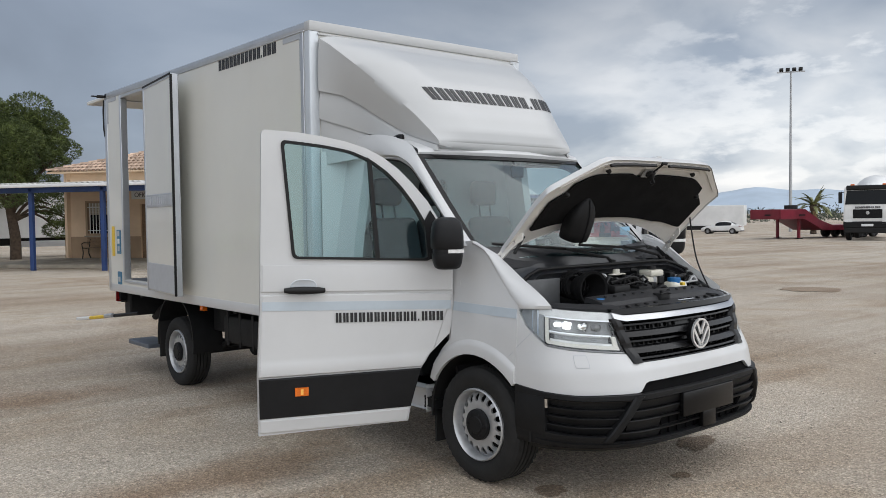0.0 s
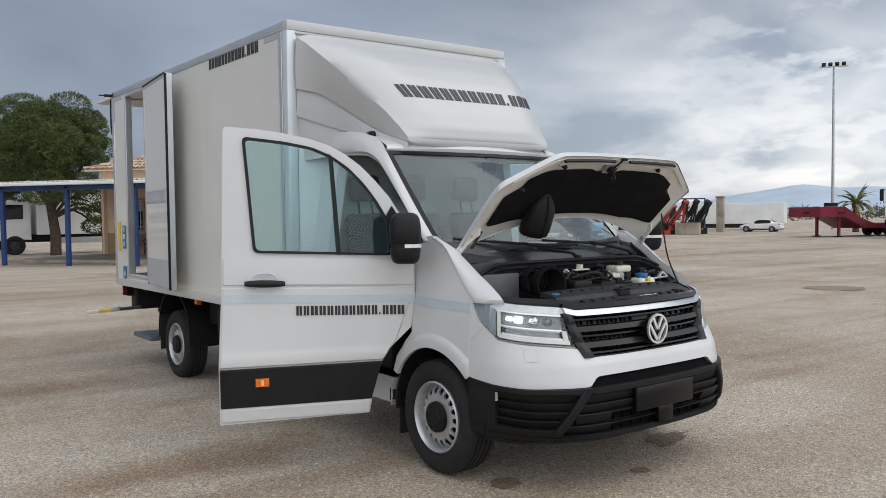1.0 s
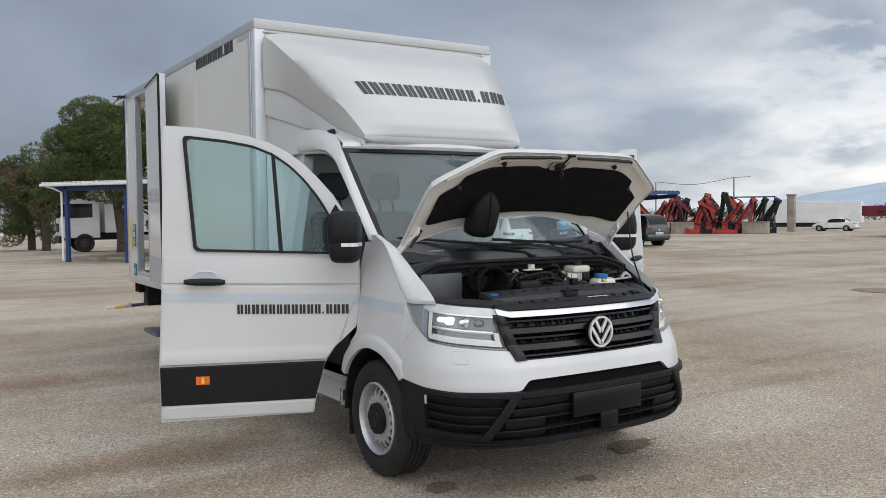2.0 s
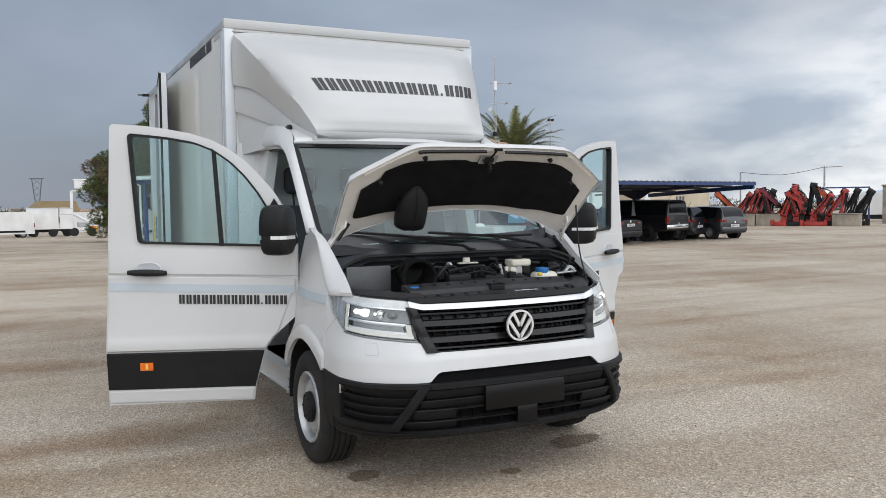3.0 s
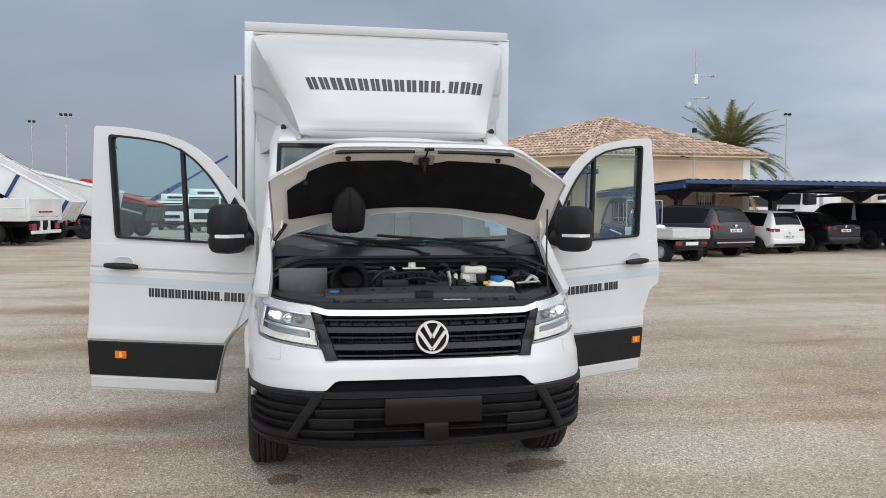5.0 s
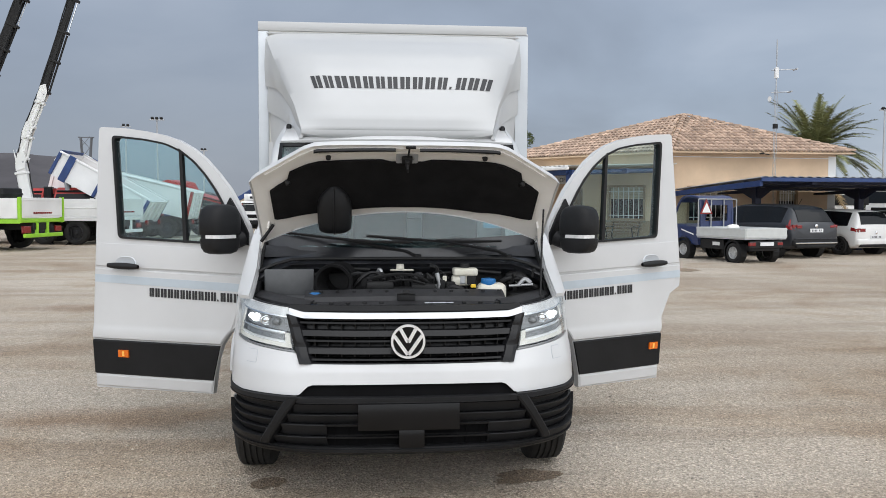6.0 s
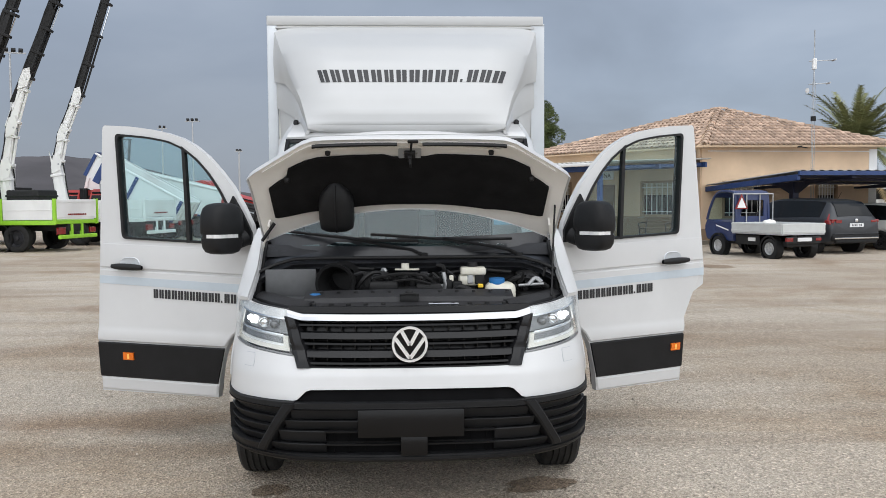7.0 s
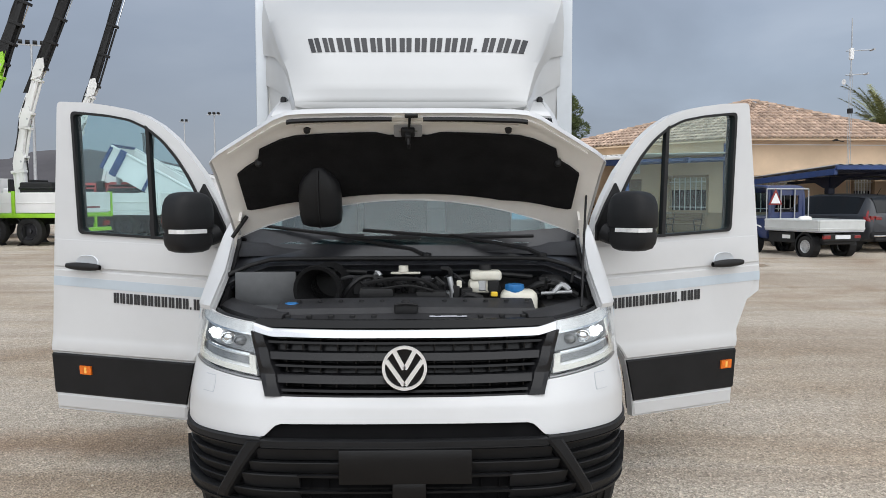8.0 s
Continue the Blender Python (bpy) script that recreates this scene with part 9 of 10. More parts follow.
def crane_boom(t, pts, mats, widths):
    """Jointed hydraulic boom through points: box beams that step down, each with its ram, joint plates between them."""
    for k, (a, b) in enumerate(zip(pts, pts[1:])):
        a, b = Vector(a), Vector(b)
        d = b - a
        m = Matrix.Translation(a) @ d.to_track_quat("Z", "X").to_matrix().to_4x4()
        w, dark = widths[k], mats[k] is UNDER
        bm = slab(B(), [(-w * 1.15, 0), (w * 1.15, 0), (w * .92, d.length), (-w * .92, d.length)], [], lambda u, v, e: m @ Vector((u, e - w, v)), w * 2)
        bmesh.ops.bevel(bm, geom=[e for e in bm.edges if e.calc_length() > d.length * .8], offset=w * .3, segments=2, affect="EDGES")
        bb = part("boom_section", bm, mats[k], t, smooth=35)
        side = w * (1.9 if dark else 1.45)
        bm = tube(B(), [m @ Vector((-side, 0, d.length * (.02 if dark else .1))), m @ Vector((-side, 0, d.length * (.62 if dark else .75)))], w * (.34 if dark else .40), 8)
        part("hydraulic_ram", bm, UNDER if dark else mats[k], bb, smooth=50)
        part("ram_rod", tube(B(), [m @ Vector((-side, 0, d.length * .6)), m @ Vector((-side, 0, d.length * .97))], w * .17, 6), CHROME, bb, smooth=50)
        for f in (.03, .34, .64, .97) if dark else (.12, .78):
            part("boom_collar", box(B(), -side - w * .45, w * 1.22, -w * 1.12, w * 1.12, d.length * f - .05, d.length * f + .05, .015, 1, m), UNDER if dark else mats[k], bb)
        bm = tube(B(), [m @ Vector((w * 1.2, w * .8 + .03 * math.sin(9 * f), d.length * f)) for f in (0, .2, .4, .6, .8, 1)], .026, 5)
        part("hose", bm, SEAL, bb)
        if 0 < k and not (dark and mats[k - 1] is UNDER):
            jm = Matrix.Translation(a) @ m.to_3x3().to_4x4()
            for e in (-1, 1):
                plate = slab(B(), [(-w * 1.6, -.22), (w * .5, -.42), (w * 1.15, -.12), (w * 1.1, .30), (-w * .4, .42), (-w * 1.65, .14)], [circle(-w * .9, 0, w * .3, 10)], lambda u, v, q: jm @ Vector((u, e * (w * 1.12 + q), v)), .03)
                part("joint_plate", plate, mats[k - 1], bb)
            part("joint_pin", lathe(B(), [(-w * 1.35, 0), (-w * 1.35, w * .3), (w * 1.35, w * .3), (w * 1.35, 0)], jm @ pose(-w * .9, 0, 0, 0, 0, 90), 12), GALV, bb)


def crane_lorry(m, L, boom, frame_mat, label):
    t = thing("crane_lorry", label, "crane lorry", m, group="crane lorries")
    part("chassis", box(B(), -.5, .5, 0, L + .5, .70, .95, .02, 1), UNDER, t)
    part("bed_floor", box(B(), -1.22, 1.22, 0, L, .95, 1.08, .02, 1), frame_mat, t)
    n = 3
    for sg in (-1, 1):
        for k in range(n):
            a, b = L * k / n + .08, L * (k + 1) / n - .08
            bm = box(B(), sg * 1.25, sg * 1.21, a, b, 1.10, 1.78, .01, 1)
            box(bm, sg * 1.262, sg * 1.25, a + .05, b - .05, 1.42, 1.45, .004, 1)
            part("side_board", bm, TRUCKWHITE, t, "white drop-side board")
        for k in range(n + 1):
            part("stanchion", box(B(), sg * 1.27, sg * 1.19, L * k / n - .06, L * k / n + .06, .95, 1.82, .01, 1), frame_mat, t)
        part("under_rail", box(B(), sg * 1.26, sg * 1.20, 0, L, .93, 1.06, .01, 1), frame_mat, t)
        part("tail_lamp", box(B(), sg * .75, sg * 1.1, -.06, .02, .62, .82, .02, 1), REDLENS, t)
    bm = box(B(), -1.18, 1.18, -.04, .0, 1.12, 1.80, .01, 1)
    box(bm, -1.1, 1.1, -.052, -.04, 1.70, 1.74, .004, 1)
    box(bm, -1.1, 1.1, -.052, -.04, 1.18, 1.22, .004, 1)
    tail = part("tailgate", bm, TRUCKWHITE, t, "white tailgate with red lettering bars")
    bm = B()
    for k in range(10):
        box(bm, -.55 + k * .11, -.47 + k * .11, -.058, -.05, 1.25, 1.31)
    part("tail_marks", bm, REDLENS, tail)
    bm = box(B(), -1.1, 1.1, -.12, .0, .45, .58, .02, 1)
    for x in (-.3, .3):
        box(bm, x - .05, x + .05, -.05, .05, .45, .95, .01, 1)
    part("underrun_bar", bm, frame_mat, t)
    lorry_wheels(t, (1.5, 2.85, L + .8))
    for sg in (-1, 1):
        part("mudguard", lathe(B(), [(-.15, .56), (.15, .56), (.15, .52)], pose(sg * 1.05, 2.2, .45, 0, 0, 0 if sg > 0 else 180), 20, False), UNDER, t)
    lorry_cab(t, L + 1.0, 1.8, 2.3, .85, 2.4, TRUCKWHITE)
    part("crane_base", box(B(), -.45, .45, L + .1, L + .9, .95, 2.0, .08, 2), TRUCKWHITE, t)
    part("headboard", box(B(), -1.2, 1.2, L - .04, L + .04, 1.1, 2.35, .02, 1), UNDER, t)
    crane_boom(t, boom, [TRUCKWHITE, TRUCKWHITE, TRUCKWHITE, UNDER, UNDER], [.15, .13, .12, .115, .09])
    return t


# two crane lorries, their booms leaning up to the sky
CL1 = toward(-11.55, 25.6, -.98, .2)
BOOM1 = [(-13.85, 25.8, 1.2), (-13.98, 25.8, 2.87), (-13.72, 25.8, 4.34), (-13.22, 25.8, 6.01), (-12.13, 25.85, 8.73), (-10.6, 25.9, 13.2)]
crane_lorry(CL1, 6.0, [CL1.inverted() @ Vector(p) for p in BOOM1], LIME, "white drop-side crane lorry with lime green frame")
load = thing("covered_crate", "black covered crate standing on the lorry bed", "crate", CL1 @ pose(-.1, 1.6, 1.085))
bm = box(B(), -.55, .55, -.62, .62, 0, 1.05, .06, 3)
box(bm, -.57, .57, -.64, .64, .80, .88, .02, 1)
part("cover", bm, UNDER, load, smooth=40)
CL2 = toward(-9.9, 29.9, -.98, .2)
BOOM2 = [(-13.56, 29.8, 1.2), (-13.86, 29.8, 3.25), (-13.58, 29.8, 4.48), (-13.01, 29.8, 5.88), (-11.78, 29.85, 9.69), (-10.4, 29.9, 14.2)]
crane_lorry(CL2, 6.5, [CL2.inverted() @ Vector(p) for p in BOOM2], TRUCKWHITE, "white drop-side crane lorry with raised boom")
BOOM3 = [(-14.6, 24, 1.6), (-14.2, 24, 4.1), (-13.66, 24, 5.9), (-12.85, 24, 7.94), (-11.8, 24, 10.7)]
dark_boom = thing("crane_boom", "raised dark crane boom with green joint", "crane", pose(-14.6, 23.9, 0))
crane_boom(dark_boom, [Vector(p) - Vector((-14.6, 23.9, 0)) for p in BOOM3], [LIME, LIME, UNDER, UNDER], [.15, .14, .125, .10])
part("pedestal", box(B(), -.5, .5, -.5, .4, 0, 1.7, .05, 2), UNDER, dark_boom)


# a far crane with a long dark blue boom over the fence
t = thing("far_crane", "far crane lorry with long dark blue boom", "crane lorry", toward(-13.0, 75, 1, 0))
part("chassis", box(B(), -1.2, 1.2, -5, 3, .5, 1.1, .05, 1), UNDER, t)
part("pedestal", box(B(), -.6, .6, -.6, .6, 1.1, 2.2, .06, 2), BLUE, t)
for a, b, w in (((0, 0, 2.4), (0, 2.8, 4.1), .20), ((0, 2.7, 4.05), (0, 7.0, 6.7), .10)):
    d = Vector(b) - Vector(a)
    mm = Matrix.Translation(a) @ d.to_track_quat("Z", "X").to_matrix().to_4x4()
    sec = part("boom_section", box(B(), -w, w, -w, w, 0, d.length, .04, 1, mm), BLUE, t)
    part("boom_collar", box(B(), -w * 1.3, w * 1.3, -w * 1.3, w * 1.3, d.length * .6, d.length * .65, .02, 1, mm), UNDER, sec)
lorry_wheels(t, (-4, -2.6, 2), .5)


def tipper(m, L, H, tilt, mat, trim, label, cab=None, hood=False, low=0.0):
    """A tipping semi-trailer with ribbed body, raised by tilt degrees about its tail."""
    t = thing("tipper_trailer", label, "trailer", m, group="tipper trailers")
    tm = Matrix.Translation((0, .6, 1.15 - low)) @ pose(0, 0, 0, tilt) @ Matrix.Translation((0, -.6, -1.15))
    bm = slab(B(), [(0, 1.2), (L, 1.2), (L, 1.2 + H), (0, 1.2 + H)], [], lambda u, v, d: Vector((-1.2 + d, u, v)), .06)
    slab(bm, [(0, 1.2), (L, 1.2), (L, 1.2 + H), (0, 1.2 + H)], [], lambda u, v, d: Vector((1.14 + d, u, v)), .06)
    box(bm, -1.14, 1.14, 0, L, 1.2, 1.28)
    box(bm, -1.14, 1.14, L - .06, L, 1.28, 1.2 + H)
    part("tipping_body", bm, mat, t, "smooth tipping body", m=tm)
    bm = box(B(), -1.14, 1.14, .0, .06, 1.28, 1.2 + H)
    for x in (-.8, -.3, .3, .8):
        box(bm, x - .06, x + .06, -.05, .0, 1.3, 1.15 + H, .01, 1)
    part("tail_door", bm, mat, t, m=tm)
    for sg in (-1, 1):
        for y in (0, L * .5, L - .12):
            part("rib", box(B(), sg * 1.26, sg * 1.19, y, y + .14, 1.2, 1.22 + H, .01, 1), trim if trim is not RED or y == 0 else mat, t, m=tm)
        part("top_rail", box(B(), sg * 1.25, sg * 1.15, 0, L, 1.2 + H, 1.3 + H, .02, 1), mat, t, m=tm)
    if hood:  # the red cab guard that overhangs the front of the body
        part("cab_guard", prism(B(), [(.1, 1.3 + H), (L + .5, 1.3 + H), (L + .5, 1.55 + H), (L - .1, 1.85 + H), (L - .6, 1.85 + H), (L - 1.0, 1.42 + H), (.1, 1.38 + H)], lambda u, v, d: Vector((-1.1 + d, u, v)), 2.2), RED, t, "red cab guard", m=tm)
        for k in range(5):
            part("side_groove", box(B(), -1.235, -1.2, .2, L - .2, 1.35 + k * .2, 1.42 + k * .2, .01, 1), GREYTAPE if k == 1 else UNDER, t, m=tm)
        part("blue_chassis", box(B(), -1.0, 1.0, .3, L - .2, .95, 1.18, .02, 1), BLUE, t)
    if trim is BLUE:
        part("head_panel", box(B(), -1.2, 1.2, L - .02, L + .03, 1.2 + H * .45, 1.32 + H, .01, 1), BLUE, t, "blue upper front panel", m=tm)
        for sg in (-1, 1):
            part("head_rib", box(B(), sg * 1.27, sg * 1.18, L - .75, L - .45, 1.15, 1.32 + H, .01, 1), BLUE, t, m=tm)
    part("chassis", box(B(), -.5, .5, 0, L, .75, 1.05, .02, 1), UNDER, t)
    part("rear_bumper", box(B(), -1.1, 1.1, -.25, -.1, .5, .65, .02, 1), UNDER, t)
    for x in (-.95, .75):
        part("tail_lamp", box(B(), x, x + .22, -.22, -.12, .70, .9, .02, 1), REDLENS, t)
    lorry_wheels(t, (1.0, 2.25, 3.5) if L > 4 else (1.1, 2.4), .5, rim=DARKALLOY)
    part("lift_ram", tube(B(), [(0, L - .9, .95), (0, L - .7, 1.2 + L * math.sin(radians(max(tilt, 1))) * .95)], .14, 8), GALV, t)
    part("landing_leg", box(B(), -.9, -.75, L - 1.6, L - 1.45, 0, .8, .01, 1), UNDER, t)
    part("landing_leg", box(B(), .75, .9, L - 1.6, L - 1.45, 0, .8, .01, 1), UNDER, t)
    if cab:
        lorry_cab(t, L + .2, 1.9, 2.3, .85, 2.8, cab)
        lorry_wheels(t, (L + 1.2,), .5)
    return t


tipper(toward(-8.85, 37.3, -1, .0), 6.5, 1.30, 13.5, TRUCKWHITE, RED, "white tipper trailer with red corner posts, slightly raised", low=.15)
tipper(toward(-7.6, 41.4, -.97, .25), 3.7, .75, 13.5, material("dark_grey_tipper", (0.05, 0.05, 0.052), 0.5, vary=0.2, scale=2), UNDER, "dark grey tipper lorry with red cab and body", RED, hood=True, low=.25)
tipper(toward(-9.9, 33.3, -.99, .06), 4.3, 1.0, 29, TRUCKWHITE, BLUE, "white tipper trailer with blue ribs, raised", low=.1)
tipper(toward(-12.5, 47.5, -.97, .2), 7.0, 1.3, 3, TRUCKWHITE, BLUE, "white tipper trailer parked level")
# red cabs behind the crane lorries
for x, y in ((-12.4, 34.8), (-15.2, 36.0), (-18.5, 33.5)):
    t = thing("lorry_cab", "red lorry cab parked behind the crane lorries", "lorry", toward(x, y, -.3, -.95))
    lorry_cab(t, 0, 1.9, 2.3, .85, 2.3, RED)
    part("chassis", box(B(), -.5, .5, -1.2, 1.6, .6, .9, .02, 1), UNDER, t)
    lorry_wheels(t, (-.5, 1.0), .48)


# ---- scrapped red loader cranes by the gate ----
ORANGE = material("orange_crane_paint", (0.50, 0.085, 0.02), 0.45, vary=0.2, scale=2, stain=0.25, stain_scale=2)


def folded_crane(m, seed, mat, lean, fold=20, reach=2.2):
    """A knuckle crane set down on its base: column, main arm that leans over, outer arm folded back beside it, rams, hoses."""
    rng = random.Random(seed)
    t = thing("loader_crane", "dismantled folded loader crane standing on the ground", "crane", m, group="row of dismantled cranes")
    part("base_frame", box(B(), -.62, .62, -.28, .28, .0, .30, .05, 2), mat if rng.random() < .3 else UNDER, t)
    part("stabiliser", box(B(), -.85, -.60, -.16, .16, 0, .42, .03, 1), mat, t)
    part("stabiliser", box(B(), .60, .85, -.16, .16, 0, .42, .03, 1), mat, t)
    part("column", slab(B(), [(-.24, .30), (.24, .30), (.15, .95), (-.15, .95)], [], lambda u, v, d: Vector((u, d - .15, v)), .30), mat, t)
    part("control_block", box(B(), .20, .52, -.30, .12, .32, .80, .04, 1), UNDER, t)
    for k in range(3):
        part("control_lever", tube(B(), [(.26 + .09 * k, -.30, .70), (.27 + .09 * k, -.42, .82)], .012, 5), UNDER, t)

    def way(deg, ln, dy=0.0):
        a = radians(deg)
        return Vector((ln * math.sin(a), dy, ln * math.cos(a)))
    p0 = Vector((0, -.05, .78))
    p1 = p0 + way(lean, reach)
    p2 = p1 + way(180 + lean - fold, reach * .86)
    arms = ((p0, p1, .17, mat, 0), (p1 + Vector((0, -.33, 0)), p2 + Vector((0, -.33, 0)), .135, mat, 0), (p1.lerp(p2, .25) + Vector((.10, -.36, .14)), p2 + Vector((.16, -.36, -.12)), .085, UNDER if seed % 3 else mat, 1))
    for a, b, w, mt, slim in arms:
        d = b - a
        mm = Matrix.Translation(a) @ d.to_track_quat("Z", "Y").to_matrix().to_4x4()
        bm = slab(B(), [(-w * 1.1, -.05), (w * 1.1, -.05), (w * 1.25, d.length * .3), (w * .95, d.length - .02), (w * .5, d.length + .08), (-w * .5, d.length + .08), (-w * .95, d.length - .02), (-w * 1.25, d.length * .3)], [], lambda u, v, e: mm @ Vector((u, e - w * .8, v)), w * 1.6)
        bmesh.ops.bevel(bm, geom=[e for e in bm.edges if e.calc_length() > d.length * .25], offset=w * .22, segments=2, affect="EDGES")
        arm = part("boom_arm", bm, mt, t)
        if not slim:
            for f in (.0, 1.0):
                part("joint", lathe(B(), [(-w * 1.25, 0), (-w * 1.25, w * 1.15), (w * 1.25, w * 1.15), (w * 1.25, 0)], mm @ Matrix.Translation((0, 0, d.length * f)) @ pose(0, 0, 0, 0, 0, 90), 12), UNDER if f else mt, arm)
            part("weld_plate", box(B(), -w * 1.3, w * 1.3, -w * .95, w * .95, d.length * .42, d.length * .52, .01, 1, mm), mt, arm)
        part("ram", tube(B(), [mm @ Vector((w * 1.75, -.05, .08)), mm @ Vector((w * 1.5, -.05, d.length * .58))], w * .42, 8), UNDER, arm)
        part("ram_rod", tube(B(), [mm @ Vector((w * 1.5, -.05, d.length * .56)), mm @ Vector((w * 1.05, -.05, d.length * .86))], w * .2, 6), GALV, arm)
    for k in range(2):
        o = Vector((.06 * k - .05, -.2 - .08 * k, 0))
        part("hose", tube(B(), catmull([p0 + o, p0 + o + way(lean - 4, reach * .5), p1 + o + Vector((-.10, 0, .02)), p1 + o + Vector((.05, -.1, .12 + .03 * k)), p2 + o + way(lean, reach * .5), p2 + o], 16), .020, 5), SEAL, t)
    return t


# leans, by place along the row: share of the row, towards the yard, lean, fold, paint
for k, (f, out, lean, fold, paint) in enumerate(((.02, -.8, 38, 14, RED), (.08, -.7, 36, 16, RED), (.14, -.6, 34, 14, RED), (.20, -.7, 30, 12, RED), (.03, .9, -38, 10, ORANGE), (.27, -.5, 24, 16, UNDER), (.33, .2, -14, 30, MAROON),
                                                 (.42, 0, 26, 34, ORANGE), (.46, 1.2, 22, 40, RED), (.50, 0, 12, 26, RED), (.56, 1.2, -20, 36, RED), (.60, 0, -16, 24, RED), (.66, .2, 10, 28, UNDER), (.70, 1.4, 40, 12, RED),
                                                 (.76, 0, -6, 40, ORANGE), (.82, .9, 34, 26, RED), (.94, .2, 30, 14, UNDER), (1.03, .3, 36, 12, UNDER))):
    f = .10 + .88 * f
    x, y = 42.8 + 4.9 * f - out * .75, 41.4 - 7.3 * f - out * .65
    folded_crane(pose(x, y, 0, 0, 0, -50 + 7 * math.sin(k * 3.1)) @ Matrix.Scale(1.06 + .05 * math.sin(k * 2.3), 4), 100 + k, paint, lean, fold, 1.62 + .15 * math.sin(k * 1.7))
for x, y, h in ((45.0, 41.5, 3.9), (49.2, 37.6, 4.2)):
    t = thing("cable_post", "thin steel post carrying overhead cables", "post", pose(x, y, 0))
    part("pole", tube(B(), [(0, 0, 0), (0, 0, h)], .07, 6), GALV, t)
    if h < 4:  # the wire hangs to the next post
        part("cable", tube(B(), catmull([(0, 0, h), (2.1, -1.95, h - .25), (4.2, -3.9, h + .25)], 8), .02, 4), SEAL, t)
    else:
        part("lamp_arm", tube(B(), [(-.05, 0, h - .05), (1.1, -.6, h + .02)], .05, 5), GALV, t)

# ---- white container trailer, maroon low-loader, mixer lorry by the right edge ----
t = thing("container_trailer", "long white box trailer parked at the fence", "trailer", toward(62.6, 35.4, -.42, .91))
part("cargo_box", box(B(), -1.2, 1.2, 0, 8.6, .55, 2.32, .03, 2), TRUCKWHITE, t)
part("underframe", box(B(), -1.1, 1.1, .3, 8.2, .2, .52, .02, 1), UNDER, t)
lorry_wheels(t, (1.2, 2.4), .45, rim=DARKALLOY)
t = thing("low_loader", "maroon low-loader trailer on landing legs", "trailer", toward(52.3, 21.0, -.965, .26))
bm = slab(B(), [(0, .50), (5.2, .50), (6.9, 1.22), (8.9, 1.22), (8.9, 1.82), (6.85, 1.82), (5.6, 1.15), (4.4, .80), (0, .80)], [], lambda u, v, d: Vector((-1.2 + d, u, v)), 2.4)
part("deck", bm, MAROON, t, "maroon swan-neck deck")
part("neck_panel", box(B(), -1.1, 1.1, 8.9, 8.93, 1.32, 1.74, .01, 1), MAROON, t)
part("name_bar", box(B(), -.45, .0, 8.925, 8.945, 1.42, 1.52), UNDER, t)
part("name_bar", box(B(), -1.26, -1.2, 6.9, 7.4, 1.42, 1.50), UNDER, t)
lorry_wheels(t, (.6, 1.5, 2.4), .38, rim=DARKALLOY)
for x in (-.9, .75):
    part("landing_leg", box(B(), x, x + .15, 6.9, 7.05, 0, 1.3, .01, 1), MAROON, t)
    part("leg_foot", box(B(), x - .1, x + .25, 6.8, 7.15, 0, .06, .01, 1), UNDER, t)
part("spare_wheel", lathe(B(), [(-.12, .2), (-.12, .40), (.12, .40), (.12, .2)], pose(.3, 6.4, 1.96, 0, 90, 0), 20), RUBBER, t)
t = thing("mixer_lorry", "white concrete mixer lorry facing the yard", "lorry", toward(51.0, 19.5, -.955, -.295))
lorry_cab(t, 5.6, 2.1, 2.45, .95, 3.05, TRUCKWHITE)
lettering(t, lambda p, v, d: Vector((.62 - p, 7.704 + d, 1.80 + v)), .11, 1.25)
part("name_badge", lathe(B(), [(0, .12), (.02, .10), (.02, 0)], pose(0, 7.70, 1.55, 0, 0, 90), 8), CHROME, t)
part("visor", box(B(), -1.1, 1.1, 7.30, 7.62, 2.86, 3.10, .05, 2), UNDER, t, "dark sun visor")
part("lower_bumper", box(B(), -1.18, 1.18, 7.55, 7.74, .42, .72, .04, 2), UNDER, t)
part("chassis", box(B(), -.5, .5, 0, 7.2, .7, 1.05, .02, 1), UNDER, t)
part("drum", lathe(B(), [(-2.3, .5), (-1.6, 1.0), (-.2, 1.25), (1.2, 1.0), (2.3, .6)], pose(0, 3.0, 2.55, 0, 12, 90), 24), TRUCKWHITE, t, smooth=50)
part("number_plate", box(B(), -.3, .3, 7.75, 7.78, .80, .93), PLATE, t)
for x in (-.9, .7):
    part("marker_lamp", box(B(), x, x + .2, 7.25, 7.4, 3.08, 3.18, .02, 1), AMBER, t)
lorry_wheels(t, (1.2, 2.5, 6.6), .52, rim=DARKALLOY)
car("sedan", "old white saloon with raised boot lid", TRUCKWHITE, toward(56.2, 32.0, -.30, .95) @ Matrix.Scale(.68, 4), STEEL)

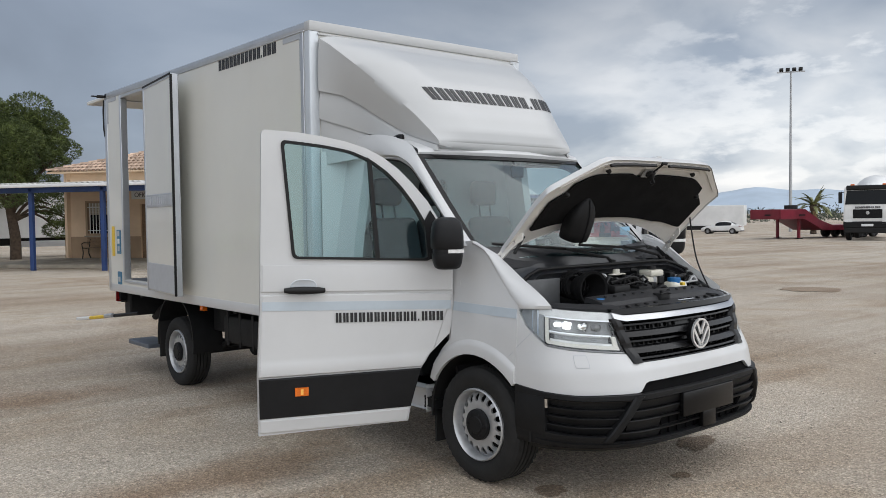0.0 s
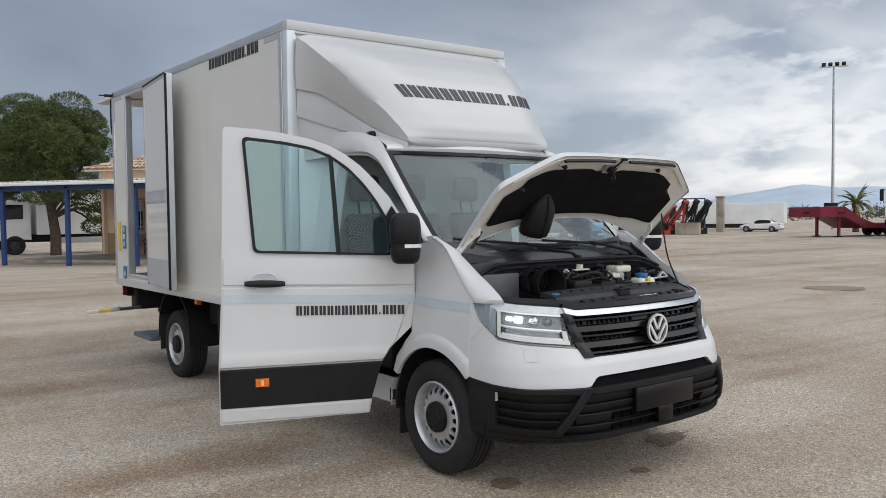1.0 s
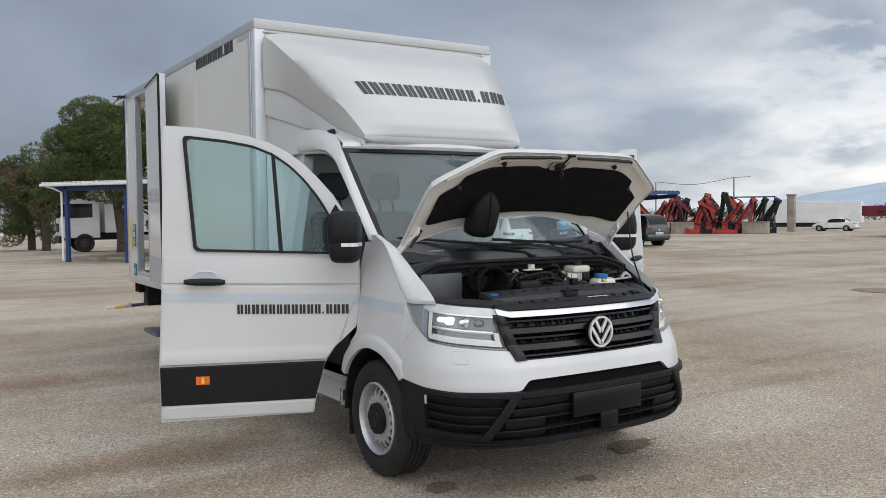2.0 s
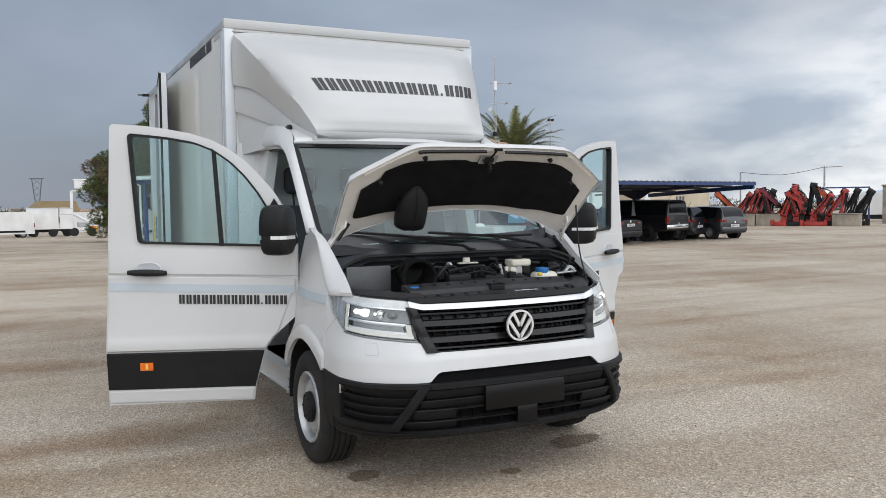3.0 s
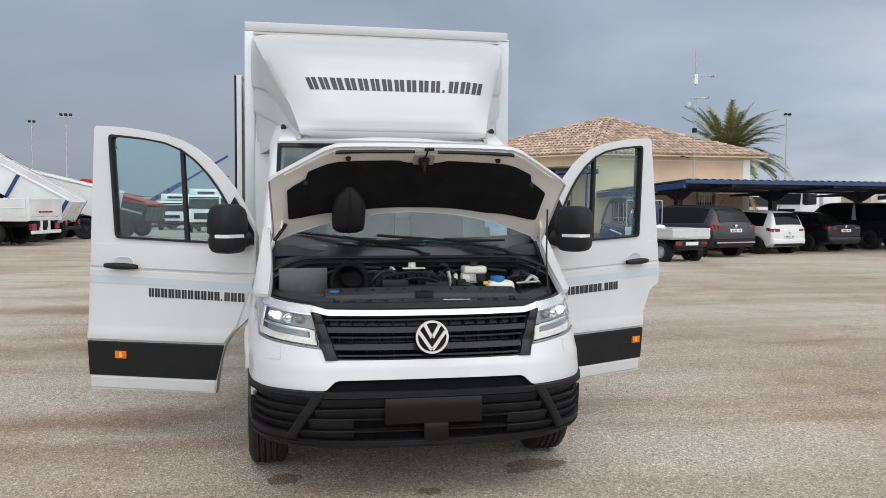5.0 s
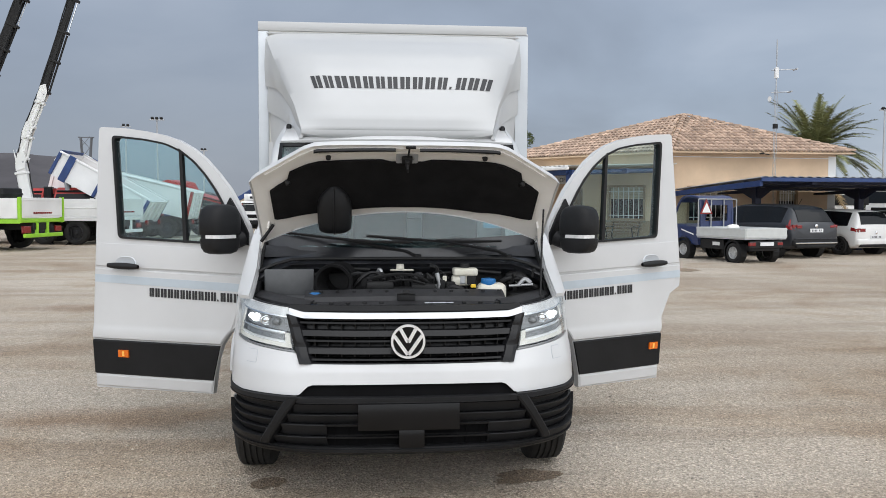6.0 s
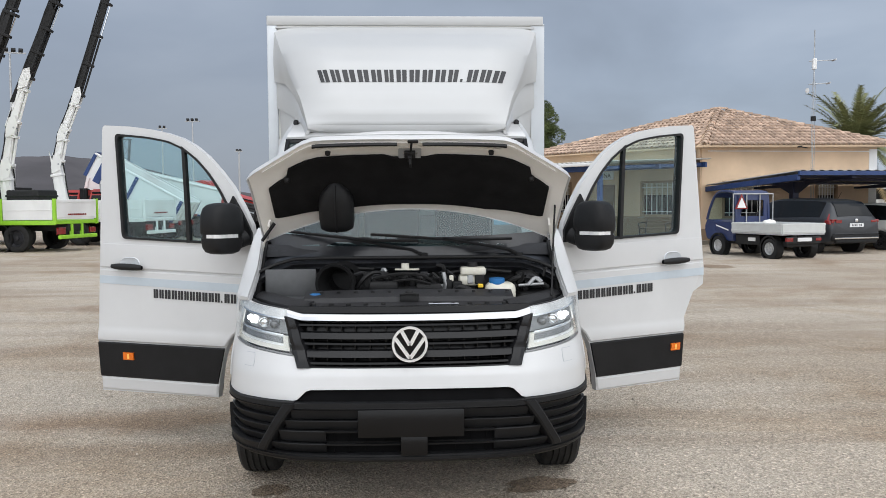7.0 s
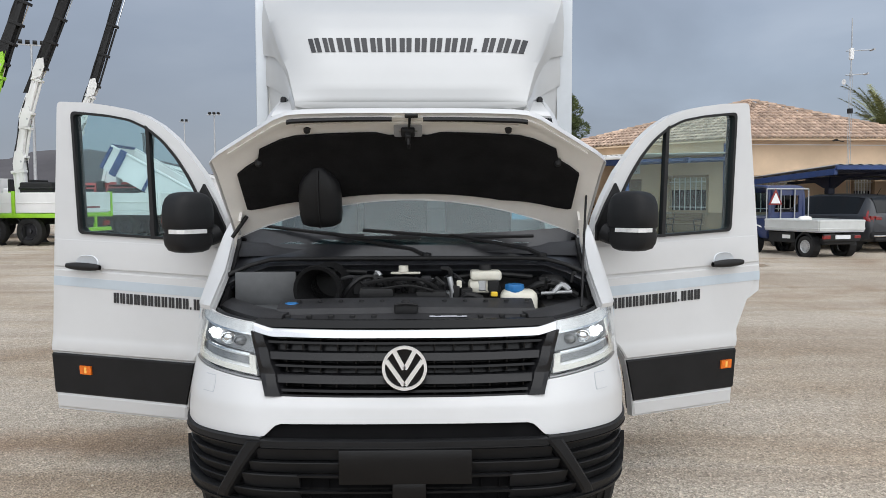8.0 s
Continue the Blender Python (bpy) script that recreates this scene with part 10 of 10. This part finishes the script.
# ---- roof tiles: the rows nearest the yard singly, the rest joined ----
near = [m for j, m in TILES if j < 5 or j == 99][:300]
far = [m for j, m in TILES if not (j < 5 or j == 99)] + [m for j, m in TILES if j < 5 or j == 99][300:]
for m in near:
    ob = new("roof_tile", tile_me)
    ob.parent = roof
    ob.matrix_basis = m
vs = np.array([v.co[:] for v in tile_me.vertices])
fs = [tuple(p.vertices) for p in tile_me.polygons]
allv, allf = [], []
for k, m in enumerate(far):
    a = np.array(m)
    allv.append(vs @ a[:3, :3].T + a[:3, 3])
    allf += [tuple(i + k * len(vs) for i in f) for f in fs]
me = bpy.data.meshes.new("roof_tiles")
me.from_pydata(np.concatenate(allv).tolist(), [], allf)
me.materials.append(TILE)
for p in me.polygons:
    p.use_smooth = True
ob = new("roof_tiles", me)
ob.parent = roof
tagged(ob, "upper rows of weathered clay tiles", kind="stuff")


# ---- loose stones on the gravel ----
def stones():
    rng = np.random.default_rng(5)
    n = 9000
    v0 = np.array([(1, 0, 0), (-1, 0, 0), (0, 1, 0), (0, -1, 0), (0, 0, .8), (0, 0, -.3)], float)
    f0 = [(0, 2, 4), (2, 1, 4), (1, 3, 4), (3, 0, 4), (2, 0, 5), (1, 2, 5), (3, 1, 5), (0, 3, 5)]
    vv, ff = [], []
    for k in range(n):
        a, r = rng.uniform(0, 2 * math.pi), 7.5 * math.sqrt(rng.uniform(0, 1))
        cx, cy = r * math.cos(a) * 1.2 - .6, r * math.sin(a) - .5
        c = np.array((cx, cy, .002 + fall(cx, cy)))
        s = .004 + .009 * rng.random() ** 2.2
        q = v0 * (s * rng.uniform(.6, 1.3, 3)) * rng.uniform(.75, 1.2, (6, 1))
        t = rng.uniform(0, 6.3)
        rot = np.array(((math.cos(t), -math.sin(t), 0), (math.sin(t), math.cos(t), 0), (0, 0, 1)))
        vv.append(q @ rot.T + c)
        ff += [tuple(i + 6 * k for i in f) for f in f0]
    me = bpy.data.meshes.new("loose_stones")
    me.from_pydata(np.concatenate(vv).tolist(), [], ff)
    me.materials.append(material("loose_gravel_stone", (0.42, 0.37, 0.30), 0.9, vary=0.3, scale=20, per_piece=0.4))
    tagged(new("loose_stones", me), "loose pale gravel stones on the yard", "gravel", kind="stuff")


stones()
